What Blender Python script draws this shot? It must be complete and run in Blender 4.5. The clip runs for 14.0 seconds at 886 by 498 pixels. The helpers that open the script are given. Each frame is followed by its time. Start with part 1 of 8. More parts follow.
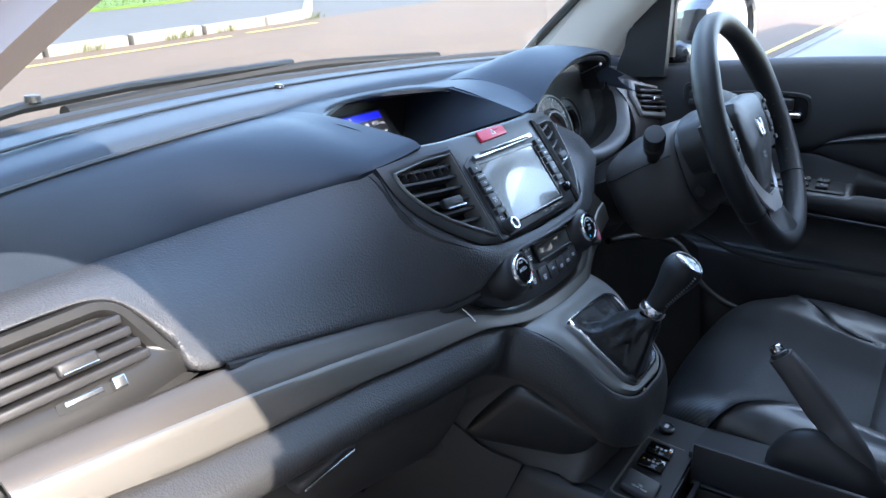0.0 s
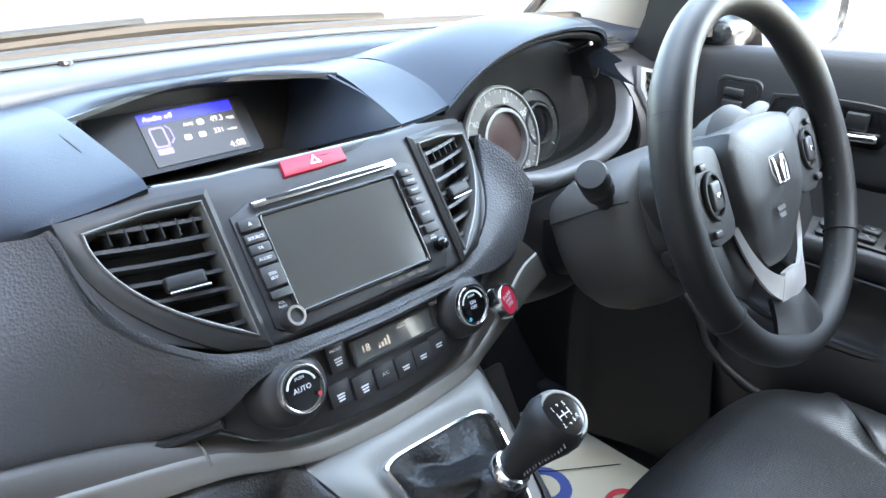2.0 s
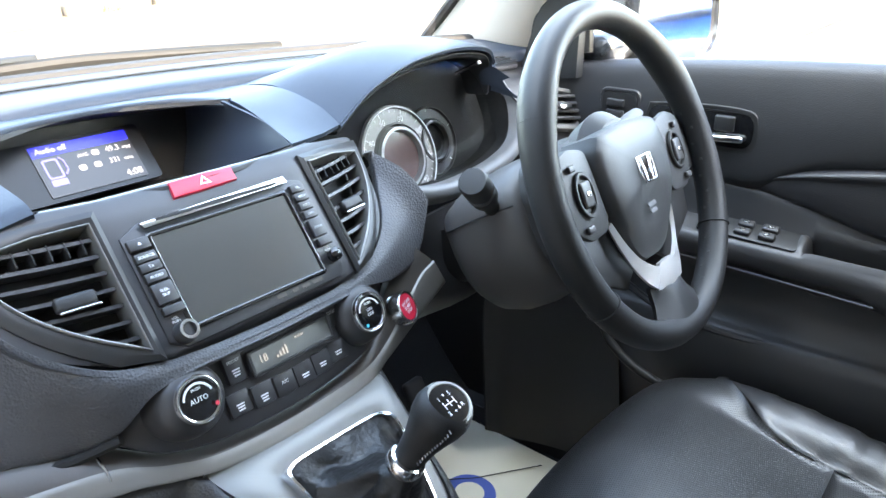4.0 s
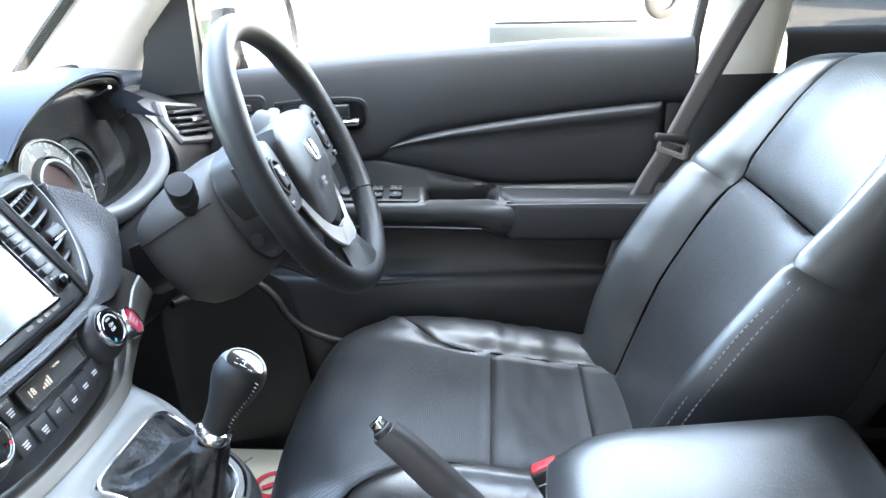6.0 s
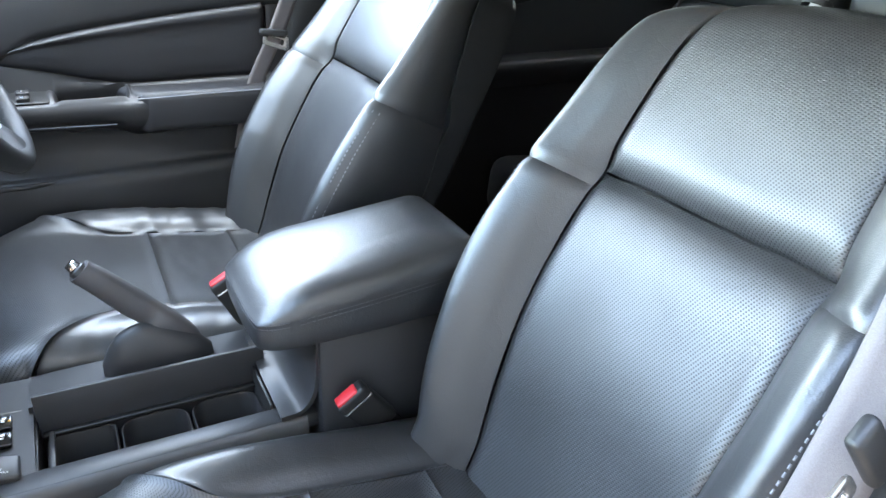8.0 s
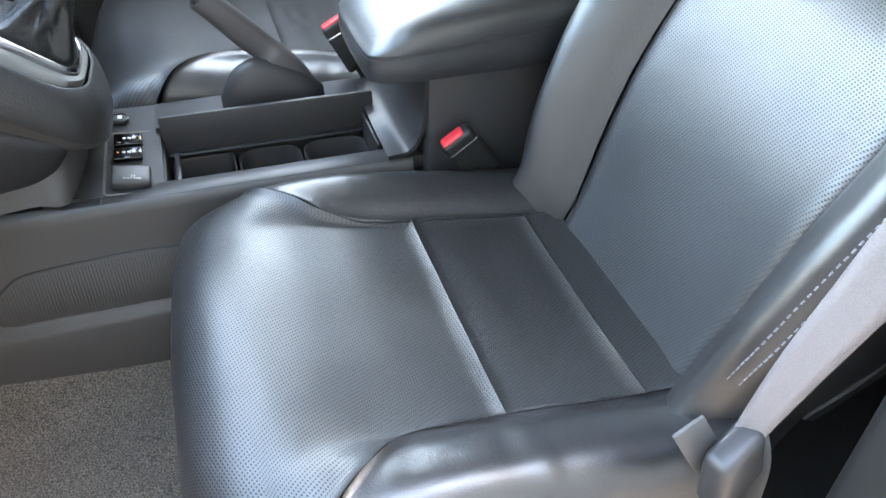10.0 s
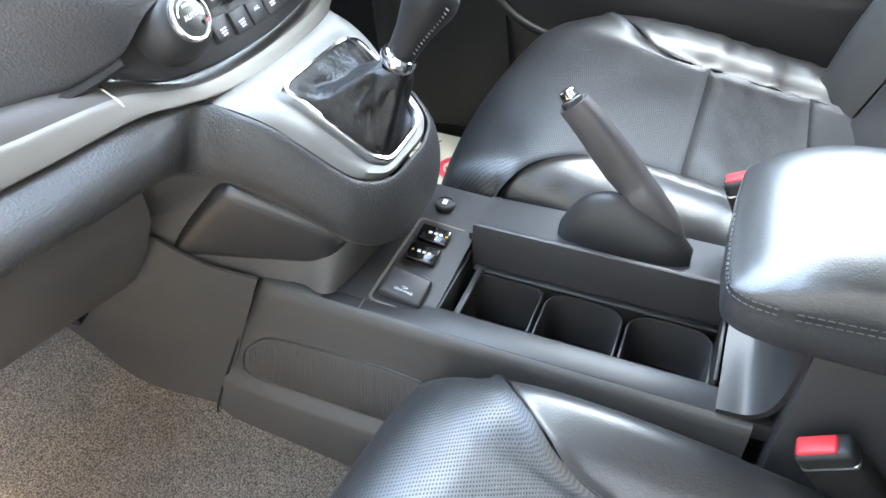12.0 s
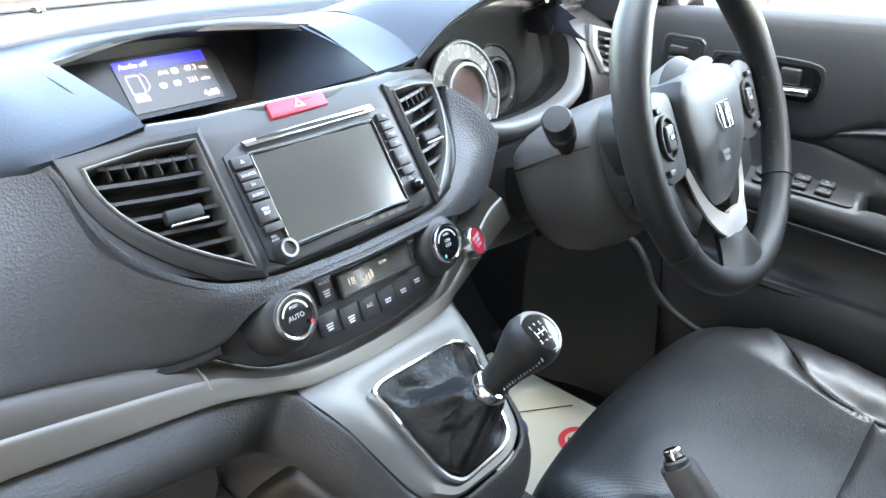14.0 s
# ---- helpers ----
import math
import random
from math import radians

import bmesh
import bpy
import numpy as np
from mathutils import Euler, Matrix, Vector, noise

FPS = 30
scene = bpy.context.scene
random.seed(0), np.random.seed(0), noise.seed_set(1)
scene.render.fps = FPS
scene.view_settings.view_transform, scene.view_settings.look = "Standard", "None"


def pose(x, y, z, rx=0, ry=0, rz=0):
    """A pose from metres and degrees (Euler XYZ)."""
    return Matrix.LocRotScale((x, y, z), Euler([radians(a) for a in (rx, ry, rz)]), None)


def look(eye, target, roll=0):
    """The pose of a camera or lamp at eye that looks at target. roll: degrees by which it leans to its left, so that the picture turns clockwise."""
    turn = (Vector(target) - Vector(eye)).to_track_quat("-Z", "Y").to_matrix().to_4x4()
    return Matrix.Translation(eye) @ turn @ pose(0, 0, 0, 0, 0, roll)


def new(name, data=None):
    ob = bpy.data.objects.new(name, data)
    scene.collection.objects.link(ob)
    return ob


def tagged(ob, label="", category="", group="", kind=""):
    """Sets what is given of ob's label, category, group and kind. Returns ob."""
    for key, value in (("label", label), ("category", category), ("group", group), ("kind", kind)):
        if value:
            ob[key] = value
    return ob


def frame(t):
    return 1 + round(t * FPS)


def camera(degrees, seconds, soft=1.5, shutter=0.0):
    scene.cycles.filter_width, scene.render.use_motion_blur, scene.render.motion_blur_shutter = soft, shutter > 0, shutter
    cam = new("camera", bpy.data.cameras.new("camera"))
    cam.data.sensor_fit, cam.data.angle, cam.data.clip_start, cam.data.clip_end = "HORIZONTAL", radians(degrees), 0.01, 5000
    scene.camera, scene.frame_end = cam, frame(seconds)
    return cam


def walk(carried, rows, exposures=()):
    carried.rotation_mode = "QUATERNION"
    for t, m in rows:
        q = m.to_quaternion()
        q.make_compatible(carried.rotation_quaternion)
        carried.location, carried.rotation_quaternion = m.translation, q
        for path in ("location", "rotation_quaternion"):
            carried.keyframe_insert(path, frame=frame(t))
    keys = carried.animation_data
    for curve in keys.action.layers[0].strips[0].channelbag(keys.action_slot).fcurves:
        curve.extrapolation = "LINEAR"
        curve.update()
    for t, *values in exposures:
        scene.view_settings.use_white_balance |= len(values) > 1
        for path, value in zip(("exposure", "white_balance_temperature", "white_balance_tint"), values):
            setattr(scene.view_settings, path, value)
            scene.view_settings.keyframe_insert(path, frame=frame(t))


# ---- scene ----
cam = camera(61.5, 14.0)
PATH = [
    (0, (-0.938, -0.424, 1.392), (0.62, 0.63, 0.713), -0.3),
    (0.5, (-0.776, -0.312, 1.385), (0.717, 0.791, 0.641), 0.4),
    (1, (-0.618, -0.323, 1.389), (0.795, 0.839, 0.582), 1.0),
    (1.5, (-0.473, -0.372, 1.395), (0.872, 0.85, 0.559), 1.4),
    (2, (-0.409, -0.445, 1.41), (0.898, 0.814, 0.568), 1.6),
    (2.2, (-0.398, -0.47, 1.416), (0.898, 0.8, 0.576), 1.4),
    (4.3, (-0.417, -0.512, 1.407), (1.079, 0.58, 0.653), -0.4),
    (4.5, (-0.43, -0.51, 1.407), (1.109, 0.519, 0.653), -0.6),
    (5, (-0.491, -0.475, 1.409), (1.184, 0.326, 0.664), -1.1),
    (5.5, (-0.559, -0.444, 1.406), (1.235, 0.05, 0.672), -1.6),
    (6, (-0.617, -0.421, 1.403), (1.241, -0.288, 0.676), -1.9),
    (6.5, (-0.655, -0.394, 1.397), (1.196, -0.644, 0.681), -1.7),
    (7, (-0.755, -0.397, 1.391), (1.025, -0.971, 0.68), -1.7),
    (7.2, (-0.814, -0.38, 1.391), (0.913, -1.088, 0.673), -1.5),
    (9.3, (-0.967, -0.296, 1.303), (0.579, -1.073, 0.302), 1.9),
    (9.5, (-0.97, -0.293, 1.3), (0.559, -0.997, 0.221), 1.9),
    (10, (-0.973, -0.287, 1.276), (0.497, -0.799, 0.02), 1.6),
    (10.5, (-0.9, -0.326, 1.247), (0.515, -0.632, -0.134), 1.0),
    (11, (-0.8, -0.374, 1.263), (0.605, -0.427, -0.16), -0.4),
    (11.5, (-0.696, -0.395, 1.285), (0.727, -0.114, -0.093), -1.2),
    (12, (-0.608, -0.434, 1.291), (0.804, 0.147, -0.001), -0.5),
    (12.5, (-0.551, -0.448, 1.308), (0.837, 0.365, 0.12), 0.4),
    (13, (-0.525, -0.453, 1.338), (0.863, 0.515, 0.272), 1.5),
    (13.5, (-0.505, -0.454, 1.373), (0.889, 0.598, 0.397), 2.5),
    (14, (-0.48, -0.455, 1.398), (0.917, 0.657, 0.495), 3.2),
]
EXPOSURES = [(t, stops + 0.25, kelvin, 12) for t, stops, kelvin in ((0.0, 3.68, 6500), (0.5, 4.0, 7100), (1.0, 4.4, 7700), (1.5, 4.75, 8000), (2.0, 4.95, 8100), (4.5, 5.1, 8000), (6.0, 5.5, 8000), (7.0, 5.7, 7900), (9.5, 5.55, 8100), (10.5, 5.9, 8900), (11.5, 6.2, 9000), (12.5, 6.1, 8800), (13.5, 5.7, 8800), (14.0, 5.4, 8700))]
walk(cam, [(t, look(eye, target, roll)) for t, eye, target, roll in PATH], EXPOSURES)

# ---- world and sun ----
SUN_WAY = Vector((0.17, 0.78, -0.52)).normalized()
world = bpy.data.worlds.new("sky_world")
world.use_nodes = True
scene.world = world
_n = world.node_tree.nodes
_sky = _n.new("ShaderNodeTexSky")
_sky.sky_type = "NISHITA"
_sky.sun_disc = False
_sky.sun_elevation = math.asin(-SUN_WAY.z)
_sky.sun_rotation = math.atan2(-SUN_WAY.x, -SUN_WAY.y)
world.node_tree.links.new(_sky.outputs["Color"], _n["Background"].inputs["Color"])
_n["Background"].inputs["Strength"].default_value = 0.15
sun = new("sun", bpy.data.lights.new("sun", "SUN"))
sun.data.energy, sun.data.angle, sun.data.color = 1.1, radians(0.5), (1.0, 0.95, 0.88)
sun.matrix_world = look((-3, -6, 12), Vector((-3, -6, 12)) + SUN_WAY)
# added fill lamp in the upper driver window opening, brightens the driver side
side_fill = new("driver_window_fill", bpy.data.lights.new("driver_window_fill", "AREA"))
side_fill.data.shape, side_fill.data.size, side_fill.data.size_y = "RECTANGLE", 0.80, 0.09
side_fill.data.energy, side_fill.data.color = 0.22, (0.60, 0.78, 1.0)
side_fill.matrix_world = look((0.690, -0.36, 1.455), (0.36, -0.34, 0.80))
# and a second added fill lamp under the header of the windscreen
front_fill = new("windscreen_fill", bpy.data.lights.new("windscreen_fill", "AREA"))
front_fill.data.shape, front_fill.data.size, front_fill.data.size_y = "RECTANGLE", 0.60, 0.10
front_fill.data.energy, front_fill.data.color = 0.09, (0.60, 0.78, 1.0)
front_fill.matrix_world = look((0.33, -0.02, 1.50), (0.36, -0.62, 1.02))


# ---- materials ----
def material(name, color, rough=0.5, metal=0.0, grain=0.0, bump=0.0, vary=0.12, stain=6.0, spec=0.5, coat=0.0, kind="noise", ior=1.5):
    """A procedural surface: colour varied at two scales, fine relief of the size `grain` (metres)."""
    m = bpy.data.materials.new(name)
    m.use_nodes = True
    t = m.node_tree
    b = t.nodes["Principled BSDF"]
    co = t.nodes.new("ShaderNodeTexCoord")
    b.inputs["Roughness"].default_value = rough
    b.inputs["Metallic"].default_value = metal
    b.inputs["Specular IOR Level"].default_value = spec
    b.inputs["Coat Weight"].default_value = coat
    b.inputs["IOR"].default_value = ior
    big = t.nodes.new("ShaderNodeTexNoise")
    big.inputs["Scale"].default_value = stain
    big.inputs["Detail"].default_value = 6
    t.links.new(co.outputs["Object"], big.inputs["Vector"])
    ramp = t.nodes.new("ShaderNodeMix")
    ramp.data_type = "RGBA"
    lo = [c * (1 - vary) for c in color]
    hi = [min(1, c * (1 + vary)) for c in color]
    ramp.inputs["A"].default_value = (*lo, 1)
    ramp.inputs["B"].default_value = (*hi, 1)
    t.links.new(big.outputs["Fac"], ramp.inputs["Factor"])
    t.links.new(ramp.outputs["Result"], b.inputs["Base Color"])
    rr = t.nodes.new("ShaderNodeMapRange")
    rr.inputs["To Min"].default_value = max(0.02, rough - 0.08)
    rr.inputs["To Max"].default_value = min(1, rough + 0.08)
    t.links.new(big.outputs["Fac"], rr.inputs["Value"])
    t.links.new(rr.outputs["Result"], b.inputs["Roughness"])
    if grain:
        if kind == "cells":
            g = t.nodes.new("ShaderNodeTexVoronoi")
            g.inputs["Scale"].default_value = 1 / grain
            out = g.outputs["Distance"]
        else:
            g = t.nodes.new("ShaderNodeTexNoise")
            g.inputs["Scale"].default_value = 1 / grain
            g.inputs["Detail"].default_value = 3
            out = g.outputs["Fac"]
        t.links.new(co.outputs["Object"], g.inputs["Vector"])
        bp = t.nodes.new("ShaderNodeBump")
        bp.inputs["Strength"].default_value = bump
        bp.inputs["Distance"].default_value = grain * 0.5
        t.links.new(out, bp.inputs["Height"])
        t.links.new(bp.outputs["Normal"], b.inputs["Normal"])
    return m


def glowing(name, color, strength):
    m = bpy.data.materials.new(name)
    m.use_nodes = True
    b = m.node_tree.nodes["Principled BSDF"]
    b.inputs["Base Color"].default_value = (0.01, 0.01, 0.01, 1)
    b.inputs["Emission Color"].default_value = (*color, 1)
    b.inputs["Emission Strength"].default_value = strength
    b.inputs["Roughness"].default_value = 0.3
    return m


def pane_glass(name, tint, gloss=0.9):
    """Thin window glass: clear, with the mirror gloss of a smooth pane."""
    m = bpy.data.materials.new(name)
    m.use_nodes = True
    t = m.node_tree
    t.nodes.remove(t.nodes["Principled BSDF"])
    tr = t.nodes.new("ShaderNodeBsdfTransparent")
    tr.inputs["Color"].default_value = (*tint, 1)
    gl = t.nodes.new("ShaderNodeBsdfGlossy")
    gl.inputs["Roughness"].default_value = 0.02
    fr = t.nodes.new("ShaderNodeLayerWeight")
    mx = t.nodes.new("ShaderNodeMixShader")
    pw = t.nodes.new("ShaderNodeMath")
    pw.operation = "POWER"
    pw.inputs[1].default_value = 5.0
    sc = t.nodes.new("ShaderNodeMath")
    sc.operation = "MULTIPLY_ADD"
    sc.inputs[1].default_value = gloss
    sc.inputs[2].default_value = 0.03
    t.links.new(fr.outputs["Facing"], pw.inputs[0])
    t.links.new(pw.outputs[0], sc.inputs[0])
    t.links.new(sc.outputs[0], mx.inputs["Fac"])
    t.links.new(tr.outputs[0], mx.inputs[1])
    t.links.new(gl.outputs[0], mx.inputs[2])
    t.links.new(mx.outputs[0], t.nodes["Material Output"].inputs["Surface"])
    return m


DASH_SOFT = material("grained_soft_dash", (0.056, 0.056, 0.059), 0.5, 0, 0.0026, 0.5, spec=0.5, kind="cells")
KNEE_SOFT = material("grained_black_bolster", (0.036, 0.035, 0.035), 0.46, 0, 0.0026, 0.4, spec=0.6, kind="cells")
# dash top: blue of the reflected sky is put into its base colour
DASH_TOP = material("fine_dash_top", (0.028, 0.037, 0.051), 0.5, 0, 0.0016, 0.3, spec=0.32)
PLASTIC = material("black_plastic", (0.032, 0.031, 0.032), 0.42, 0, 0.0012, 0.15)
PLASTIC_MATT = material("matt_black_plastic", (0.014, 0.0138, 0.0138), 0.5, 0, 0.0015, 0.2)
PLASTIC_WARM = material("warm_black_plastic", (0.068, 0.063, 0.060), 0.5, 0, 0.0013, 0.22)
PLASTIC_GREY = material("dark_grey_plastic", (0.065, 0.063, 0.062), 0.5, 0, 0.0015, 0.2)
RIM_GREY = material("satin_grey_rim", (0.105, 0.104, 0.102), 0.45, 0, 0.0012, 0.15)
GLOSS = material("gloss_black", (0.008, 0.008, 0.009), 0.12, coat=0.3)
SATIN = material("satin_dark_bezel", (0.030, 0.029, 0.028), 0.36, 0.3)
AIRBAG = material("grained_airbag_cover", (0.034, 0.034, 0.034), 0.48, 0, 0.0014, 0.35, kind="cells")
GRAPHITE = material("graphite_trim", (0.080, 0.070, 0.062), 0.42, 0.35, 0.004, 0.05)
SILVER_SPOKE = material("satin_silver_spoke", (0.62, 0.61, 0.60), 0.38, 0.6, vary=0.05)
LIP = material("satin_strip_lip", (0.19, 0.176, 0.155), 0.45, 0.45, vary=0.06)
SILVER = material("silver_paint", (0.205, 0.198, 0.184), 0.46, 0.45, 0.0008, 0.05)
CHROME = material("chrome", (0.85, 0.85, 0.86), 0.08, 1.0, vary=0.03)
STEEL = material("brushed_steel", (0.6, 0.6, 0.6), 0.25, 1.0, vary=0.05)
POST_STEEL = material("satin_post_steel", (0.75, 0.75, 0.75), 0.42, 0.8, vary=0.05)
LEATHER = material("black_leather", (0.018, 0.018, 0.019), 0.39, 0, 0.0018, 0.16, spec=0.8, kind="cells", ior=1.6)
BOOT_LEATHER = material("soft_boot_leather", (0.009, 0.009, 0.0095), 0.42, 0, 0.007, 0.5, spec=0.5)
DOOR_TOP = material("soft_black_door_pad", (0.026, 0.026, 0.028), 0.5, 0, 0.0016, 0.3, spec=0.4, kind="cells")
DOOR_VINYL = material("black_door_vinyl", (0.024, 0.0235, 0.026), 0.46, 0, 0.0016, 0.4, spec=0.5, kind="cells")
LEATHER_WHEEL = material("wheel_leather", (0.018, 0.018, 0.0185), 0.5, 0, 0.0015, 0.3, spec=0.32)
THREAD = material("black_thread", (0.035, 0.035, 0.038), 0.7)
ARM_THREAD = material("dark_grey_thread", (0.075, 0.075, 0.08), 0.7)
STITCH = material("grey_thread", (0.20, 0.20, 0.22), 0.7)
CARPET = material("worn_grey_carpet", (0.092, 0.077, 0.063), 0.95, 0, 0.004, 1.0, vary=0.3, stain=20)
# the carpet again, with the driver foot well's shade put into its colour
CARPET_SHADED = material("shaded_carpet", (0.009, 0.0085, 0.008), 0.95, 0, 0.004, 1.0, vary=0.3, stain=20)
CLOTH_PALE = material("pale_headliner", (0.62, 0.60, 0.55), 0.9, 0, 0.002, 0.2)
PILLAR_CREAM = material("cream_pillar_trim", (0.60, 0.57, 0.50), 0.7, 0, 0.0015, 0.15)
BELT = material("grey_belt_webbing", (0.14, 0.125, 0.125), 0.6, 0, 0.0012, 0.4)
RED = material("red_plastic", (0.62, 0.02, 0.05), 0.35)
RED_BUCKLE = material("red_buckle", (0.75, 0.03, 0.04), 0.4)
WHITE_INK = material("white_print", (0.72, 0.72, 0.72), 0.6, vary=0.03)
BODY_PAINT = material("dark_car_paint", (0.03, 0.033, 0.038), 0.2, 0.3, coat=0.8)
RUBBER = material("black_rubber", (0.012, 0.012, 0.012), 0.75)
ASPHALT = material("sunlit_asphalt", (0.108, 0.071, 0.045), 0.9, 0, 0.02, 0.6, vary=0.22, stain=1.2)
ASPHALT_GREY = material("grey_asphalt", (0.075, 0.069, 0.064), 0.9, 0, 0.02, 0.6, vary=0.2, stain=1.1)
KERB = material("concrete_kerb", (0.20, 0.175, 0.145), 0.9, 0, 0.01, 0.4, vary=0.2)
GRASS = material("mown_grass", (0.070, 0.115, 0.016), 0.9, vary=0.4, stain=9)
YELLOW_PAINT = material("worn_yellow_paint", (0.42, 0.30, 0.07), 0.8, vary=0.3, stain=14)
WHITE_PAINT = material("white_paint", (0.75, 0.74, 0.72), 0.4, vary=0.05)
VAN_WHITE = material("white_van_paint", (0.78, 0.78, 0.78), 0.25, coat=0.5, vary=0.03)
VAN_GREY = material("grey_green_bumper", (0.034, 0.044, 0.044), 0.6)
BRICK_WALL = material("house_render", (0.55, 0.52, 0.47), 0.9, 0, 0.02, 0.3)
PAPER = material("cream_paper_mat", (0.66, 0.60, 0.46), 0.8, vary=0.06)
BLUE_INK = material("blue_print", (0.05, 0.09, 0.32), 0.7)
RED_INK = material("red_print", (0.65, 0.04, 0.06), 0.7)
DISPLAY = material("dark_display", (0.010, 0.010, 0.010), 0.3, spec=0.3)
SCREEN_SHEEN = material("silver_touch_screen", (0.10, 0.10, 0.095), 0.22, 0.55, vary=0.03, coat=0.5)
LCD = material("grey_liquid_crystal", (0.10, 0.10, 0.094), 0.10, spec=1.0)
LCD_TEXT = glowing("dim_lcd_digits", (0.7, 0.74, 0.8), 0.028)
SCREEN_DARK = glowing("lit_dark_screen", (0.45, 0.44, 0.48), 0.0035)
SCREEN_BLUE = glowing("lit_blue_bar", (0.004, 0.01, 0.75), 0.09)
SCREEN_TEXT = glowing("lit_white_text", (0.75, 0.78, 0.9), 0.07)
SCREEN_VIOLET = glowing("lit_violet_symbol", (0.25, 0.24, 0.8), 0.07)
PRIVACY = pane_glass("privacy_glass", (0.07, 0.075, 0.075))
CONCRETE = material("pale_concrete", (0.27, 0.245, 0.215), 0.9, 0, 0.02, 0.5, vary=0.2, stain=0.9)
WINDOW = pane_glass("window_glass", (0.96, 0.98, 0.97))
SCREEN_GLASS = pane_glass("laminated_glass", (0.74, 0.78, 0.76))
# clear instrument cover, tinted to stand for the shade over the dials
DIM_COVER = pane_glass("dimming_cover", (0.86, 0.86, 0.85), 0.25)
# black of the dial face, deepened to hold the shade inside the hood
HOOD_SHADE = material("hood_shade_black", (0.007, 0.0068, 0.0065), 0.7, spec=0.2)
CLEAR = pane_glass("clear_cover", (0.93, 0.93, 0.93), 0.5)
MIRROR = material("mirror", (0.9, 0.9, 0.9), 0.02, 1.0, vary=0.0)
YELLOW_PLASTIC = material("yellow_plastic", (0.8, 0.62, 0.02), 0.4)


def flecked(m, dark, pale, size):
    """Adds a fine two-tone fleck to a cloth."""
    t = m.node_tree
    n = t.nodes.new("ShaderNodeTexNoise")
    n.inputs["Scale"].default_value = 1 / size
    n.inputs["Detail"].default_value = 2
    co = t.nodes.new("ShaderNodeTexCoord")
    t.links.new(co.outputs["Object"], n.inputs["Vector"])
    r = t.nodes.new("ShaderNodeMapRange")
    r.inputs["From Min"].default_value, r.inputs["From Max"].default_value = 0.38, 0.66
    r.inputs["To Min"].default_value, r.inputs["To Max"].default_value = dark, pale
    t.links.new(n.outputs["Fac"], r.inputs["Value"])
    b = t.nodes["Principled BSDF"].inputs["Base Color"]
    old = b.links[0].from_socket
    v = t.nodes.new("ShaderNodeVectorMath")
    v.operation = "SCALE"
    t.links.new(old, v.inputs[0])
    t.links.new(r.outputs["Result"], v.inputs["Scale"])
    t.links.new(v.outputs["Vector"], b)


def creased(m, size, depth):
    """Adds a net of fine creases under the grain of a leather."""
    t = m.node_tree
    co = t.nodes.new("ShaderNodeTexCoord")
    n = t.nodes.new("ShaderNodeTexNoise")
    n.inputs["Scale"].default_value = 1 / size
    n.inputs["Detail"].default_value = 4
    n.inputs["Distortion"].default_value = 0.6
    t.links.new(co.outputs["Object"], n.inputs["Vector"])
    a = t.nodes.new("ShaderNodeMath")
    a.operation = "SUBTRACT"
    a.inputs[1].default_value = 0.5
    t.links.new(n.outputs["Fac"], a.inputs[0])
    c = t.nodes.new("ShaderNodeMath")
    c.operation = "ABSOLUTE"
    t.links.new(a.outputs[0], c.inputs[0])
    r = t.nodes.new("ShaderNodeMapRange")
    r.inputs["From Min"].default_value, r.inputs["From Max"].default_value = 0.0, 0.05
    t.links.new(c.outputs[0], r.inputs["Value"])
    b = t.nodes.new("ShaderNodeBump")
    b.inputs["Strength"].default_value = 0.35
    b.inputs["Distance"].default_value = depth
    t.links.new(r.outputs["Result"], b.inputs["Height"])
    last = [q for q in t.nodes if q.bl_idname == "ShaderNodeBump" and q != b][0]
    t.links.new(b.outputs["Normal"], last.inputs["Normal"])


creased(LEATHER, 0.045, 0.00022)
flecked(CARPET, 0.45, 1.9, 0.0022)
flecked(BELT, 0.92, 1.08, 0.0012)


# ---- building helpers ----
def part(name, bm, mat, parent=None, label="", smooth=True, crease=40):
    """Links a bmesh as one mesh object under a thing or a part."""
    bmesh.ops.recalc_face_normals(bm, faces=bm.faces)
    me = bpy.data.meshes.new(name)
    bm.to_mesh(me)
    bm.free()
    me.materials.append(mat)
    if smooth:
        me.shade_smooth()
        if crease < 180:
            me.set_sharp_from_angle(angle=radians(crease))
    ob = new(name, me)
    ob.parent = parent
    if label:
        ob["label"] = label
    return ob


def thing(name, label, category, group="", kind="", at=(0, 0, 0)):
    ob = new(name)
    ob.location = at
    ob.empty_display_size = 0.05
    return tagged(ob, label, category, group, kind)


def put(ob, m):
    """Places the mesh data of a part by m (the data is moved, not the object)."""
    ob.data.transform(m)
    return ob


def spline(pts, n):
    """Catmull-Rom through the points, n samples."""
    p = np.array(pts, float)
    if len(p) == 2:
        return [tuple(p[0] + (p[1] - p[0]) * k / (n - 1)) for k in range(n)]
    e = np.vstack((2 * p[0] - p[1], p, 2 * p[-1] - p[-2]))
    out = []
    for k in range(n):
        s = k / (n - 1) * (len(p) - 1)
        i = min(int(s), len(p) - 2)
        u = s - i
        a, b, c, d = e[i], e[i + 1], e[i + 2], e[i + 3]
        out.append(tuple(0.5 * (2 * b + (c - a) * u + (2 * a - 5 * b + 4 * c - d) * u * u + (3 * b - a - 3 * c + d) * u ** 3)))
    return out


def grid_mesh(rows, closed=False):
    bm = bmesh.new()
    vs = [[bm.verts.new(p) for p in r] for r in rows]
    for i in range(len(vs) - 1):
        m = len(vs[i])
        for j in range(m if closed else m - 1):
            bm.faces.new((vs[i][j], vs[i][(j + 1) % m], vs[i + 1][(j + 1) % m], vs[i + 1][j]))
    return bm, vs


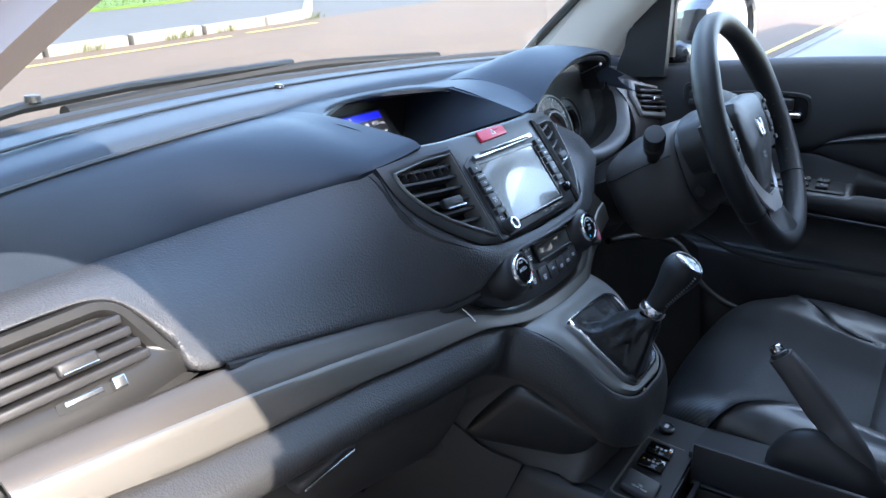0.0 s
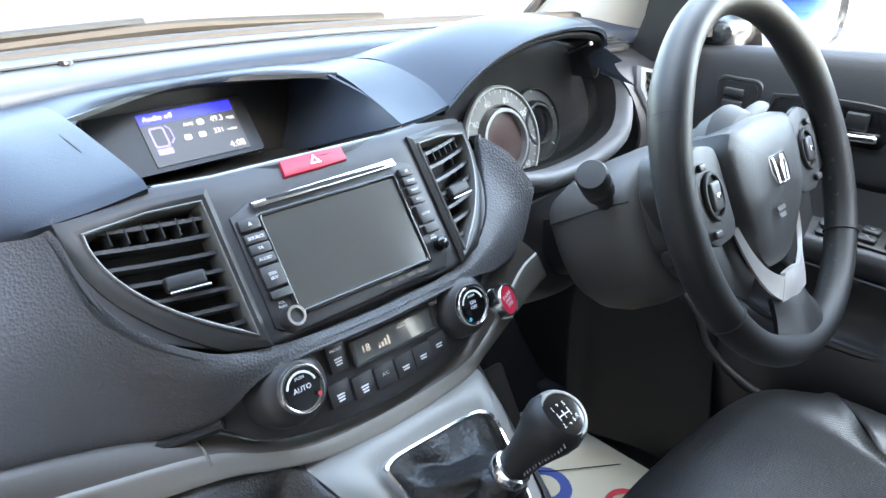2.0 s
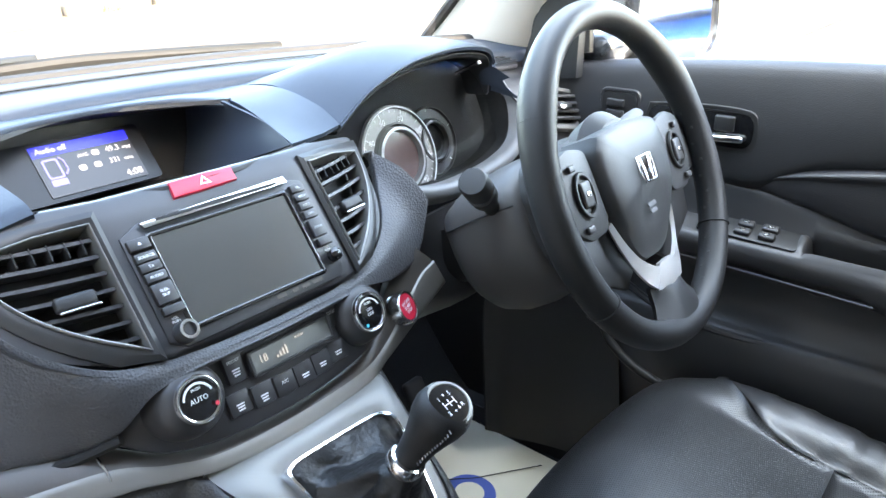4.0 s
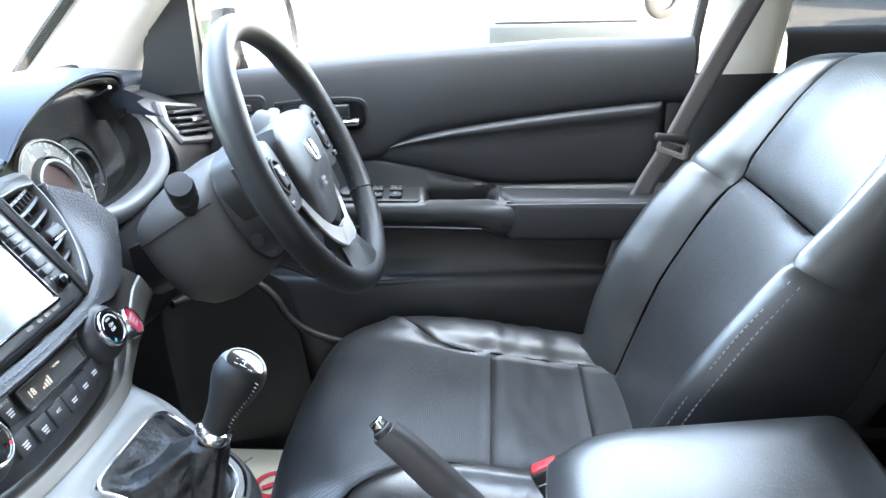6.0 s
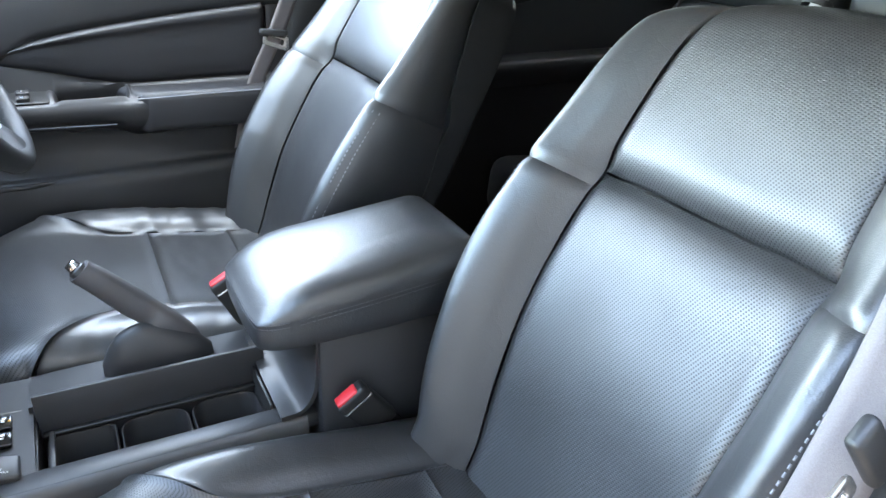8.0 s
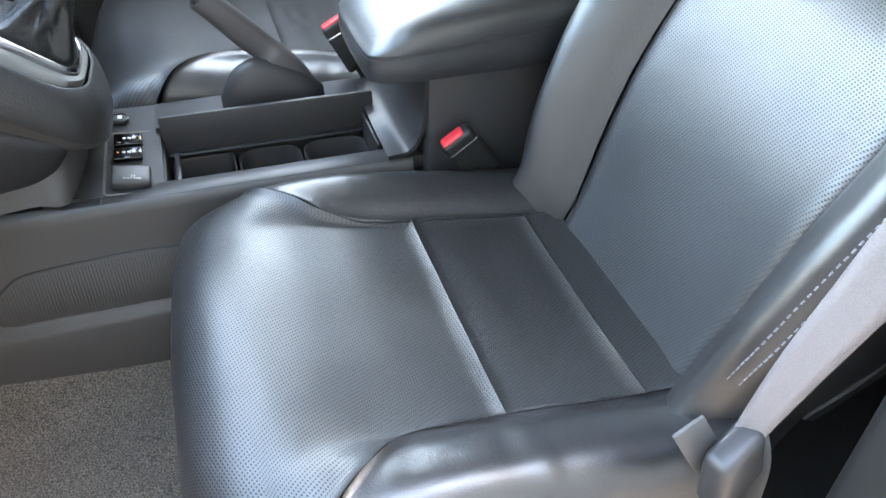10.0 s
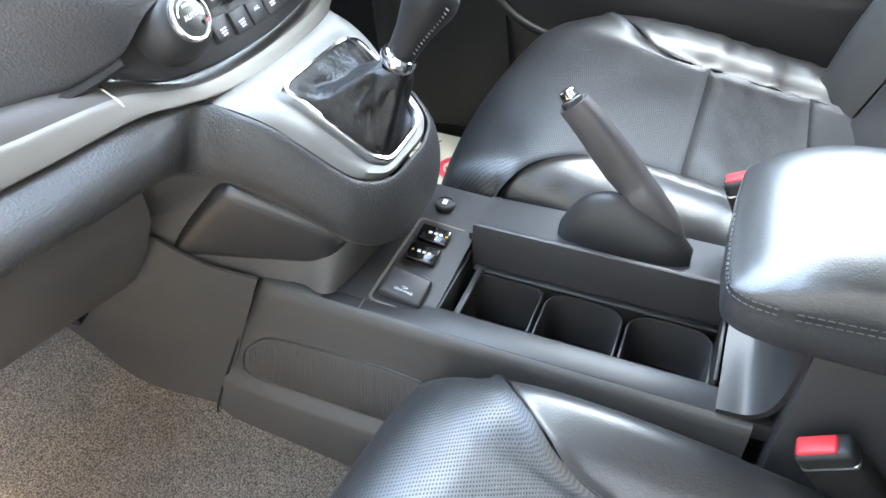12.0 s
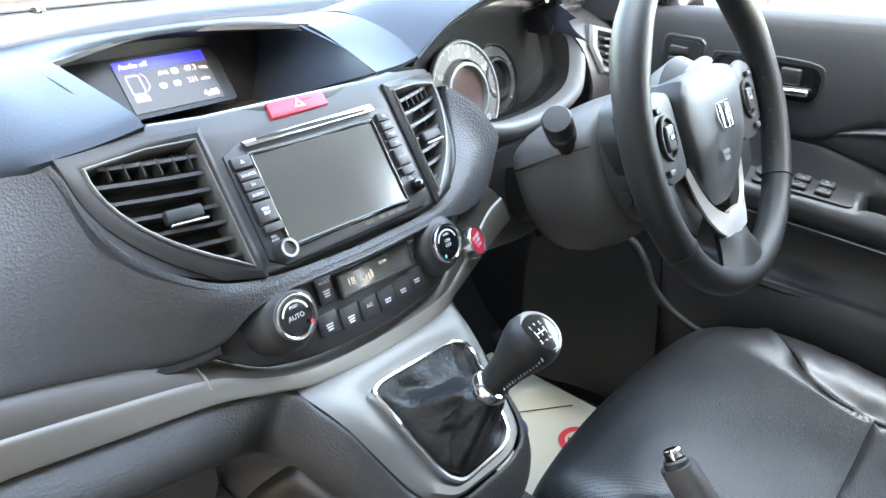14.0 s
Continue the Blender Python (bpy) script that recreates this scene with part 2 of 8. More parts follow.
def sheet(name, rows, mat, parent=None, label="", n=24, m=16, thick=0.0):
    """A smooth skin through control rows; thick gives it depth behind."""
    across = [spline(r, m) for r in rows]
    cols = [spline([r[j] for r in across], n) for j in range(m)]
    bm, _ = grid_mesh([[cols[j][i] for j in range(m)] for i in range(n)])
    if thick:
        bmesh.ops.recalc_face_normals(bm, faces=bm.faces)
        bmesh.ops.solidify(bm, geom=bm.faces[:], thickness=thick)
    return part(name, bm, mat, parent, label)


def rbox(w, d, h, r=0.01, seg=3, taper=1.0):
    """A rounded box, centred; taper scales the top."""
    bm = bmesh.new()
    bmesh.ops.create_cube(bm, size=1)
    for v in bm.verts:
        k = taper if v.co.z > 0 else 1
        v.co = Vector((v.co.x * w * k, v.co.y * d * k, v.co.z * h))
    if r > 0:
        bmesh.ops.bevel(bm, geom=bm.edges[:], offset=r, segments=seg, profile=0.5, affect="EDGES", clamp_overlap=True)
    return bm


def plate(outline, depth, r=0.0, seg=2):
    """A slab from an outline in x, y; its face at z = 0, its back at -depth."""
    bm = bmesh.new()
    f = bm.faces.new([bm.verts.new((x, y, 0)) for x, y in outline])
    bmesh.ops.recalc_face_normals(bm, faces=bm.faces)
    if f.normal.z < 0:
        f.normal_flip()
    ext = bmesh.ops.extrude_face_region(bm, geom=[f])
    for v in ext["geom"]:
        if isinstance(v, bmesh.types.BMVert):
            v.co.z -= depth
    bmesh.ops.recalc_face_normals(bm, faces=bm.faces)
    if r > 0:
        top = [e for e in bm.edges if all(abs(v.co.z) < 1e-6 for v in e.verts)]
        bmesh.ops.bevel(bm, geom=top, offset=r, segments=seg, profile=0.5, affect="EDGES", clamp_overlap=True)
    return bm


def rounded(w, h, r, seg=5, cx=0, cy=0):
    pts = []
    for sx, sy, a0 in ((1, 1, 0), (-1, 1, 90), (-1, -1, 180), (1, -1, 270)):
        for k in range(seg + 1):
            a = radians(a0 + 90 * k / seg)
            pts.append((cx + sx * (w / 2 - r) + r * math.cos(a), cy + sy * (h / 2 - r) + r * math.sin(a)))
    return pts


def ring_plate(outer, inner, depth, r=0.0):
    """A frame between two outlines with the same number of points, face at z = 0."""
    bm = bmesh.new()
    rows = []
    n = len(outer)
    def lv(pts, z):
        return [bm.verts.new((x, y, z)) for x, y in pts]
    def mixp(k):
        return [(o[0] + (i[0] - o[0]) * k, o[1] + (i[1] - o[1]) * k) for o, i in zip(outer, inner)]
    k = 0.25 if r > 0 else 0.0
    loops = [lv(outer, -depth), lv(outer, -r), lv(mixp(k), 0), lv(mixp(1 - k), 0), lv(inner, -r), lv(inner, -depth)] if r > 0 else [lv(outer, -depth), lv(outer, 0), lv(inner, 0), lv(inner, -depth)]
    for a, b in zip(loops, loops[1:] + loops[:1]):
        for i in range(n):
            bm.faces.new((a[i], a[(i + 1) % n], b[(i + 1) % n], b[i]))
    return bm


def lathe(profile, seg=32):
    """Turns (radius, z) pairs about the z axis."""
    bm = bmesh.new()
    rings = []
    for r, z in profile:
        if r < 1e-6:
            rings.append([bm.verts.new((0, 0, z))])
        else:
            rings.append([bm.verts.new((r * math.cos(2 * math.pi * k / seg), r * math.sin(2 * math.pi * k / seg), z)) for k in range(seg)])
    for a, b in zip(rings, rings[1:]):
        for k in range(seg):
            q = [a[k % len(a)], a[(k + 1) % len(a)], b[(k + 1) % len(b)], b[k % len(b)]]
            q = list(dict.fromkeys(q))
            if len(q) > 2:
                bm.faces.new(q)
    return bm


def sweep(path, radius, seg=10, closed=False, flat=1.0, caps=True):
    """A tube along points; radius a number or one for each point; flat squashes it."""
    p = [Vector(q) for q in path]
    n = len(p)
    rad = [radius] * n if isinstance(radius, (int, float)) else radius
    bm = bmesh.new()
    rings = []
    up = None
    for i in range(n):
        a = p[(i - 1) % n] if closed or i else p[i]
        b = p[(i + 1) % n] if closed or i < n - 1 else p[i]
        d = (b - a).normalized()
        if up is None:
            up = d.orthogonal().normalized() if abs(d.z) > 0.95 else Vector((0, 0, 1))
        s = d.cross(up).normalized()
        u = s.cross(d).normalized()
        up = u
        rings.append([bm.verts.new(p[i] + s * (rad[i] * math.cos(2 * math.pi * k / seg)) + u * (rad[i] * flat * math.sin(2 * math.pi * k / seg))) for k in range(seg)])
    for i in range(n if closed else n - 1):
        a, b = rings[i], rings[(i + 1) % n]
        for k in range(seg):
            bm.faces.new((a[k], a[(k + 1) % seg], b[(k + 1) % seg], b[k]))
    if caps and not closed:
        bm.faces.new(rings[0])
        bm.faces.new(rings[-1])
    return bm


def moved(bm, m):
    bm.transform(m)
    return bm


def joined(*bms):
    """Several small meshes of one piece in one."""
    out = bmesh.new()
    for b in bms:
        me = bpy.data.meshes.new("tmp")
        b.to_mesh(me)
        b.free()
        out.from_mesh(me)
        bpy.data.meshes.remove(me)
    return out


def basis(origin, right, up):
    """A pose whose x is right, y is up and z comes out of the face."""
    r = Vector(right).normalized()
    u = Vector(up)
    u = (u - r * u.dot(r)).normalized()
    z = r.cross(u)
    return Matrix(((r.x, u.x, z.x, origin[0]), (r.y, u.y, z.y, origin[1]), (r.z, u.z, z.z, origin[2]), (0, 0, 0, 1)))


def words(text, size, mat, m, parent, name="lettering", depth=0.0002, align="CENTER"):
    cu = bpy.data.curves.new("tmp_text", "FONT")
    cu.body, cu.size, cu.extrude, cu.align_x, cu.align_y = text, size, depth, align, "CENTER"
    cu.resolution_u = 2
    ob = new("tmp_text", cu)
    me = bpy.data.meshes.new_from_object(ob.evaluated_get(bpy.context.evaluated_depsgraph_get()))
    bpy.data.objects.remove(ob)
    bpy.data.curves.remove(cu)
    me.transform(m)
    me.materials.clear()
    me.materials.append(mat)
    o = new(name, me)
    o.parent = parent
    return o


# ---- outside: ground, road, pavement ----
SLOPE = Vector((0.07, 0.06, 1)).normalized()


def ground_z(x, y, lift=0.0):
    return -(SLOPE.x * -x + SLOPE.y * -y) / SLOPE.z + lift


def ground_patch(name, outline, mat, lift, label, category, thick=0.0):
    bm = bmesh.new()
    f = bm.faces.new([bm.verts.new((x, y, ground_z(x, y, lift))) for x, y in outline])
    if thick:
        ext = bmesh.ops.extrude_face_region(bm, geom=[f])
        for v in ext["geom"]:
            if isinstance(v, bmesh.types.BMVert):
                v.co.z -= thick
    ob = part(name, bm, mat, None, smooth=False)
    return tagged(ob, label, category, kind="structure")


ground_patch("ground", [(-900, -900), (900, -900), (900, 900), (-900, 900)], ASPHALT_GREY, -0.02, "wide sunlit grey asphalt ground", "ground")


def near_edge(x):
    return 1.80 - 0.077 * x


def far_edge(x):
    return 7.62 - 0.085 * x


ground_patch("road", [(-40, near_edge(-40)), (60, near_edge(60)), (60, far_edge(60)), (-40, far_edge(-40))], ASPHALT, -0.006, "pale pinkish worn tarmac road in the sun", "road")


def line_strip(name, x0, x1, off, width, mat, label, edge):
    pts = [(x, edge(x) + off) for x in np.linspace(x0, x1, 12)]
    ground_patch(name, pts + [(x, y + width) for x, y in pts[::-1]], mat, 0.0, label, "road marking")


ground_patch("forecourt", [(0.95, -60), (60, -60), (60, near_edge(60)), (0.95, near_edge(0.95))], CONCRETE, -0.010, "pale sunlit concrete forecourt", "forecourt")
line_strip("yellow_line", -12, 5.3, -0.38, 0.07, YELLOW_PAINT, "worn yellow line along the kerb", far_edge)
line_strip("yellow_line", 5.55, 6.7, -0.34, 0.07, YELLOW_PAINT, "short worn yellow line by the corner", far_edge)
line_strip("yellow_line", -2, 30, 0.10, 0.06, YELLOW_PAINT, "worn yellow line at the forecourt edge", near_edge)
line_strip("white_line", -2, 30, -0.12, 0.09, KERB, "worn pale line at the forecourt edge", near_edge)
# pavement at the corner, kerb stones round it, grass behind
corner = [(x, far_edge(x) + 0.13) for x in np.linspace(-14, 6.4, 12)] + [(6.95, 7.28), (7.5, 7.72), (8.1, 8.45), (8.6, 9.4), (9.5, 12.0), (12, 20)]
ground_patch("pavement", corner + [(-14, 20)], ASPHALT_GREY, 0.09, "grey tarmac pavement on the corner", "pavement", 0.12)
ground_patch("grass", [(-14, 10.2), (3.6, 9.75), (5.3, 9.35), (6.6, 9.25), (7.2, 9.5), (7.6, 10.4), (8.2, 13), (9.5, 20), (-14, 20)], GRASS, 0.13, "bright mown grass verge", "grass", 0.06)
kerb = thing("kerb", "row of pale worn concrete kerb stones", "kerb", kind="structure")
path = [(x, far_edge(x)) for x in np.arange(-4.3, 6.5, 0.05)] + [tuple(p) for p in spline([(6.5, far_edge(6.5)), (7.0, 7.18), (7.55, 7.62), (8.2, 8.4), (8.75, 9.4), (9.6, 12.0)], 90)]
run, start_pt, k = 0.0, path[0], 0
for a, b in zip(path, path[1:]):
    run += math.hypot(b[0] - a[0], b[1] - a[1])
    if run >= 0.905:
        c = ((start_pt[0] + b[0]) / 2, (start_pt[1] + b[1]) / 2)
        ang = math.degrees(math.atan2(b[1] - start_pt[1], b[0] - start_pt[0]))
        part("kerb_stone", moved(rbox(0.895, 0.13, 0.20, 0.015, 2), pose(c[0], c[1] + 0.06, ground_z(c[0], c[1]) - 0.0 + 0.006 * (k % 3 == 0), 3, -4 if ang < 20 else -6, ang)), KERB, kerb)
        run, start_pt, k = 0.0, b, k + 1
# tufts of weed in the kerb joints
tufts = thing("kerb_weeds", "small dry weeds growing in the kerb joints", "weeds", kind="stuff")
bms = []
for cx in (3.75, 4.75, 4.95, 5.5, 6.9):
    for j in range(26):
        a, l = random.uniform(0, 6.28), random.uniform(0.03, 0.10)
        x, y = cx + random.gauss(0, 0.09), far_edge(cx) - 0.02 + random.gauss(0, 0.02)
        z = ground_z(x, y)
        bms.append(sweep([(x, y, z), (x + 0.3 * l * math.cos(a), y + 0.3 * l * math.sin(a), z + l * 0.8), (x + 0.7 * l * math.cos(a), y + 0.7 * l * math.sin(a), z + l)], [0.004, 0.003, 0.001], 4))
part("weed_blades", joined(*bms), material("dry_weed", (0.10, 0.11, 0.035), 0.9), tufts)
# blades on the verge
bms = []
for j in range(1500):
    x, y = random.uniform(2.5, 8.0), random.uniform(9.3, 12.5)
    if x > 7.1 and y < 10.4:
        continue
    z = ground_z(x, y, 0.13)
    a, l = random.uniform(0, 6.28), random.uniform(0.04, 0.11)
    bms.append((x, y, z, a, l))
bm = bmesh.new()
for x, y, z, a, l in bms:
    c, s2 = math.cos(a), math.sin(a)
    bm.faces.new([bm.verts.new(q) for q in ((x - 0.012 * s2, y + 0.012 * c, z), (x + 0.012 * s2, y - 0.012 * c, z), (x + 0.4 * l * c, y + 0.4 * l * s2, z + l))])
tagged(part("grass_blades", bm, GRASS), "short green grass blades on the verge", "grass", kind="stuff")

# ---- parked vehicles across the forecourt ----


def wheel_of(x, y, z, r, w, turn, parent):
    m = pose(x, y, z, 90, 0, turn)
    t = part("wheel", moved(lathe([(r * 0.62, -w / 2), (r * 0.93, -w / 2), (r, -w * 0.35), (r, w * 0.35), (r * 0.93, w / 2), (r * 0.62, w / 2), (r * 0.62, -w / 2)], 32), m), RUBBER, parent)
    part("rim", moved(lathe([(r * 0.62, -w * 0.4), (r * 0.55, w * 0.2), (0.03, w * 0.1), (0, w * 0.12)], 24), m), STEEL, t)


van = thing("white_van", "white parked van with grey green bumper", "van")
vd = Vector((0.995, -0.099, 0))
va = math.degrees(math.atan2(vd.y, vd.x))
ctr = Vector((6.30, -1.08, 0)) + vd * 1.86
gz = ground_z(ctr.x, ctr.y)
VM = pose(ctr.x, ctr.y, gz, 0, 0, va - 90)
part("van_body", moved(rbox(1.34, 3.6, 1.57, 0.05, 4), VM @ Matrix.Translation((0, 0, 1.12))), VAN_WHITE, van)
part("bumper", moved(rbox(1.36, 0.24, 0.18, 0.025, 3), VM @ Matrix.Translation((0, -1.80, 0.245))), VAN_GREY, van)
part("bumper_gap", moved(rbox(1.26, 0.02, 0.015, 0.004, 1), VM @ Matrix.Translation((0, -1.800, 0.345))), RUBBER, van)
part("rear_window", moved(rbox(1.0, 0.03, 0.4, 0.01, 2), VM @ Matrix.Translation((0, -1.80, 1.55))), GLOSS, van)
for sx in (-1, 1):
    part("tail_lamp", moved(rbox(0.08, 0.05, 0.36, 0.02, 2), VM @ Matrix.Translation((sx * 0.62, -1.79, 1.05))), RED, van)
    for sy in (-1.2, 1.25):
        wheel_of(*(VM @ Vector((sx * 0.58, sy, 0.29))), 0.29, 0.16, va, van)
bike = thing("motorcycle", "dark parked motorcycle beside the van", "motorcycle")
bz = ground_z(10.3, -3.1)
for dx in (0.0, 1.35):
    wheel_of(10.2 + dx * 0.5, -2.75 - dx * 0.8, bz + 0.31, 0.31, 0.12, -58, bike)
part("frame", sweep([(10.2, -2.75, bz + 0.4), (10.35, -3.0, bz + 0.75), (10.6, -3.35, bz + 0.72), (10.85, -3.8, bz + 0.65)], 0.10, 10), GLOSS, bike)
part("fork", sweep([(10.2, -2.75, bz + 0.31), (10.35, -2.98, bz + 0.95)], 0.03, 8), STEEL, bike)
part("handlebar", sweep([(10.1, -3.15, bz + 1.0), (10.35, -2.98, bz + 0.95), (10.6, -2.85, bz + 1.0)], 0.018, 8), STEEL, bike)
barrow = thing("yellow_bin", "bright yellow grit bin on the forecourt", "bin")
part("bin_body", moved(rbox(0.45, 0.4, 0.4, 0.04, 3, 1.1), Matrix.Translation((13.2, -5.75, ground_z(13.2, -5.75) + 0.20))), YELLOW_PLASTIC, barrow)
part("bin_lid", moved(rbox(0.52, 0.46, 0.08, 0.03, 3), Matrix.Translation((13.2, -5.75, ground_z(13.2, -5.75) + 0.43))), YELLOW_PLASTIC, barrow)
# parked car behind, seen in the door mirror
bc = thing("blue_car", "blue parked hatchback behind", "car")
BM = pose(9.0, -7.2, ground_z(9.0, -7.2), 0, 0, 62)
rows = []
for y, z0, z1, w in ((2.0, 0.35, 0.62, 0.72), (1.7, 0.25, 0.85, 0.84), (0.9, 0.22, 0.98, 0.87), (0.3, 0.22, 1.38, 0.86), (-0.8, 0.22, 1.45, 0.86), (-1.6, 0.24, 1.15, 0.85), (-1.9, 0.35, 0.80, 0.80)):
    rows.append([BM @ Vector(q) for q in ((-w, y, z0), (-w, y, (z0 + z1) / 2), (-w * 0.82, y, z1), (0, y, z1 + 0.03), (w * 0.82, y, z1), (w, y, (z0 + z1) / 2), (w, y, z0))])
sheet("body", rows, material("blue_car_paint", (0.03, 0.10, 0.28), 0.2, 0.2, coat=0.8), bc, n=28, m=26, thick=0.02)
part("windscreen", moved(rbox(1.3, 0.03, 0.42, 0.01, 2), BM @ pose(0, 0.60, 1.17, -52)), GLOSS, bc)
for sx in (-1, 1):
    part("headlamp", moved(rbox(0.30, 0.08, 0.14, 0.03, 3), BM @ Matrix.Translation((sx * 0.58, 1.86, 0.68))), STEEL, bc)
    for sy in (-1.2, 1.25):
        wheel_of(*(BM @ Vector((sx * 0.80, sy, 0.31))), 0.31, 0.19, 98, bc)
part("grille", moved(rbox(0.7, 0.05, 0.16, 0.02, 2), BM @ Matrix.Translation((0, 1.95, 0.48))), RUBBER, bc)

# added unseen wall behind the eye; its height blocks sky light from the left
bw = thing("sky_block_wall", "added unseen wall that blocks the left sky", "wall", kind="structure")
part("wall_face", moved(rbox(0.3, 34, 8.6, 0.02, 1), Matrix.Translation((-5.2, -3, 3.7))), material("dull_block_wall", (0.17, 0.16, 0.15), 0.9, 0, 0.03, 0.5, vary=0.25, stain=5), bw)
part("coping", moved(rbox(0.4, 34.2, 0.1, 0.02, 1), Matrix.Translation((-5.2, -3, 8.04))), KERB, bw)
# low showroom front far behind, seen only in the door mirror
shop = thing("shop_building", "low showroom building with dark glazed front", "building")
SM = pose(17, -14, ground_z(17, -14), 0, 0, 42)
part("wall", moved(rbox(0.4, 16, 4.2, 0.02, 1), SM @ Matrix.Translation((0, 0, 2.1))), BRICK_WALL, shop)
part("roof_edge", moved(rbox(0.7, 16.6, 0.5, 0.04, 1), SM @ Matrix.Translation((0, 0, 4.3))), VAN_GREY, shop)
for k in range(6):
    part("window_pane", moved(rbox(0.06, 2.2, 2.6, 0.02, 1), SM @ Matrix.Translation((-0.2, -6.4 + 2.55 * k, 1.6))), GLOSS, shop)

# ---- car shell ----
shell = thing("car_body", "dark grey family car body seen from inside", "car")


def arc_y(x, y0, drop):
    return y0 - drop * (x / 0.75) ** 2


def box_part(name, lo, hi, mat, parent, r=0.01, label=""):
    c = [(a + b) / 2 for a, b in zip(lo, hi)]
    s = [b - a for a, b in zip(lo, hi)]
    return part(name, moved(rbox(*s, r, 2), Matrix.Translation(c)), mat, parent, label)


# roof with pale headliner
sheet("roof", [[(-0.62, -0.19, 1.545), (0, -0.13, 1.585), (0.62, -0.19, 1.545)], [(-0.64, -0.9, 1.58), (0, -0.9, 1.63), (0.64, -0.9, 1.58)], [(-0.64, -2.56, 1.55), (0, -2.56, 1.59), (0.64, -2.56, 1.55)]], CLOTH_PALE, shell, "pale cloth headliner", thick=0.04)
# floor pan
box_part("floor_pan", (-0.74, -2.4, 0.36), (0.74, 0.75, 0.40), RUBBER, shell)


# ---- dashboard ----
dash = thing("dashboard", "dark grey moulded car dashboard with soft grained pads and graphite strip", "dashboard")


def ws_base(x, back=0.0):
    return (x, 0.495 - 0.36 * x * x + back, 1.236)


def crease(x):
    return (x, 0.388 - 0.30 * x * x, 1.212)


XS = [-0.76 + 1.52 * k / 8 for k in range(9)]
sheet("dash_shelf", [[ws_base(x, 0.03), ws_base(x), (x, crease(x)[1] + 0.05, 1.233), (x, crease(x)[1] + 0.012, 1.227), (x, crease(x)[1] + 0.002, 1.218), (x, crease(x)[1] - 0.003, 1.205)] for x in XS], DASH_TOP, dash, n=48, m=22, thick=0.01)
part("defroster_slot", sweep([(x, ws_base(x)[1] - 0.035, 1.2365) for x in np.linspace(-0.6, 0.6, 30)], 0.004, 6, flat=0.4), RUBBER, dash)
part("sun_sensor", moved(lathe([(0.009, -0.004), (0.009, 0.002), (0.006, 0.006), (0, 0.007)], 16), Matrix.Translation((-0.1, 0.452, 1.234))), GLOSS, dash)

# edge of the soft pads: upper line from the door to the right end, and lower line
PAD_T = [(-0.75, 0.225, 1.137), (-0.66, 0.238, 1.133), (-0.56, 0.252, 1.129), (-0.45, 0.262, 1.127), (-0.36, 0.240, 1.137), (-0.28, 0.195, 1.155), (-0.240, 0.163, 1.169), (-0.226, 0.105, 1.112), (-0.190, 0.058, 1.081), (-0.130, 0.037, 1.062), (0.0, 0.031, 1.056), (0.125, 0.042, 1.058), (0.205, 0.080, 1.075), (0.246, 0.125, 1.115), (0.262, 0.150, 1.150)]
PAD_B = [(-0.57, 0.106, 1.052), (-0.55, 0.109, 1.050), (-0.525, 0.111, 1.045), (-0.46, 0.114, 1.030), (-0.38, 0.112, 1.014), (-0.30, 0.103, 1.000), (-0.245, 0.088, 0.993), (-0.205, 0.066, 0.995), (-0.170, 0.038, 1.012), (-0.125, 0.024, 1.046), (0.0, 0.019, 1.049), (0.120, 0.028, 1.046), (0.190, 0.045, 1.028), (0.262, 0.068, 1.030), (0.296, 0.080, 1.088)]
EV = basis((-0.648, 0.146, 1.090), (1, 0.02, 0.06), (0, 0.55, 0.835))
# the pad's end runs round the end vent
END_T = [(-0.80, 0.216, 1.139), (-0.72, 0.230, 1.135), (-0.65, 0.239, 1.133), (-0.61, 0.245, 1.131), (-0.585, 0.249, 1.130), (-0.56, 0.252, 1.129), (-0.53, 0.256, 1.128), (-0.505, 0.258, 1.1275)]
END_B = [EV @ Vector((x, y, -0.004)) for x, y in ((-0.16, 0.0545), (-0.07, 0.0510), (0.0, 0.0480), (0.036, 0.0440), (0.058, 0.0330), (0.072, 0.0130), (0.085, -0.019))] + [Vector((-0.553, 0.112, 1.050))]
rows = []
for a, b in zip(END_T + PAD_T[3:], END_B + PAD_B[3:]):
    a, b = Vector(a), Vector(b)
    d = (b - a).length
    out = Vector((0, -0.6, 0.8)) * min(0.02, 0.16 * d)
    rows.append([a + Vector((0, 0.004, -0.008)), a, a.lerp(b, 0.08) + out * 0.35, a.lerp(b, 0.5) + out, a.lerp(b, 0.9) + out * 0.45, b, b + Vector((0, 0.014, -0.006))])
sheet("front_pad", rows, DASH_SOFT, dash, "grained soft charcoal dash pad", n=150, m=24, thick=0.006)

part("pad_gap", sweep(spline([Vector(q) + Vector((0, -0.001, -0.006)) for q in PAD_B[2:9]], 40), 0.0052, 8), RUBBER, dash, "dark gap under the soft pad")

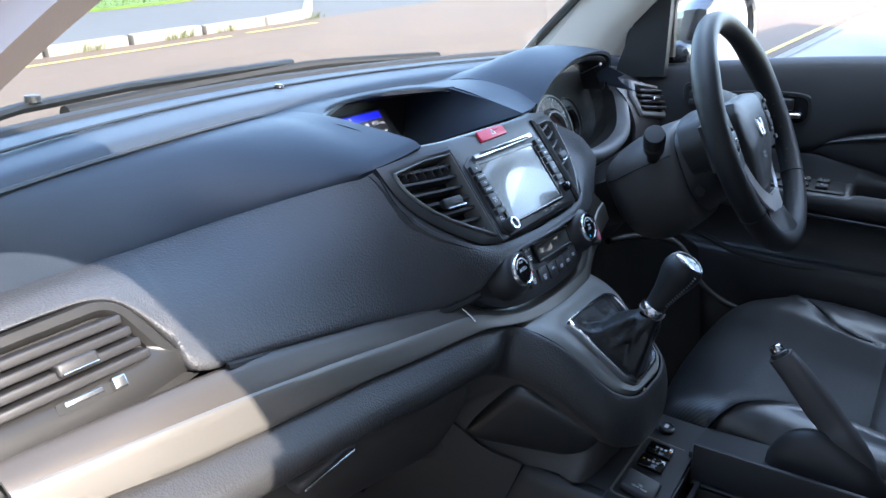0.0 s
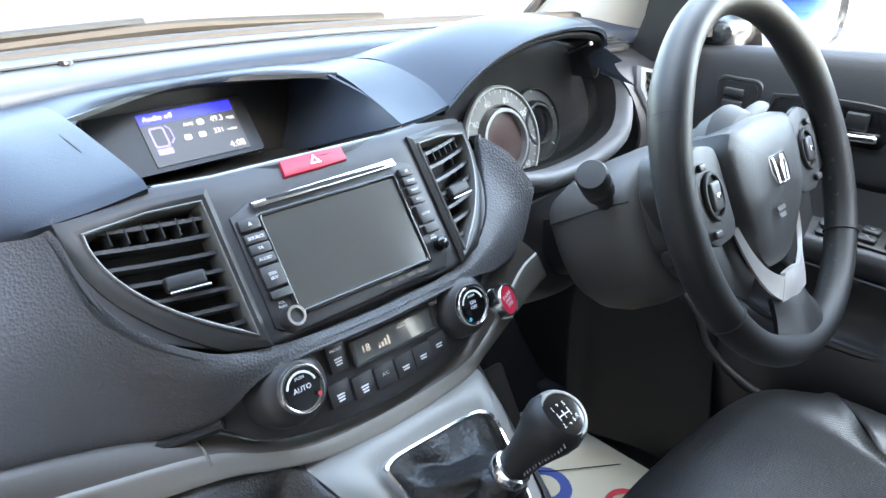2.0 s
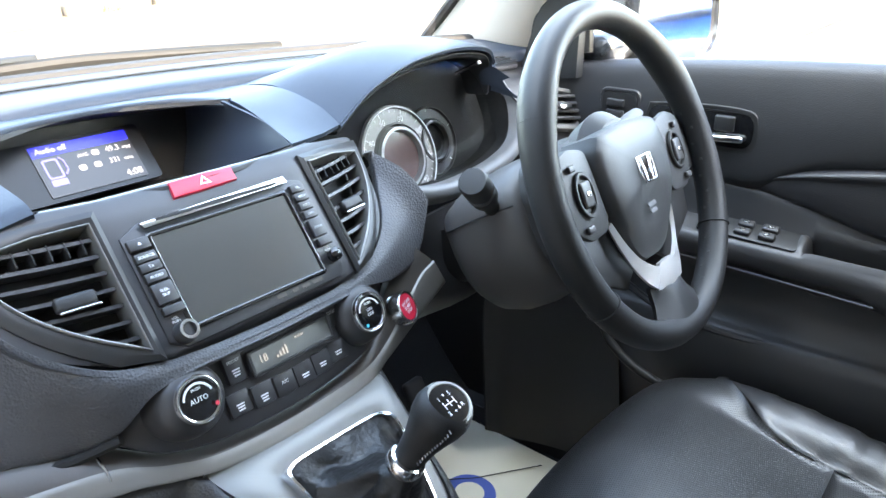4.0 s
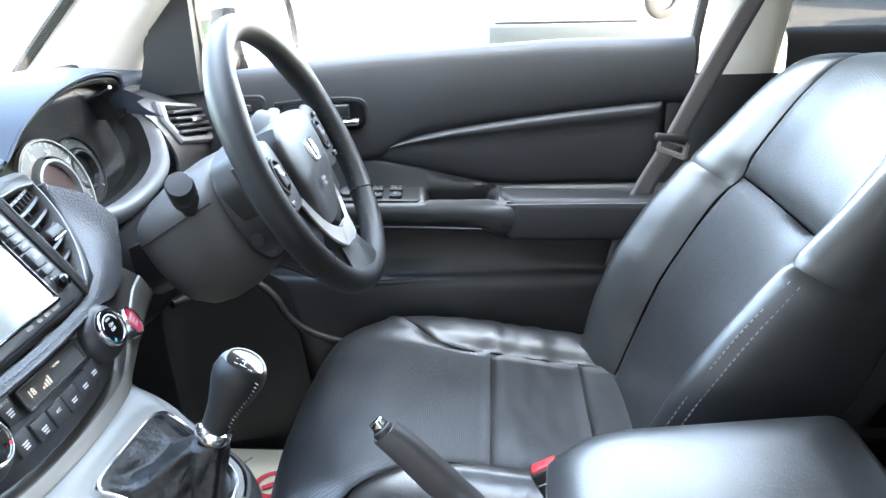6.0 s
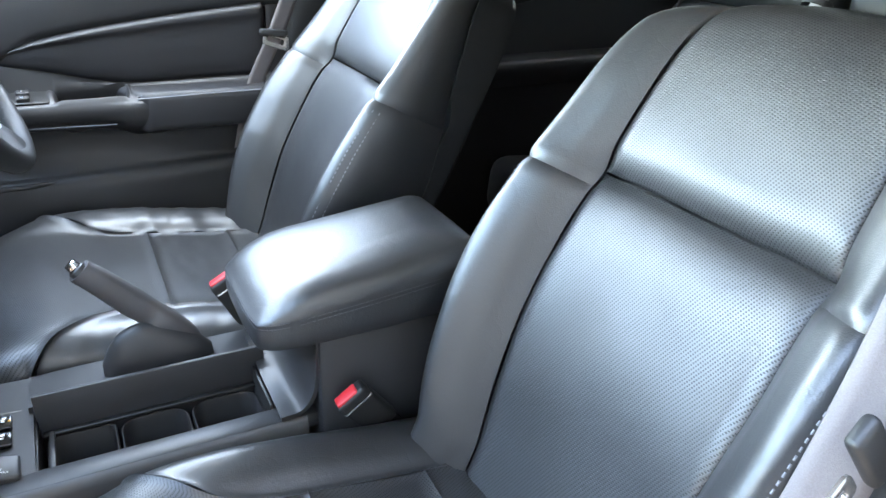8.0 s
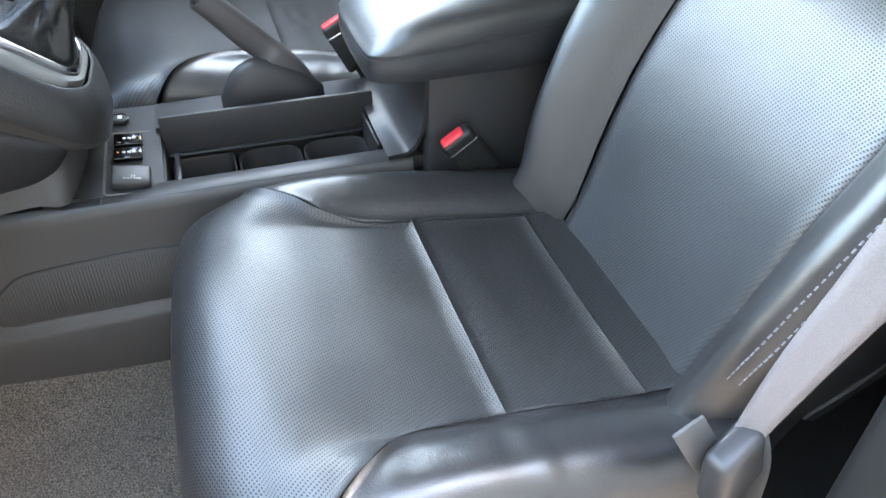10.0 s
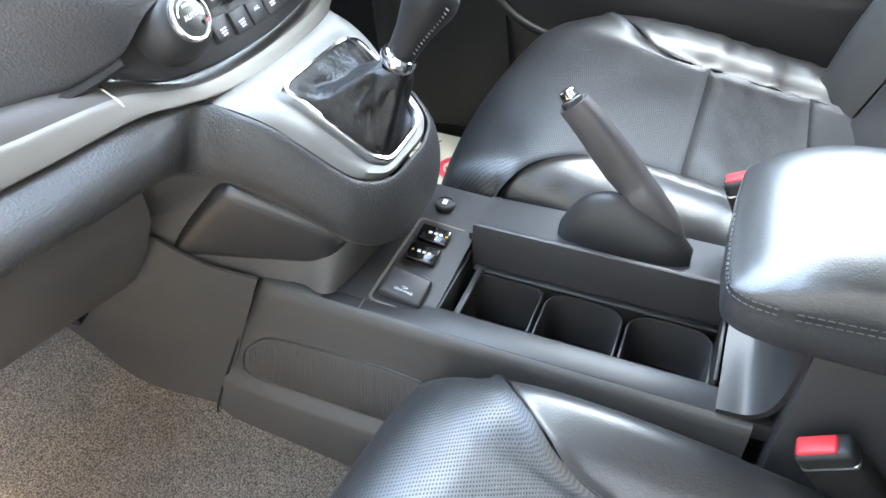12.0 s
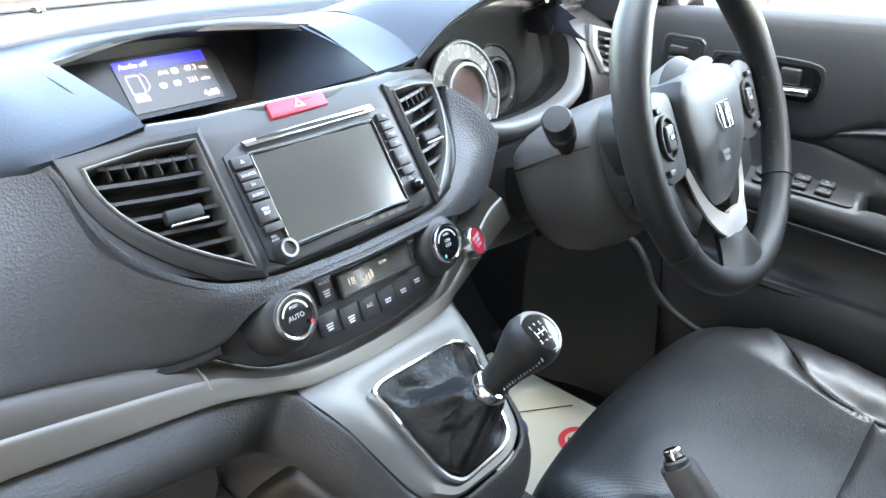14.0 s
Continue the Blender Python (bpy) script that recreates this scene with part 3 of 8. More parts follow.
# passenger airbag pad on top, down to the seam
rows = []
for k in range(7):
    x = -0.75 + 0.51 * k / 6
    c = Vector(crease(x)) + Vector((0, -0.002, -0.004))
    s = Vector(spline(PAD_T[:7], 61)[int(60 * k / 6)])
    rows.append([c, c.lerp(s, 0.3) + Vector((0, 0, 0.010)), c.lerp(s, 0.7) + Vector((0, 0, 0.008)), s + Vector((0, 0.003, 0.002)), s + Vector((0, 0.006, -0.008))])
for x, y, z in ((-0.198, 0.153, 1.181), (-0.161, 0.146, 1.190)):
    c, s = Vector(crease(x)) + Vector((0.0, -0.002 - 0.08 * (x + 0.24), -0.004)), Vector((x, y, z))
    rows.append([c, c.lerp(s, 0.3) + Vector((0, 0, 0.006)), c.lerp(s, 0.7) + Vector((0, 0, 0.004)), s, s + Vector((0, 0.006, -0.008))])
sheet("airbag_cover", rows, DASH_TOP, dash, "smooth dark airbag cover", n=60, m=22, thick=0.006)
part("cover_seam", sweep(spline([Vector(q) + Vector((0, 0.001, 0.0015)) for q in PAD_T[:7]], 60), 0.0016, 6), RUBBER, dash, "dark seam of the airbag cover")
strip_pts = [Vector(crease(x)) + Vector((0, -0.006, 0.0035)) for x in np.linspace(-0.74, -0.21, 24)]
part("crease_line", sweep(strip_pts, 0.0028, 6), SATIN, dash, "thin pale line along the dash crease")
for k in range(3):
    part("airbag_mark", moved(plate(rounded(0.014 - 0.002 * (k == 1), 0.007, 0.002), 0.0006), basis((-0.452 + 0.017 * k, 0.274 - 0.003 * k, 1.1405 + 0.0012 * k), (1, -0.15, 0.06), (0, 0.86, 0.5))), PLASTIC_GREY, dash)

part("shroud_seam", sweep(spline([(-0.179, 0.378, 1.2125), (-0.180, 0.31, 1.2105), (-0.180, 0.235, 1.2045), (-0.178, 0.165, 1.1885), (-0.177, 0.150, 1.1862)], 24), 0.0012, 6), RUBBER, dash, "dark seam beside the display shroud")

# display cave in the middle of the dash
CAVE_L, CAVE_R = [(-0.162, 0.300, 1.210), (-0.170, 0.225, 1.199), (-0.159, 0.147, 1.189)], [(0.150, 0.292, 1.217), (0.150, 0.215, 1.204), (0.130, 0.142, 1.190)]
sheet("cave_floor", [[(-0.159, 0.147, 1.187), (-0.13, 0.26, 1.128), (-0.17, 0.40, 1.10)], [(0, 0.122, 1.186), (0, 0.25, 1.125), (0, 0.40, 1.105)], [(0.13, 0.142, 1.188), (0.12, 0.26, 1.128), (0.17, 0.40, 1.10)]], PLASTIC_MATT, dash, n=16, m=12, thick=0.004)
sheet("cave_side", [[CAVE_L[0], (-0.17, 0.40, 1.205)], [(-0.165, 0.225, 1.197), (-0.16, 0.40, 1.15)], [(-0.159, 0.147, 1.187), (-0.15, 0.40, 1.09)]], PLASTIC_MATT, dash, n=10, m=6, thick=0.003)
sheet("cave_side", [[CAVE_R[0], (0.165, 0.40, 1.205)], [(0.15, 0.215, 1.202), (0.16, 0.40, 1.15)], [(0.130, 0.142, 1.188), (0.14, 0.40, 1.09)]], DASH_TOP, dash, n=10, m=6, thick=0.003)
sheet("cave_roof", [[(-0.17, 0.30, 1.2115), (-0.16, 0.345, 1.208), (-0.15, 0.41, 1.198)], [(0, 0.375, 1.214), (0, 0.39, 1.208), (0, 0.42, 1.198)], [(0.16, 0.292, 1.2185), (0.15, 0.34, 1.21), (0.15, 0.41, 1.198)]], PLASTIC_MATT, dash, n=14, m=10, thick=0.005)
# lip over the cave, running into the pads at both sides
sheet("cave_lip", [[(-0.205, 0.372, 1.212), (-0.19, 0.33, 1.210), (-0.176, 0.300, 1.209), (-0.163, 0.292, 1.204)], [(-0.12, 0.385, 1.217), (-0.118, 0.36, 1.2175), (-0.115, 0.342, 1.2165), (-0.113, 0.340, 1.211)], [(0, 0.391, 1.217), (0, 0.378, 1.218), (0, 0.366, 1.2175), (0, 0.365, 1.212)], [(0.11, 0.386, 1.217), (0.108, 0.362, 1.219), (0.106, 0.345, 1.2185), (0.105, 0.342, 1.212)], [(0.20, 0.378, 1.214), (0.18, 0.33, 1.217), (0.163, 0.298, 1.217), (0.152, 0.288, 1.211)]], DASH_TOP, dash, n=30, m=12, thick=0.004)
part("cave_back", moved(plate(rounded(0.40, 0.14, 0.02), 0.01), basis((0, 0.398, 1.143), (1, 0, 0), (0, 0.1, 1))), PLASTIC_MATT, dash)

# pad between the cave and the instrument hood
sheet("middle_pad", [[(0.152, 0.365, 1.215), (0.158, 0.29, 1.2165), (0.148, 0.215, 1.203), (0.130, 0.143, 1.190)], [(0.19, 0.375, 1.216), (0.20, 0.29, 1.219), (0.195, 0.21, 1.206), (0.185, 0.155, 1.189)], [(0.23, 0.37, 1.217), (0.235, 0.29, 1.222), (0.235, 0.215, 1.209), (0.232, 0.17, 1.190)]], DASH_TOP, dash, n=18, m=18, thick=0.006)

# ---- centre fascia ----
FUP, FOUT = Vector((0, 0.6, 0.8)), Vector((0, -0.8, 0.6))


def fas(x, z, out=0.0):
    """A place on the fascia's skin at that x and height."""
    bend = 0.8 * max(0, abs(x + 0.002) - 0.10) ** 1.5
    return Vector((x, 0.118 + (z - 1.171) * 0.75 + bend, z)) + FOUT * out




def vent_outline(side, grow=0.0):
    """The air vent: straight top and inner side, one long curved side; x, z on the fascia."""
    pts = [(0.128 - grow, 1.169 + grow), (0.172, 1.167 + grow), (0.220 + grow * 1.6, 1.158 + grow)]
    for k in range(1, 12):
        a = k / 12
        pts.append((0.2205 + grow * 1.3 - 0.092 * a ** 2.1 - 0.002 * a, 1.158 - 0.087 * a ** 0.92 - grow * (0.3 + a) + 0.0))
    pts.append((0.128 - grow, 1.0705 - grow))
    return [(side * x - 0.001, z) for x, z in pts]


def air_vent(side):
    v = part("air_vent", ring_on(vent_outline(side, 0.010), vent_outline(side, 0.0), 0.010, 0.003), SATIN, dash, "dark satin air vent surround")
    part("chrome_edge", ring_on(vent_outline(side, 0.0010), vent_outline(side, -0.0005), 0.0120, 0.001), SILVER, v, "thin bright edge")
    part("back", fan_on(vent_outline(side, 0.001), -0.022), RUBBER, v)
    inner = vent_outline(side, 0.0)
    for k in range(7):
        z = 1.160 - 0.0128 * k
        xs = sorted(side * (x + 0.001) for x, zz in edge_at(inner, z))
        if len(xs) < 2:
            continue
        x0, x1 = xs[0] + 0.001, xs[-1] - 0.001
        pts = [[fas(side * x - 0.001, z + dz, o) for x in np.linspace(x0, x1, 6)] for dz, o in ((0.0028, -0.016), (0.0006, 0.0035), (-0.0022, 0.0035), (-0.0018, -0.016))]
        bm, _ = grid_mesh(pts + pts[:1])
        part("slat", bm, PLASTIC, v)
    # the slider on the middle slat
    c = fas(side * 0.163 - 0.001, 1.118, 0.006)
    tab = part("slider", moved(rbox(0.034, 0.013, 0.012, 0.003), basis(c, (1, 0.15 * side, 0), FUP)), PLASTIC_MATT, v)
    part("slider_edge", moved(rbox(0.034, 0.0025, 0.003, 0.001), basis(c + FOUT * 0.006 - FUP * 0.0085, (1, 0.15 * side, 0), FUP)), STEEL, tab)
    for k in range(6):
        x = 0.138 + 0.013 * k
        p = fas(side * x, 1.156, -0.006)
        part("fin", moved(rbox(0.0015, 0.016, 0.02, 0.0005), basis(p, (1, 0, 0), FUP)), RUBBER, v)
    return v


def edge_at(poly, z):
    out = []
    for (xa, za), (xb, zb) in zip(poly, poly[1:] + poly[:1]):
        if (za - z) * (zb - z) < 0:
            out.append((xa + (xb - xa) * (z - za) / (zb - za), z))
    return out


def ring_on(outer, inner, out, r):
    bm = bmesh.new()
    n = len(outer)
    mid = [((a[0] + b[0]) / 2, (a[1] + b[1]) / 2) for a, b in zip(outer, inner)]
    loops = [[bm.verts.new(fas(x, z, o)) for x, z in pts] for pts, o in ((outer, 0.0), (outer, out - r), (mid, out), (inner, out - r * 0.7), (inner, -0.02))]
    for a, b in zip(loops, loops[1:]):
        for i in range(n):
            bm.faces.new((a[i], a[(i + 1) % n], b[(i + 1) % n], b[i]))
    return bm


def fan_on(outline, out):
    bm = bmesh.new()
    vs = [bm.verts.new(fas(x, z, out)) for x, z in outline]
    c = bm.verts.new(sum((v.co for v in vs), Vector()) / len(vs))
    for a, b in zip(vs, vs[1:] + vs[:1]):
        bm.faces.new((a, b, c))
    return bm


def inside(poly, x, z):
    odd = False
    for (xa, za), (xb, zb) in zip(poly, poly[1:] + poly[:1]):
        if (za > z) != (zb > z) and x < xa + (xb - xa) * (z - za) / (zb - za):
            odd = not odd
    return odd


def fascia_mesh():
    ctrl = [(1.190, 0.155, -0.006), (1.186, 0.160, 0.0), (1.1755, 0.226, 0.003), (1.165, 0.2335, 0.004), (1.145, 0.234, 0.004), (1.125, 0.232, 0.004), (1.105, 0.224, 0.004), (1.090, 0.210, 0.004), (1.078, 0.188, 0.004), (1.068, 0.155, 0.003), (1.062, 0.118, 0.001), (1.058, 0.09, -0.012)]
    rows = spline(ctrl, 60)
    bm, vs = grid_mesh([[fas(-0.002 + u * w, z, o) for u in np.linspace(-1, 1, 81)] for z, w, o in rows])
    holes = [vent_outline(s, 0.004) for s in (-1, 1)]
    gone = []
    for f in bm.faces:
        c = f.calc_center_median()
        if any(inside(h, c.x, c.z) for h in holes):
            gone.append(f)
    bmesh.ops.delete(bm, geom=gone, context="FACES")
    bmesh.ops.recalc_face_normals(bm, faces=bm.faces)
    bmesh.ops.solidify(bm, geom=bm.faces[:], thickness=0.005)
    return bm


part("fascia", fascia_mesh(), PLASTIC, dash, "satin black centre fascia")
for side in (-1, 1):
    air_vent(side)

# ---- head unit ----
UNIT = basis(fas(-0.003, 1.116, 0.006), (1, 0, 0), FUP)


def on_unit(x, y, z=0.0):
    return UNIT @ Matrix.Translation((x, y, z))


unit = thing("head_unit", "black touch-screen stereo set in the dashboard, switched off", "car stereo")
U_W, U_H = 0.214, 0.122
part("housing", moved(plate([(-0.107, 0.048), (-0.085, 0.058), (0.085, 0.060), (0.108, 0.052), (0.112, -0.045), (0.098, -0.064), (-0.092, -0.066), (-0.108, -0.056)], 0.012, 0.003), on_unit(0, 0)), PLASTIC, unit)
part("screen_frame", moved(ring_plate(rounded(0.166, 0.100, 0.004), rounded(0.156, 0.090, 0.002), 0.004, 0.001), on_unit(-0.001, -0.004, 0.0025)), GLOSS, unit)
part("screen", moved(plate(rounded(0.157, 0.091, 0.002), 0.002), on_unit(-0.001, -0.004, 0.0006)), SCREEN_SHEEN, unit, "blank silvery touch screen")
slot = part("disc_slot", moved(plate([(-0.083, 0.0), (-0.086, 0.006), (0.084, 0.011), (0.086, 0.003)], 0.004, 0.0012), on_unit(0, 0.049, 0.0062)), STEEL, unit, "bright metal disc slot bar")
part("slot_gap", moved(plate([(-0.07, -0.0012), (0, -0.0022), (0.072, -0.0012), (0.072, 0.0012), (0, 0.0022), (-0.07, 0.0012)], 0.001), on_unit(0, 0.0540, 0.0067)), RUBBER, slot)


def unit_key(x, y, w, h, text, size=0.0042):
    k = part("button", moved(rbox(w, h, 0.006, 0.0012, 2), on_unit(x, y, 0.003)), PLASTIC, unit)
    if text:
        words(text, size, WHITE_INK, on_unit(x, y, 0.0062), k)
    return k


for y, h, text in ((0.037, 0.011, "\u25B2"), (0.024, 0.009, "SOURCE"), (0.0140, 0.009, "TA"), (0.0040, 0.009, "AUDIO"), (-0.0125, 0.020, "SEEK\nSKIP"), (-0.029, 0.008, "")):
    unit_key(-0.0945 + (0.037 - y) * 0.03, y, 0.021, h, text)
for y, h, text in ((0.043, 0.009, "TEL"), (0.0325, 0.009, "SETUP"), (0.022, 0.009, "MENU"), (0.0115, 0.009, "INFO"), (-0.005, 0.020, "ZOOM"), (-0.0215, 0.009, "")):
    unit_key(0.0945 + (0.037 - y) * 0.02, y, 0.018, h, text, 0.0036)
words("VOL\nPUSH", 0.0035, WHITE_INK, on_unit(-0.0935, -0.0385, 0.0005), unit)
words("PUSH\nENTER", 0.0028, WHITE_INK, on_unit(0.0965, -0.030, 0.0005), unit)
vk = part("volume_knob", moved(lathe([(0.0105, -0.002), (0.0098, 0.010), (0.009, 0.012), (0.0062, 0.012), (0.0058, 0.0105), (0, 0.0105)], 28), on_unit(-0.0925, -0.0525, 0.002)), PLASTIC, unit)
part("silver_ring", moved(lathe([(0.0092, 0.0118), (0.0090, 0.0132), (0.0064, 0.0132), (0.0060, 0.0118)], 28), on_unit(-0.0925, -0.0525, 0.002)), STEEL, vk)
part("enter_knob", moved(lathe([(0.0075, 0), (0.007, 0.008), (0.0045, 0.010), (0, 0.0105)], 24), on_unit(0.098, -0.040, 0.002)), GLOSS, unit)
for k, w in ((0.018, 0.012), (0.036, 0.008), (0.05, 0.010), (0.066, 0.014)):
    part("maker_mark", moved(plate(rounded(w, 0.004, 0.001), 0.0003), on_unit(k, -0.0575, 0.0006)), GRAPHITE, unit)
hz = thing("hazard_button", "red hazard warning button with white triangle on the dashboard", "button")
HZ = basis(fas(-0.004, 1.180, 0.006), (1, -0.03, -0.03), FUP + Vector((0, 0.25, 0)))
part("key", moved(plate([(-0.038, -0.011), (-0.036, 0.006), (0.0, 0.009), (0.036, 0.009), (0.036, -0.006), (0.0, -0.009)], 0.008, 0.0015), HZ), RED, hz)
tri_o, tri_i = [(-0.0065, -0.004), (0.0065, -0.004), (0, 0.006)], [(-0.0038, -0.0025), (0.0038, -0.0025), (0, 0.003)]
part("triangle", moved(ring_plate(tri_o, tri_i, 0.0006), HZ @ Matrix.Translation((0, 0, 0.0008))), WHITE_INK, hz)

# ---- upper display in the cave ----
disp = thing("information_display", "small lit trip display deep in the dashboard", "display")
DM = basis((0.0, 0.362, 1.157), (1, 0.03, 0), (0, 0.64, 0.77))
part("panel", moved(plate(rounded(0.20, 0.078, 0.006), 0.006), DM @ Matrix.Translation((-0.02, 0, -0.001))), DISPLAY, disp)
part("screen", moved(plate(rounded(0.122, 0.066, 0.001), 0.001), DM @ Matrix.Translation((0, 0, 0.0005))), SCREEN_DARK, disp, "dark lit screen")
part("blue_bar", moved(plate(rounded(0.120, 0.0135, 0.0005), 0.0005), DM @ Matrix.Translation((0, 0.026, 0.001))), SCREEN_BLUE, disp, "lit blue title bar")
words("Audio off", 0.0098, SCREEN_TEXT, DM @ Matrix.Translation((-0.055, 0.026, 0.0013)), disp, align="LEFT")
words("AVG", 0.0068, SCREEN_TEXT, DM @ Matrix.Translation((-0.004, 0.011, 0.001)), disp)
words("49.3", 0.0105, SCREEN_TEXT, DM @ Matrix.Translation((0.034, 0.0115, 0.001)), disp)
words("mpg", 0.0065, SCREEN_TEXT, DM @ Matrix.Translation((0.052, 0.0105, 0.001)), disp)
words("331", 0.0095, SCREEN_TEXT, DM @ Matrix.Translation((0.030, -0.004, 0.001)), disp)
words("miles", 0.0060, SCREEN_TEXT, DM @ Matrix.Translation((0.048, -0.005, 0.001)), disp)
words("4:08", 0.0125, SCREEN_TEXT, DM @ Matrix.Translation((0.046, -0.025, 0.001)), disp)
part("pump_symbol", moved(joined(plate(rounded(0.019, 0.008, 0.001, 3, 0, -0.018), 0.0004), ring_plate(rounded(0.019, 0.026, 0.003, 3), rounded(0.014, 0.021, 0.002, 3), 0.0004)), DM @ Matrix.Translation((-0.044, 0.002, 0.001))), SCREEN_VIOLET, disp)
part("pump_hose", moved(sweep([(-0.033, -0.010, 0), (-0.028, -0.004, 0), (-0.0285, 0.008, 0), (-0.033, 0.013, 0)], 0.0012, 6), DM @ Matrix.Translation((0, 0.002, 0.001))), SCREEN_VIOLET, disp)
for x, y in ((0.012, 0.0112), (-0.011, -0.0045), (0.008, -0.0045)):
    part("fuel_symbol", moved(plate(rounded(0.009, 0.007, 0.002, 3), 0.0004), DM @ Matrix.Translation((x, y, 0.001))), SCREEN_TEXT, disp)

# ---- climate panel ----
CUP = Vector((0, 0.42, 0.907))
COUT = Vector((0, -0.907, 0.42))
CLIMATE = basis((0, 0.020, 1.010), (1, 0, 0), CUP)


def on_cl(x, y, z=0.0):
    bend = -1.1 * x * x
    return CLIMATE @ Matrix.Translation((x, y + 0.9 * x * x, z + bend))


def cl_pt(x, y, z=0.0):
    return on_cl(x, y, z).translation


climate = thing("climate_panel", "black climate control panel with two chrome-ringed dials", "climate control")
TOPC = [(-0.178, -0.012), (-0.165, 0.012), (-0.140, 0.036), (-0.10, 0.043), (0, 0.042), (0.10, 0.043), (0.140, 0.036), (0.168, 0.016), (0.185, 0.006)]
BOTC = [(-0.172, -0.026), (-0.155, -0.036), (-0.130, -0.043), (-0.08, -0.043), (0, -0.040), (0.08, -0.041), (0.125, -0.041), (0.155, -0.026), (0.178, -0.010)]
sheet("panel", [[cl_pt(a[0], a[1], -0.006), cl_pt(a[0], a[1], 0), cl_pt((a[0] + b[0]) / 2, (a[1] + b[1]) / 2, 0.003), cl_pt(b[0], b[1], 0.002), cl_pt(b[0], b[1], -0.012)] for a, b in zip(TOPC, BOTC)], PLASTIC, climate, n=48, m=14, thick=0.004)


def dial(x, text):
    k = part("dial_collar", moved(lathe([(0.038, -0.006), (0.0365, 0.004), (0.0330, 0.018), (0.0285, 0.026), (0.0222, 0.0285)], 40), on_cl(x, 0.0, 0.0)), PLASTIC, climate, "black conical dial housing")
    part("dial_ring", moved(lathe([(0.0228, 0.026), (0.0226, 0.0315), (0.0217, 0.0335), (0.0203, 0.0338), (0.0186, 0.0330), (0.0183, 0.0315)], 48), on_cl(x, 0.0, 0.0)), CHROME, k, "polished chrome dial ring")
    f = part("dial_face", moved(lathe([(0.0187, 0.0316), (0.0, 0.0320)], 32), on_cl(x, 0.0, 0.0)), GLOSS, k)
    words(text, 0.0066 if len(text) < 5 else 0.0054, WHITE_INK, on_cl(x, 0.0, 0.0322), k)
    words("PUSH", 0.0040, WHITE_INK, on_cl(x, 0.0098, 0.0322), k)
    arcs = [(0.0148 * math.cos(a), 0.0148 * math.sin(a), 0) for a in np.linspace(radians(15), radians(165), 14)]
    part("arc_mark", moved(sweep(arcs, 0.0011, 6, flat=0.3), on_cl(x, 0.0, 0.0322)), WHITE_INK, k)
    part("cold_mark", moved(lathe([(0.0022, 0), (0, 0.0003)], 10), on_cl(x - 0.0115, -0.0105, 0.0321)), material("cyan_print", (0.02, 0.45, 0.6), 0.5), k)
    part("warm_mark", moved(lathe([(0.0022, 0), (0, 0.0003)], 10), on_cl(x + 0.0135, -0.007, 0.0321)), RED_INK, k)


dial(-0.109, "AUTO")
dial(0.109, "ON\nOFF")
part("lcd", moved(plate(rounded(0.100, 0.0215, 0.001), 0.001), on_cl(0.010, 0.0145, 0.0055)), LCD, climate, "grey liquid crystal window")
for x, text, size in ((-0.027, "18", 0.011), (0.046, "18", 0.010)):
    words(text, size, LCD_TEXT, on_cl(x, 0.0145, 0.0072), climate)
for k in range(4):
    part("fan_bar", moved(plate(rounded(0.0022, 0.003 + 0.002 * k, 0.0003, 2), 0.0003), on_cl(-0.011 + 0.004 * k, 0.011 + 0.001 * k, 0.0070)), LCD_TEXT, climate)
words("ECON", 0.0040, LCD_TEXT, on_cl(0.020, 0.020, 0.0072), climate)
part("frame_lcd", moved(ring_plate(rounded(0.107, 0.027, 0.003), rounded(0.099, 0.0205, 0.001), 0.004, 0.001), on_cl(0.010, 0.0145, 0.0075)), PLASTIC_MATT, climate)


def cl_key(x, y, w, h, text):
    k = part("button", moved(rbox(w, h, 0.007, 0.0012, 2), on_cl(x, y, 0.0018)), PLASTIC, climate)
    if text:
        words(text, 0.0052, WHITE_INK, on_cl(x, y + 0.002, 0.0056), k)
    return k


def key_bars(k, x, y, n):
    for i in range(n):
        part("symbol", moved(plate(rounded(0.009 - 0.001 * i, 0.0016, 0.0005, 2), 0.0003), on_cl(x, y - 0.003 - 0.0027 * i + 0.003, 0.0055)), WHITE_INK, k)


key_bars(cl_key(-0.0565, 0.0165, 0.021, 0.030, ""), -0.0565, 0.014, 3)
words("FRONT", 0.0042, WHITE_INK, on_cl(-0.0565, 0.0225, 0.0056), climate)
cl_key(0.0735, 0.019, 0.018, 0.026, "SYNC")
for k in range(6):
    x = -0.064 + 0.0256 * k
    b = cl_key(x, -0.018, 0.0242, 0.022, "A/C" if k == 2 else "")
    if k != 2:
        key_bars(b, x, -0.019, 3 if k < 2 else 2)

# start button
start = thing("start_button", "round red engine start button in a silver ring", "button")
SB = basis((0.196, 0.033, 0.990), (1, 0.35, 0.05), (0, 0.5, 0.86))
part("ring", moved(lathe([(0.0215, -0.012), (0.0210, 0.002), (0.0190, 0.005), (0.0172, 0.004), (0.0170, 0.001)], 36), SB), STEEL, start)
part("cap", moved(lathe([(0.0172, 0.0), (0.0165, 0.0035), (0.010, 0.0032), (0, 0.003)], 36), SB), RED, start)
words("ENGINE\nSTART\nSTOP", 0.0058, WHITE_INK, SB @ Matrix.Translation((0, 0, 0.0040)), start)

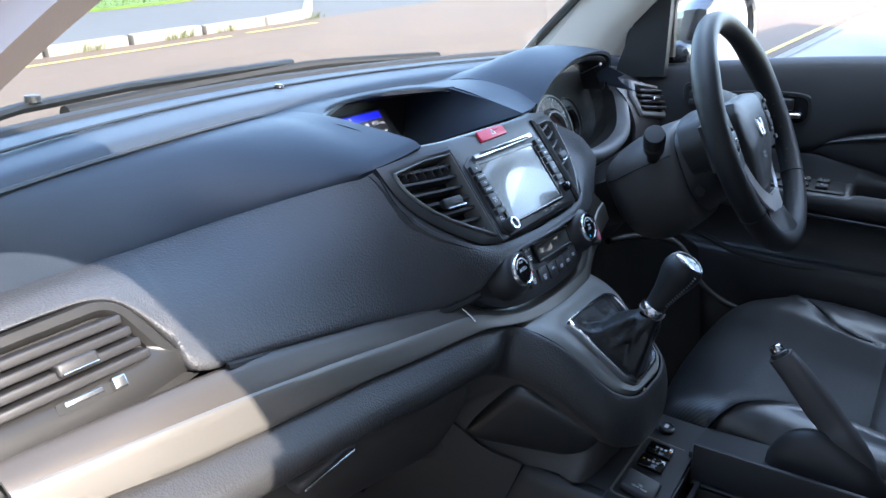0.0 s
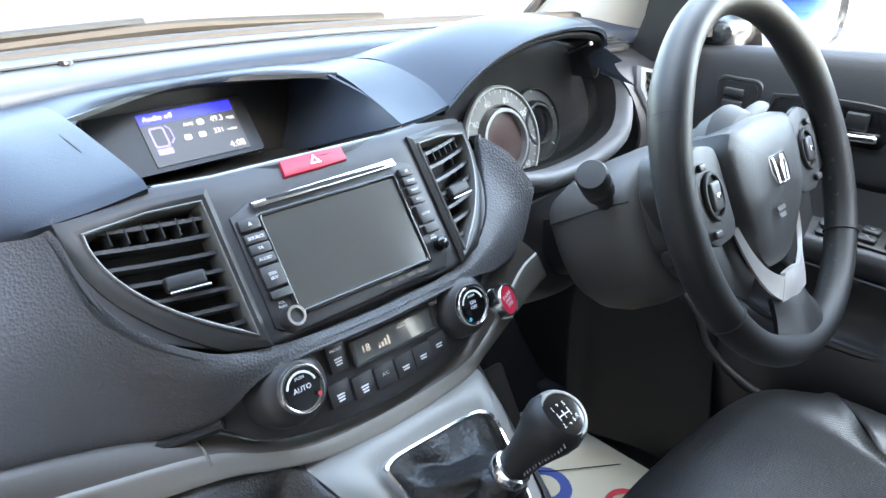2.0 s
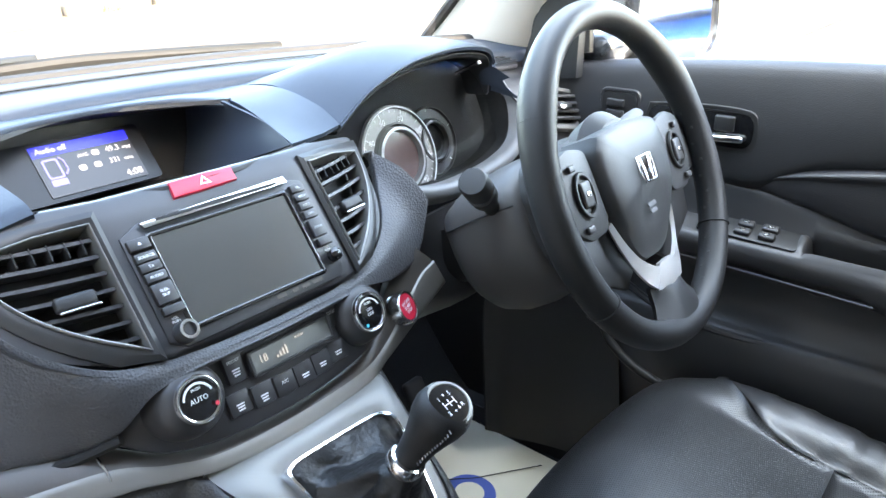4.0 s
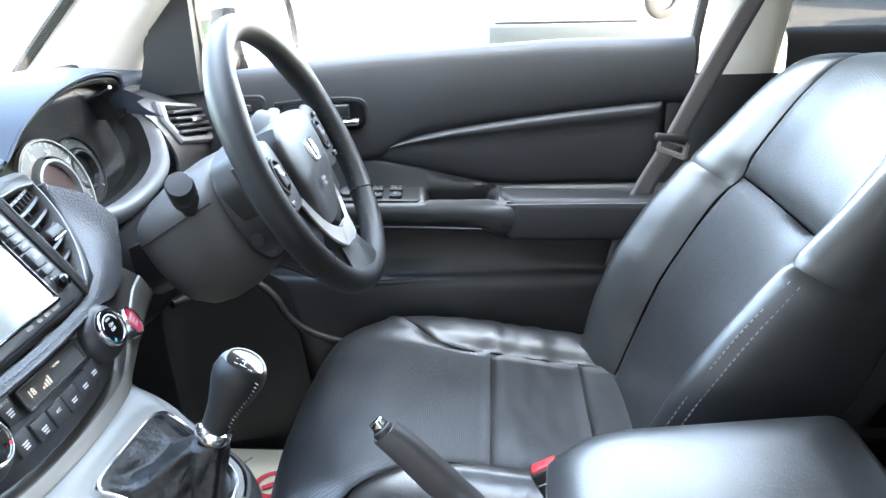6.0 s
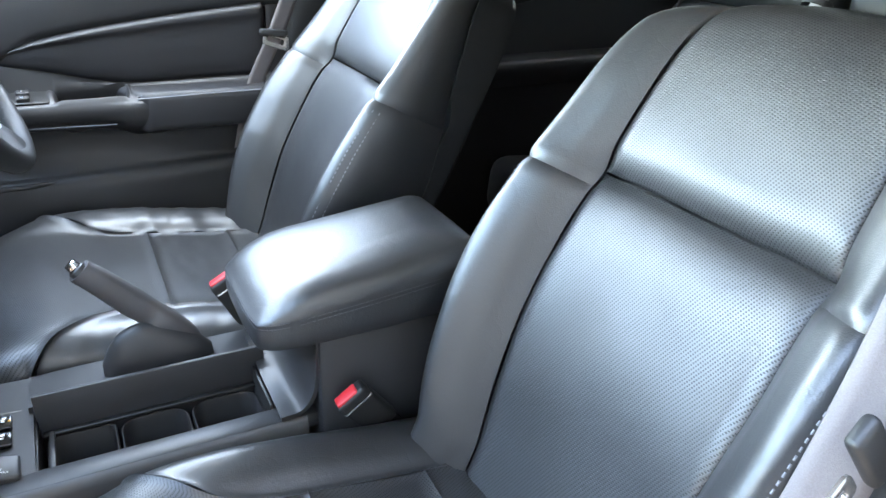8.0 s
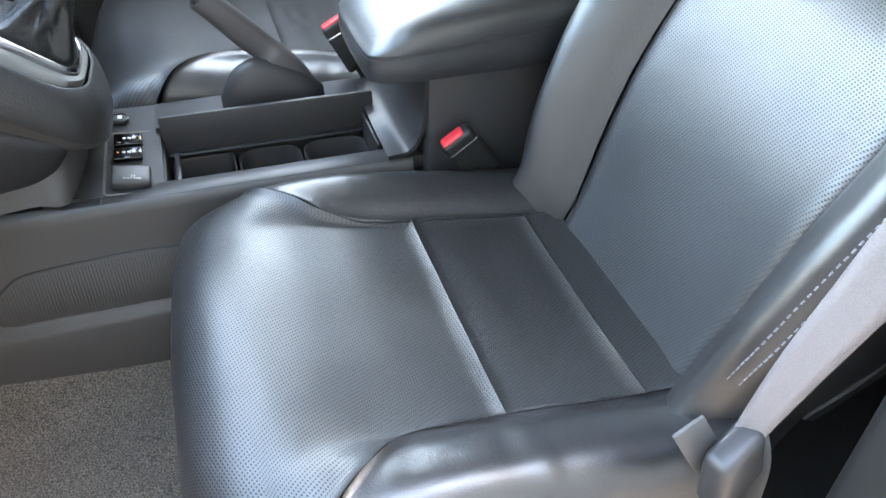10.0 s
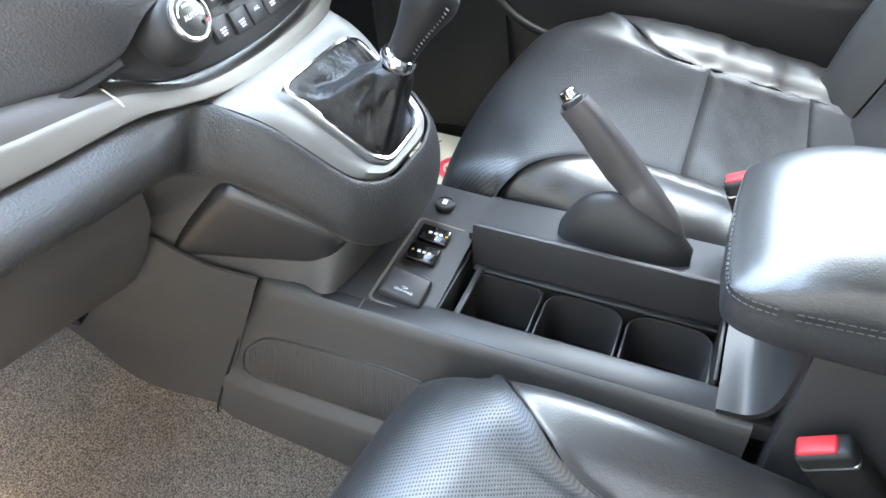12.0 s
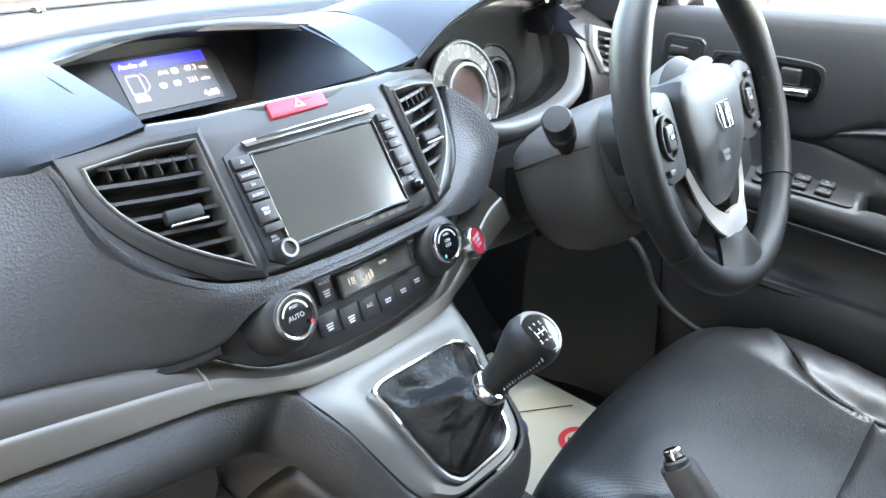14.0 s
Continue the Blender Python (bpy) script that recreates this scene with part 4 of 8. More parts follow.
# ---- graphite strip and lower dash ----
ST = [(-0.74, 0.120, 1.050), (-0.62, 0.108, 1.046), (-0.54, 0.106, 1.040), (-0.45, 0.106, 1.026), (-0.36, 0.103, 1.010), (-0.27, 0.092, 0.997), (-0.186, 0.062, 0.991), (-0.14, 0.036, 0.972), (-0.09, 0.020, 0.962), (0.0, 0.014, 0.960), (0.09, 0.018, 0.963), (0.14, 0.030, 0.974), (0.185, 0.055, 1.004), (0.225, 0.066, 1.034), (0.255, 0.066, 1.040)]
SM = [(-0.74, 0.098, 1.036), (-0.62, 0.087, 1.026), (-0.54, 0.085, 1.016), (-0.45, 0.087, 1.000), (-0.36, 0.084, 0.986), (-0.27, 0.070, 0.977), (-0.186, 0.040, 0.978), (-0.14, 0.020, 0.966), (-0.09, 0.006, 0.958), (0.0, 0.001, 0.956), (0.09, 0.005, 0.957), (0.14, 0.018, 0.962), (0.195, 0.038, 0.978), (0.245, 0.052, 1.006), (0.275, 0.054, 1.018)]
SL = [(-0.74, 0.092, 1.010), (-0.62, 0.080, 0.992), (-0.54, 0.079, 0.980), (-0.45, 0.082, 0.966), (-0.36, 0.078, 0.957), (-0.27, 0.060, 0.955), (-0.186, 0.028, 0.964), (-0.14, 0.013, 0.957), (-0.09, 0.000, 0.950), (0.0, -0.006, 0.947), (0.09, 0.000, 0.948), (0.14, 0.016, 0.951), (0.20, 0.034, 0.958), (0.255, 0.046, 0.972), (0.292, 0.050, 0.985)]
strip = sheet("graphite_strip", [[Vector(a) + Vector((0, 0.012, -0.002)), a, m, b, Vector(b) + Vector((0, 0.012, -0.004))] for a, m, b in zip(ST, SM, SL)], GRAPHITE, dash, "warm grey satin metal trim strip", n=90, m=14, thick=0.004)
sheet("strip_lip", [[Vector(m) + Vector((0, 0.001, 0.002)), Vector(m) + Vector((0, -0.0035, -0.001)), Vector(m).lerp(Vector(b), 0.5) + Vector((0, -0.0045, -0.001)), Vector(b) + Vector((0, -0.0035, -0.001)), Vector(b) + Vector((0, 0.008, -0.006))] for m, b in zip(SM, SL)], LIP, strip, "pale satin lower band", n=90, m=12, thick=0.003)
part("strip_joint", sweep([Vector((-0.186, 0.063, 0.992)), Vector((-0.1865, 0.039, 0.979)), Vector((-0.187, 0.027, 0.963))], 0.0016, 6), STEEL, strip)
# glove box front and the dark space beneath
rows = []
for x, y, z in SL[:7]:
    rows.append([(x, y + 0.028, z - 0.060), (x, y + 0.020, z - 0.078), (x + 0.01, y + 0.035, z - 0.14), (x + 0.03, y + 0.115, z - 0.26), (x + 0.06, y + 0.25, z - 0.37)])
glove = sheet("glove_box_lid", rows, PLASTIC_WARM, dash, "matt black glove box lid", n=36, m=18, thick=0.006)
part("lid_edge", sweep(spline([(-0.189, 0.047, 0.893), (-0.170, 0.118, 0.775), (-0.148, 0.215, 0.665), (-0.132, 0.283, 0.597)], 14), 0.0022, 6), RUBBER, glove, "dark gap along the lid").location = (-0.004, -0.004, 0.001)
part("hinge_bracket", moved(rbox(0.03, 0.016, 0.012, 0.004), pose(-0.145, 0.278, 0.590, 10, 0, 15)), PLASTIC_MATT, glove)
part("glove_box_latch", moved(rbox(0.10, 0.020, 0.014, 0.005), pose(-0.44, 0.075, 0.893, 20, 0, 3)), PLASTIC, glove)
part("latch_edge", moved(rbox(0.085, 0.004, 0.004, 0.0015), pose(-0.44, 0.063, 0.889, 20, 0, 3)), STEEL, glove)

# ---- passenger end vent ----

def soft_corners(pts, radii, seg=6):
    """An outline with its corners rounded off, the same count for the same list."""
    out = []
    for k, p in enumerate(pts):
        p, a, b = Vector(p), Vector(pts[k - 1]), Vector(pts[(k + 1) % len(pts)])
        u, w = p + (a - p).normalized() * radii[k], p + (b - p).normalized() * radii[k]
        out += [tuple(u * (1 - q) ** 2 + p * 2 * q * (1 - q) + w * q * q) for q in (j / seg for j in range(seg + 1))]
    return out


ev_out = soft_corners([(-0.15, 0.0535), (0.060, 0.0445), (0.097, -0.052), (0.004, -0.057), (-0.15, -0.044)], [0.003, 0.034, 0.006, 0.01, 0.003])
ev_in = soft_corners([(-0.105, 0.037), (0.048, 0.0285), (0.0640, -0.018), (-0.014, -0.0205), (-0.105, -0.012)], [0.003, 0.014, 0.006, 0.01, 0.003])
ev = part("end_vent", moved(ring_plate(ev_out, ev_in, 0.03, 0.005), EV), SATIN, dash, "grey side air vent surround")
part("vent_backing", moved(plate([(-0.15, -0.034), (0.09, -0.034), (0.104, -0.060), (0.0, -0.072), (-0.15, -0.062)], 0.01), EV @ Matrix.Translation((0, 0, -0.012))), SATIN, ev)
part("vent_back", moved(plate(rounded(0.17, 0.056, 0.01), 0.004), EV @ Matrix.Translation((-0.02, 0.008, -0.012))), RUBBER, ev)
for k in range(4):
    part("slat", moved(rbox(0.158 - 0.003 * k, 0.0085, 0.020, 0.002), EV @ pose(-0.028 + 0.004 * k, 0.0245 - 0.0128 * k, -0.004, 18, 0, -3.5)), PLASTIC, ev)
tab = part("slider", moved(rbox(0.036, 0.012, 0.016, 0.003), EV @ pose(-0.004, -0.001, 0.004, 10, 0, -4)), PLASTIC, ev)
part("slider_edge", moved(rbox(0.032, 0.002, 0.003, 0.001), EV @ pose(-0.004, -0.0065, 0.012, 10, 0, -4)), STEEL, tab)
part("wheel_slot", moved(plate(rounded(0.056, 0.010, 0.003), 0.004), EV @ pose(-0.006, -0.031, 0.0012, 0, 0, -5)), RUBBER, ev)
part("thumb_wheel", moved(rbox(0.013, 0.012, 0.010, 0.002), EV @ pose(0.020, -0.032, 0.003, 0, 0, -5)), STEEL, ev)
part("bar_mark", moved(rbox(0.034, 0.005, 0.003, 0.001), EV @ pose(-0.010, -0.029, 0.0015, 0, 0, -5)), STEEL, ev)
dv = part("demister_vent", moved(ring_plate(rounded(0.10, 0.030, 0.012), rounded(0.085, 0.018, 0.008), 0.012, 0.003), basis((-0.725, 0.262, 1.146), (1, 0.2, -0.03), (0.1, 0.85, 0.35))), PLASTIC, dash, "side window demister vent")
part("grille", moved(plate(rounded(0.085, 0.018, 0.008), 0.002), basis((-0.725, 0.263, 1.143), (1, 0.2, -0.03), (0.1, 0.85, 0.35))), RUBBER, dv)
for k in range(4):
    part("bar", moved(rbox(0.003, 0.017, 0.004, 0.001), basis((-0.755 + 0.02 * k, 0.257 + 0.004 * k, 1.145), (1, 0.2, -0.03), (0.1, 0.85, 0.35))), PLASTIC, dv)
sheet("dash_end", [[(-0.755, 0.24, 1.14), (-0.765, 0.16, 1.11), (-0.762, 0.10, 1.05)], [(-0.76, 0.3, 1.0), (-0.765, 0.25, 0.95), (-0.765, 0.15, 0.9)], [(-0.755, 0.4, 0.9), (-0.755, 0.38, 0.8), (-0.755, 0.3, 0.7)]], PLASTIC_GREY, dash, n=10, m=8, thick=0.01)


# ---- instrument binnacle ----
HOOD = [((0.232, 0.176, 1.192), (0.236, 0.29, 1.222), (0.232, 0.375, 1.216)), ((0.29, 0.176, 1.229), (0.30, 0.29, 1.245), (0.31, 0.375, 1.224)), ((0.37, 0.178, 1.253), (0.38, 0.29, 1.262), (0.39, 0.365, 1.228)), ((0.46, 0.178, 1.262), (0.465, 0.28, 1.266), (0.47, 0.345, 1.228)), ((0.535, 0.178, 1.257), (0.54, 0.26, 1.257), (0.553, 0.32, 1.225)), ((0.571, 0.180, 1.240), (0.578, 0.25, 1.236), (0.595, 0.30, 1.216)), ((0.578, 0.184, 1.190), (0.590, 0.24, 1.183), (0.605, 0.28, 1.18))]
sheet("instrument_hood", [[c, b, a, Vector(a) + Vector((0, -0.004, -0.008))] for a, b, c in HOOD], DASH_TOP, dash, "smooth dark hood over the instruments", n=44, m=22, thick=0.004)
cluster = thing("instrument_cluster", "instrument cluster with white-marked speedometer behind clear cover", "instrument cluster")
inner = []
for a, b, c in HOOD:
    a = Vector(a)
    inner.append([a + Vector((0.001, 0.003, -0.012)), a + Vector((0.003, 0.012, -0.018)), a + Vector((0.004, 0.05, -0.020)), a + Vector((0.004, 0.10, -0.022))])
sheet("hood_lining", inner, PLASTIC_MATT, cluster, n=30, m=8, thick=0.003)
IC = basis((0.420, 0.222, 1.130), (1, 0, 0), (0, 0.30, 0.954))
part("face", moved(plate(spline([(-0.185, -0.075), (-0.18, 0.03), (-0.13, 0.088), (-0.02, 0.116), (0.09, 0.110), (0.165, 0.075), (0.190, 0.0), (0.185, -0.085), (0.0, -0.10), (-0.18, -0.085)], 48), 0.01), IC), HOOD_SHADE, cluster)


def gauge(x, y, r, big):
    M = IC @ Matrix.Translation((x, y, 0.008 if big else 0.001))
    g = part("gauge", moved(lathe([(r, 0), (r * 0.985, 0.006), (r * 0.95, 0.007), (r * 0.92, 0.003), (r * 0.66, 0.003), (r * 0.63, 0.010)], 64), M), material("gauge_grey", (0.20, 0.20, 0.193) if big else (0.03, 0.03, 0.03), 0.45, 0.2), cluster, "grey dial ring with white scale")
    if big:
        part("rim_line", moved(sweep([(r * 0.945 * math.cos(a), r * 0.945 * math.sin(a), 0.0072) for a in np.linspace(radians(-60), radians(230), 60)], 0.0009, 6), M), WHITE_INK, g)
    part("inner_ring", moved(lathe([(r * 0.60, 0.003), (r * 0.58, 0.012), (r * 0.52, 0.0125), (r * 0.50, 0.004)], 48), M), material("dial_ring_grey", (0.30, 0.30, 0.30) if big else (0.03, 0.03, 0.03), 0.4, 0.3), g)
    part("centre", moved(lathe([(r * 0.5, 0.004), (0, 0.005)], 40), M), material("dark_red_glow_glass", (0.10, 0.06, 0.055) if big else (0.012, 0.012, 0.012), 0.2), g)
    n = 29 if big else 5
    for k in range(n):
        a = radians(225 - 270 * k / (n - 1))
        long = k % 4 == 0
        p = Vector((r * (0.86 if long else 0.885) * math.cos(a), r * (0.86 if long else 0.885) * math.sin(a), 0.0042))
        part("tick", moved(plate(rounded(r * (0.11 if long else 0.06), 0.0014 if long else 0.0008, 0.0002, 1), 0.0004), M @ Matrix.Translation(p) @ pose(0, 0, 0, 0, 0, math.degrees(a))), WHITE_INK, g)
        if big and long:
            q = Vector((r * 0.735 * math.cos(a), r * 0.735 * math.sin(a), 0.0036))
            words(str(k // 4 * 20), 0.0125, WHITE_INK, M @ Matrix.Translation(q), g)
    a = radians(228)
    if big:
        part("needle", moved(sweep([(r * 0.45 * math.cos(a), r * 0.45 * math.sin(a), 0.012), (r * 0.85 * math.cos(a), r * 0.85 * math.sin(a), 0.008)], [0.002, 0.0008], 8), M), WHITE_INK, g)


gauge(-0.040, -0.027, 0.079, True)
gauge(0.046, -0.018, 0.055, False)
part("lens", moved(plate(spline([(-0.180, -0.068), (-0.172, 0.03), (-0.120, 0.078), (-0.02, 0.098), (0.08, 0.094), (0.140, 0.06), (0.166, 0.0), (0.170, -0.068), (0.0, -0.085)], 48), 0.001), IC @ pose(0, 0, 0.034, 10)), DIM_COVER, cluster).visible_shadow = False
for x, y in ((0.12, 0.075),):
    part("trip_stem", moved(sweep([(x, y, 0.02), (x + 0.012, y + 0.008, 0.06)], 0.003, 8), IC), GLOSS, cluster)
    part("trip_tip", moved(lathe([(0.0032, 0), (0.0026, 0.003), (0, 0.0036)], 14), IC @ Matrix.Translation((x + 0.012, y + 0.008, 0.06))), WHITE_INK, cluster)
# grey rim under the cluster, sweeping to the door
LOWRIM = [((0.262, 0.150, 1.150), (0.262, 0.20, 1.13)), ((0.285, 0.118, 1.108), (0.30, 0.20, 1.075)), ((0.34, 0.104, 1.092), (0.36, 0.21, 1.058)), ((0.42, 0.105, 1.088), (0.44, 0.215, 1.053)), ((0.52, 0.118, 1.092), (0.54, 0.22, 1.058)), ((0.60, 0.140, 1.105), (0.60, 0.225, 1.09)), ((0.632, 0.165, 1.150), (0.61, 0.235, 1.15)), ((0.618, 0.190, 1.195), (0.605, 0.24, 1.20))]
sheet("binnacle_rim", [[Vector(a) + Vector((0, 0.006, -0.022)), Vector(a) + Vector((0.0, -0.004, -0.010)), a, Vector(a).lerp(Vector(b), 0.25) + Vector((0, 0, 0.001))] for a, b in LOWRIM], RIM_GREY, dash, "grey rim round the instruments", n=44, m=14, thick=0.004)
# inner part of the rim, painted near-black for the shade under the hood
sheet("binnacle_floor", [[Vector(a).lerp(Vector(b), 0.22) + Vector((0, 0, -0.003)), Vector(a).lerp(Vector(b), 0.6) + Vector((0, 0, -0.004)), Vector(b) + Vector((0, 0.03, 0))] for a, b in LOWRIM], HOOD_SHADE, cluster, n=40, m=8, thick=0.003)
# dash right of the binnacle, down to the door
sheet("driver_dash_end", [[(0.60, 0.33, 1.222), (0.607, 0.24, 1.20), (0.625, 0.17, 1.165), (0.635, 0.135, 1.10), (0.63, 0.13, 1.05)], [(0.66, 0.31, 1.218), (0.66, 0.23, 1.203), (0.665, 0.165, 1.18), (0.67, 0.125, 1.11), (0.67, 0.125, 1.05)], [(0.75, 0.27, 1.208), (0.75, 0.20, 1.19), (0.75, 0.145, 1.16), (0.75, 0.105, 1.10), (0.75, 0.11, 1.05)]], PLASTIC, dash, n=20, m=20, thick=0.006)
DV = basis((0.694, 0.119, 1.143), (1, -0.35, -0.12), (0, 0.42, 0.9))
rv = part("driver_vent", moved(ring_plate([(-0.062, 0.045), (0.045, 0.032), (0.066, -0.012), (0.040, -0.040), (-0.042, -0.036), (-0.066, 0.010)], [(-0.044, 0.032), (0.035, 0.024), (0.048, -0.008), (0.030, -0.026), (-0.030, -0.024), (-0.048, 0.006)], 0.014, 0.004), DV @ Matrix.Translation((0, 0, -0.004))), RIM_GREY, dash, "grey framed driver air vent")
part("vent_back", moved(plate(rounded(0.09, 0.055, 0.006), 0.003), DV @ Matrix.Translation((0, 0, -0.022))), RUBBER, rv)
for k in range(4):
    part("slat", moved(rbox(0.082, 0.006, 0.018, 0.002), DV @ pose(0, 0.021 - 0.0125 * k, -0.006, 15)), PLASTIC, rv)
part("slider", moved(rbox(0.024, 0.009, 0.010, 0.002), DV @ Matrix.Translation((0.005, 0.0, 0.004))), STEEL, rv)
tw = part("tweeter", moved(plate(rounded(0.075, 0.055, 0.018), 0.006, 0.002), basis((0.665, 0.235, 1.211), (1, -0.2, 0), (0, 1, 0.15))), PLASTIC, dash, "round-cornered dash speaker grille")
for i in range(5):
    for j in range(3):
        part("hole", moved(rbox(0.009, 0.007, 0.001, 0.0003, 1), basis((0.643 + 0.012 * i, 0.222 + 0.013 * j - 0.0024 * i, 1.2125 + 0.002 * j), (1, -0.2, 0), (0, 1, 0.15))), RUBBER, tw)

# lower driver dash and the dark space beneath
sheet("driver_lower_panel", [[(0.262, 0.14, 1.03), (0.272, 0.14, 0.99), (0.29, 0.12, 0.955), (0.30, 0.17, 0.88)], [(0.34, 0.105, 1.06), (0.36, 0.10, 0.98), (0.38, 0.09, 0.92), (0.38, 0.17, 0.86)], [(0.55, 0.12, 1.06), (0.56, 0.115, 0.98), (0.56, 0.10, 0.92), (0.56, 0.18, 0.86)], [(0.74, 0.12, 1.06), (0.74, 0.12, 0.98), (0.74, 0.11, 0.90), (0.74, 0.18, 0.84)]], PLASTIC, dash, n=24, m=16, thick=0.006)

# ---- steering ----
def smooth_loop(pts):
    """A closed outline with softly rounded corners."""
    fine = []
    for p, q in zip(pts, pts[1:] + pts[:1]):
        fine += [(p[0] + (q[0] - p[0]) * k / 7, p[1] + (q[1] - p[1]) * k / 7) for k in range(7)]
    for _ in range(3):
        fine = [((a[0] + 2 * b[0] + c[0]) / 4, (a[1] + 2 * b[1] + c[1]) / 4) for a, b, c in zip(fine[-1:] + fine[:-1], fine, fine[1:] + fine[:1])]
    return fine


column = thing("steering_column", "black plastic steering column cover with two stalks", "steering column")
WHEEL = basis((0.406, -0.156, 1.148), (1, 0, 0), (0, 0.4226, 0.9063))


def on_w(x, y, z=0.0):
    return WHEEL @ Matrix.Translation((x, y, z))




def cover_shell(rows):
    """A rounded box round the column, given by depth, half width, top and bottom."""
    cols = []
    for z, w, yt, yb in rows:
        ring = []
        for k in range(40):
            a = 2 * math.pi * k / 40
            c, s = math.cos(a), math.sin(a)
            ring.append(WHEEL @ Vector((w * math.copysign(abs(c) ** 0.76, c), (yt if s > 0 else -yb) * math.copysign(abs(s) ** 0.76, s), z)))
        cols.append(ring)
    bm, vs = grid_mesh(cols, True)
    bm.faces.new(vs[0])
    bm.faces.new(vs[-1])
    bmesh.ops.recalc_face_normals(bm, faces=bm.faces)
    return bm


part("rear_cover", cover_shell([(-0.050, 0.086, 0.042, -0.080), (-0.056, 0.092, 0.047, -0.088), (-0.075, 0.096, 0.050, -0.100), (-0.102, 0.099, 0.052, -0.110), (-0.106, 0.094, 0.048, -0.105)]), PLASTIC, column, "plain black cover behind the wheel")
main_cover = part("column_cover", cover_shell([(-0.1045, 0.100, 0.050, -0.112), (-0.110, 0.108, 0.057, -0.120), (-0.122, 0.114, 0.060, -0.126), (-0.150, 0.119, 0.060, -0.135), (-0.185, 0.119, 0.055, -0.140), (-0.212, 0.114, 0.047, -0.137), (-0.232, 0.104, 0.037, -0.126), (-0.246, 0.085, 0.022, -0.105), (-0.253, 0.055, 0.005, -0.075)]), PLASTIC_WARM, column, "rounded black column cover")
part("cover_joint", sweep(spline([WHEEL @ Vector(p) for p in ((-0.1085, 0.012, -0.110), (-0.1200, 0.010, -0.150), (-0.1200, 0.006, -0.185), (-0.1145, 0.002, -0.213), (-0.104, 0.0, -0.233))], 20), 0.0012, 6), RUBBER, main_cover)
part("column_tube", cover_shell([(-0.24, 0.060, 0.0, -0.09), (-0.36, 0.060, 0.0, -0.09)]), PLASTIC_MATT, column)
part("key_hole", moved(lathe([(0.010, 0), (0.009, 0.003), (0.0, 0.0032)], 20), WHEEL @ Matrix.Translation((-0.097, -0.062, -0.085)) @ pose(0, 0, 0, 0, -90)), RUBBER, column)
L0, L1 = Vector((0.298, -0.022, 1.102)), Vector((0.214, -0.049, 1.166))
d = (L1 - L0).normalized()
stalk = part("light_stalk", moved(lathe([(q[0] * 0.86, q[1]) for q in [(0.012, 0), (0.013, 0.025), (0.0195, 0.045), (0.0205, 0.062), (0.0175, 0.064), (0.0175, 0.070), (0.0205, 0.072), (0.0205, 0.096), (0.018, 0.101), (0, 0.102)]], 28), Matrix.Translation(L0) @ d.to_track_quat("Z", "Y").to_matrix().to_4x4()), PLASTIC_MATT, column, "thick black light stalk")
R0, R1 = Vector((0.50, -0.055, 1.140)), Vector((0.607, -0.058, 1.174))
part("wiper_stalk", sweep(spline([R0, R0.lerp(R1, 0.5), R1], 8), [0.009, 0.009, 0.010, 0.011, 0.012, 0.013, 0.013, 0.010], 12, flat=0.6), PLASTIC_GREY, column, "grey wiper stalk with white symbols")

wheel = thing("steering_wheel", "black leather steering wheel with silver lower spoke", "steering wheel")
RIM = 0.195
rim = part("rim", moved(sweep([(RIM * math.cos(a), RIM * math.sin(a), 0) for a in np.linspace(0, 2 * math.pi, 96, endpoint=False)], [0.0175 + 0.0022 * math.exp(-((((math.degrees(a) + 360) % 360 - c) / 14) ** 2)) for a, c in [(a, min((35, 145), key=lambda q: abs((math.degrees(a)) % 360 - q))) for a in np.linspace(0, 2 * math.pi, 96, endpoint=False)]], 18, True, flat=1.12), WHEEL), LEATHER_WHEEL, wheel)
for a in (28, 152, 215, 325):
    r = radians(a)
    part("rim_seam", moved(sweep([((RIM + 0.0182 * math.cos(b)) * math.cos(r), (RIM + 0.0182 * math.cos(b)) * math.sin(r), 0.0202 * math.sin(b)) for b in np.linspace(0, 2 * math.pi, 20, endpoint=False)], 0.0011, 6, True), WHEEL), RUBBER, rim)
for k in range(150):
    a = radians(2.4 * k)
    c, s = math.cos(a), math.sin(a)
    q = Vector(((RIM - 0.0168) * c, (RIM - 0.0168) * s, 0.0018 * (1 if k % 2 else -1)))
    if k % 3 == 0:
        part("stitch", moved(rbox(0.0012, 0.004, 0.006, 0.0004, 1), WHEEL @ Matrix.Translation(q) @ pose(0, 0, 0, 0, 0, 2.4 * k)), THREAD, rim)


def pad_outline():
    return [(1.48 * x, 1.06 * y + 0.004 if y > 0 else 1.18 * y + 0.004) for x, y in _pad()]


def _pad():
    return [(-0.048, 0.052), (0.0, 0.058), (0.048, 0.052), (0.058, 0.030), (0.056, -0.01), (0.044, -0.05), (0.024, -0.085), (0.0, -0.092), (-0.024, -0.085), (-0.044, -0.05), (-0.056, -0.01), (-0.058, 0.030)]


HUB = WHEEL @ Matrix.Translation((0, 0, -0.015))


def on_hub(x, y, z=0.0):
    return HUB @ Matrix.Translation((x, y, z))


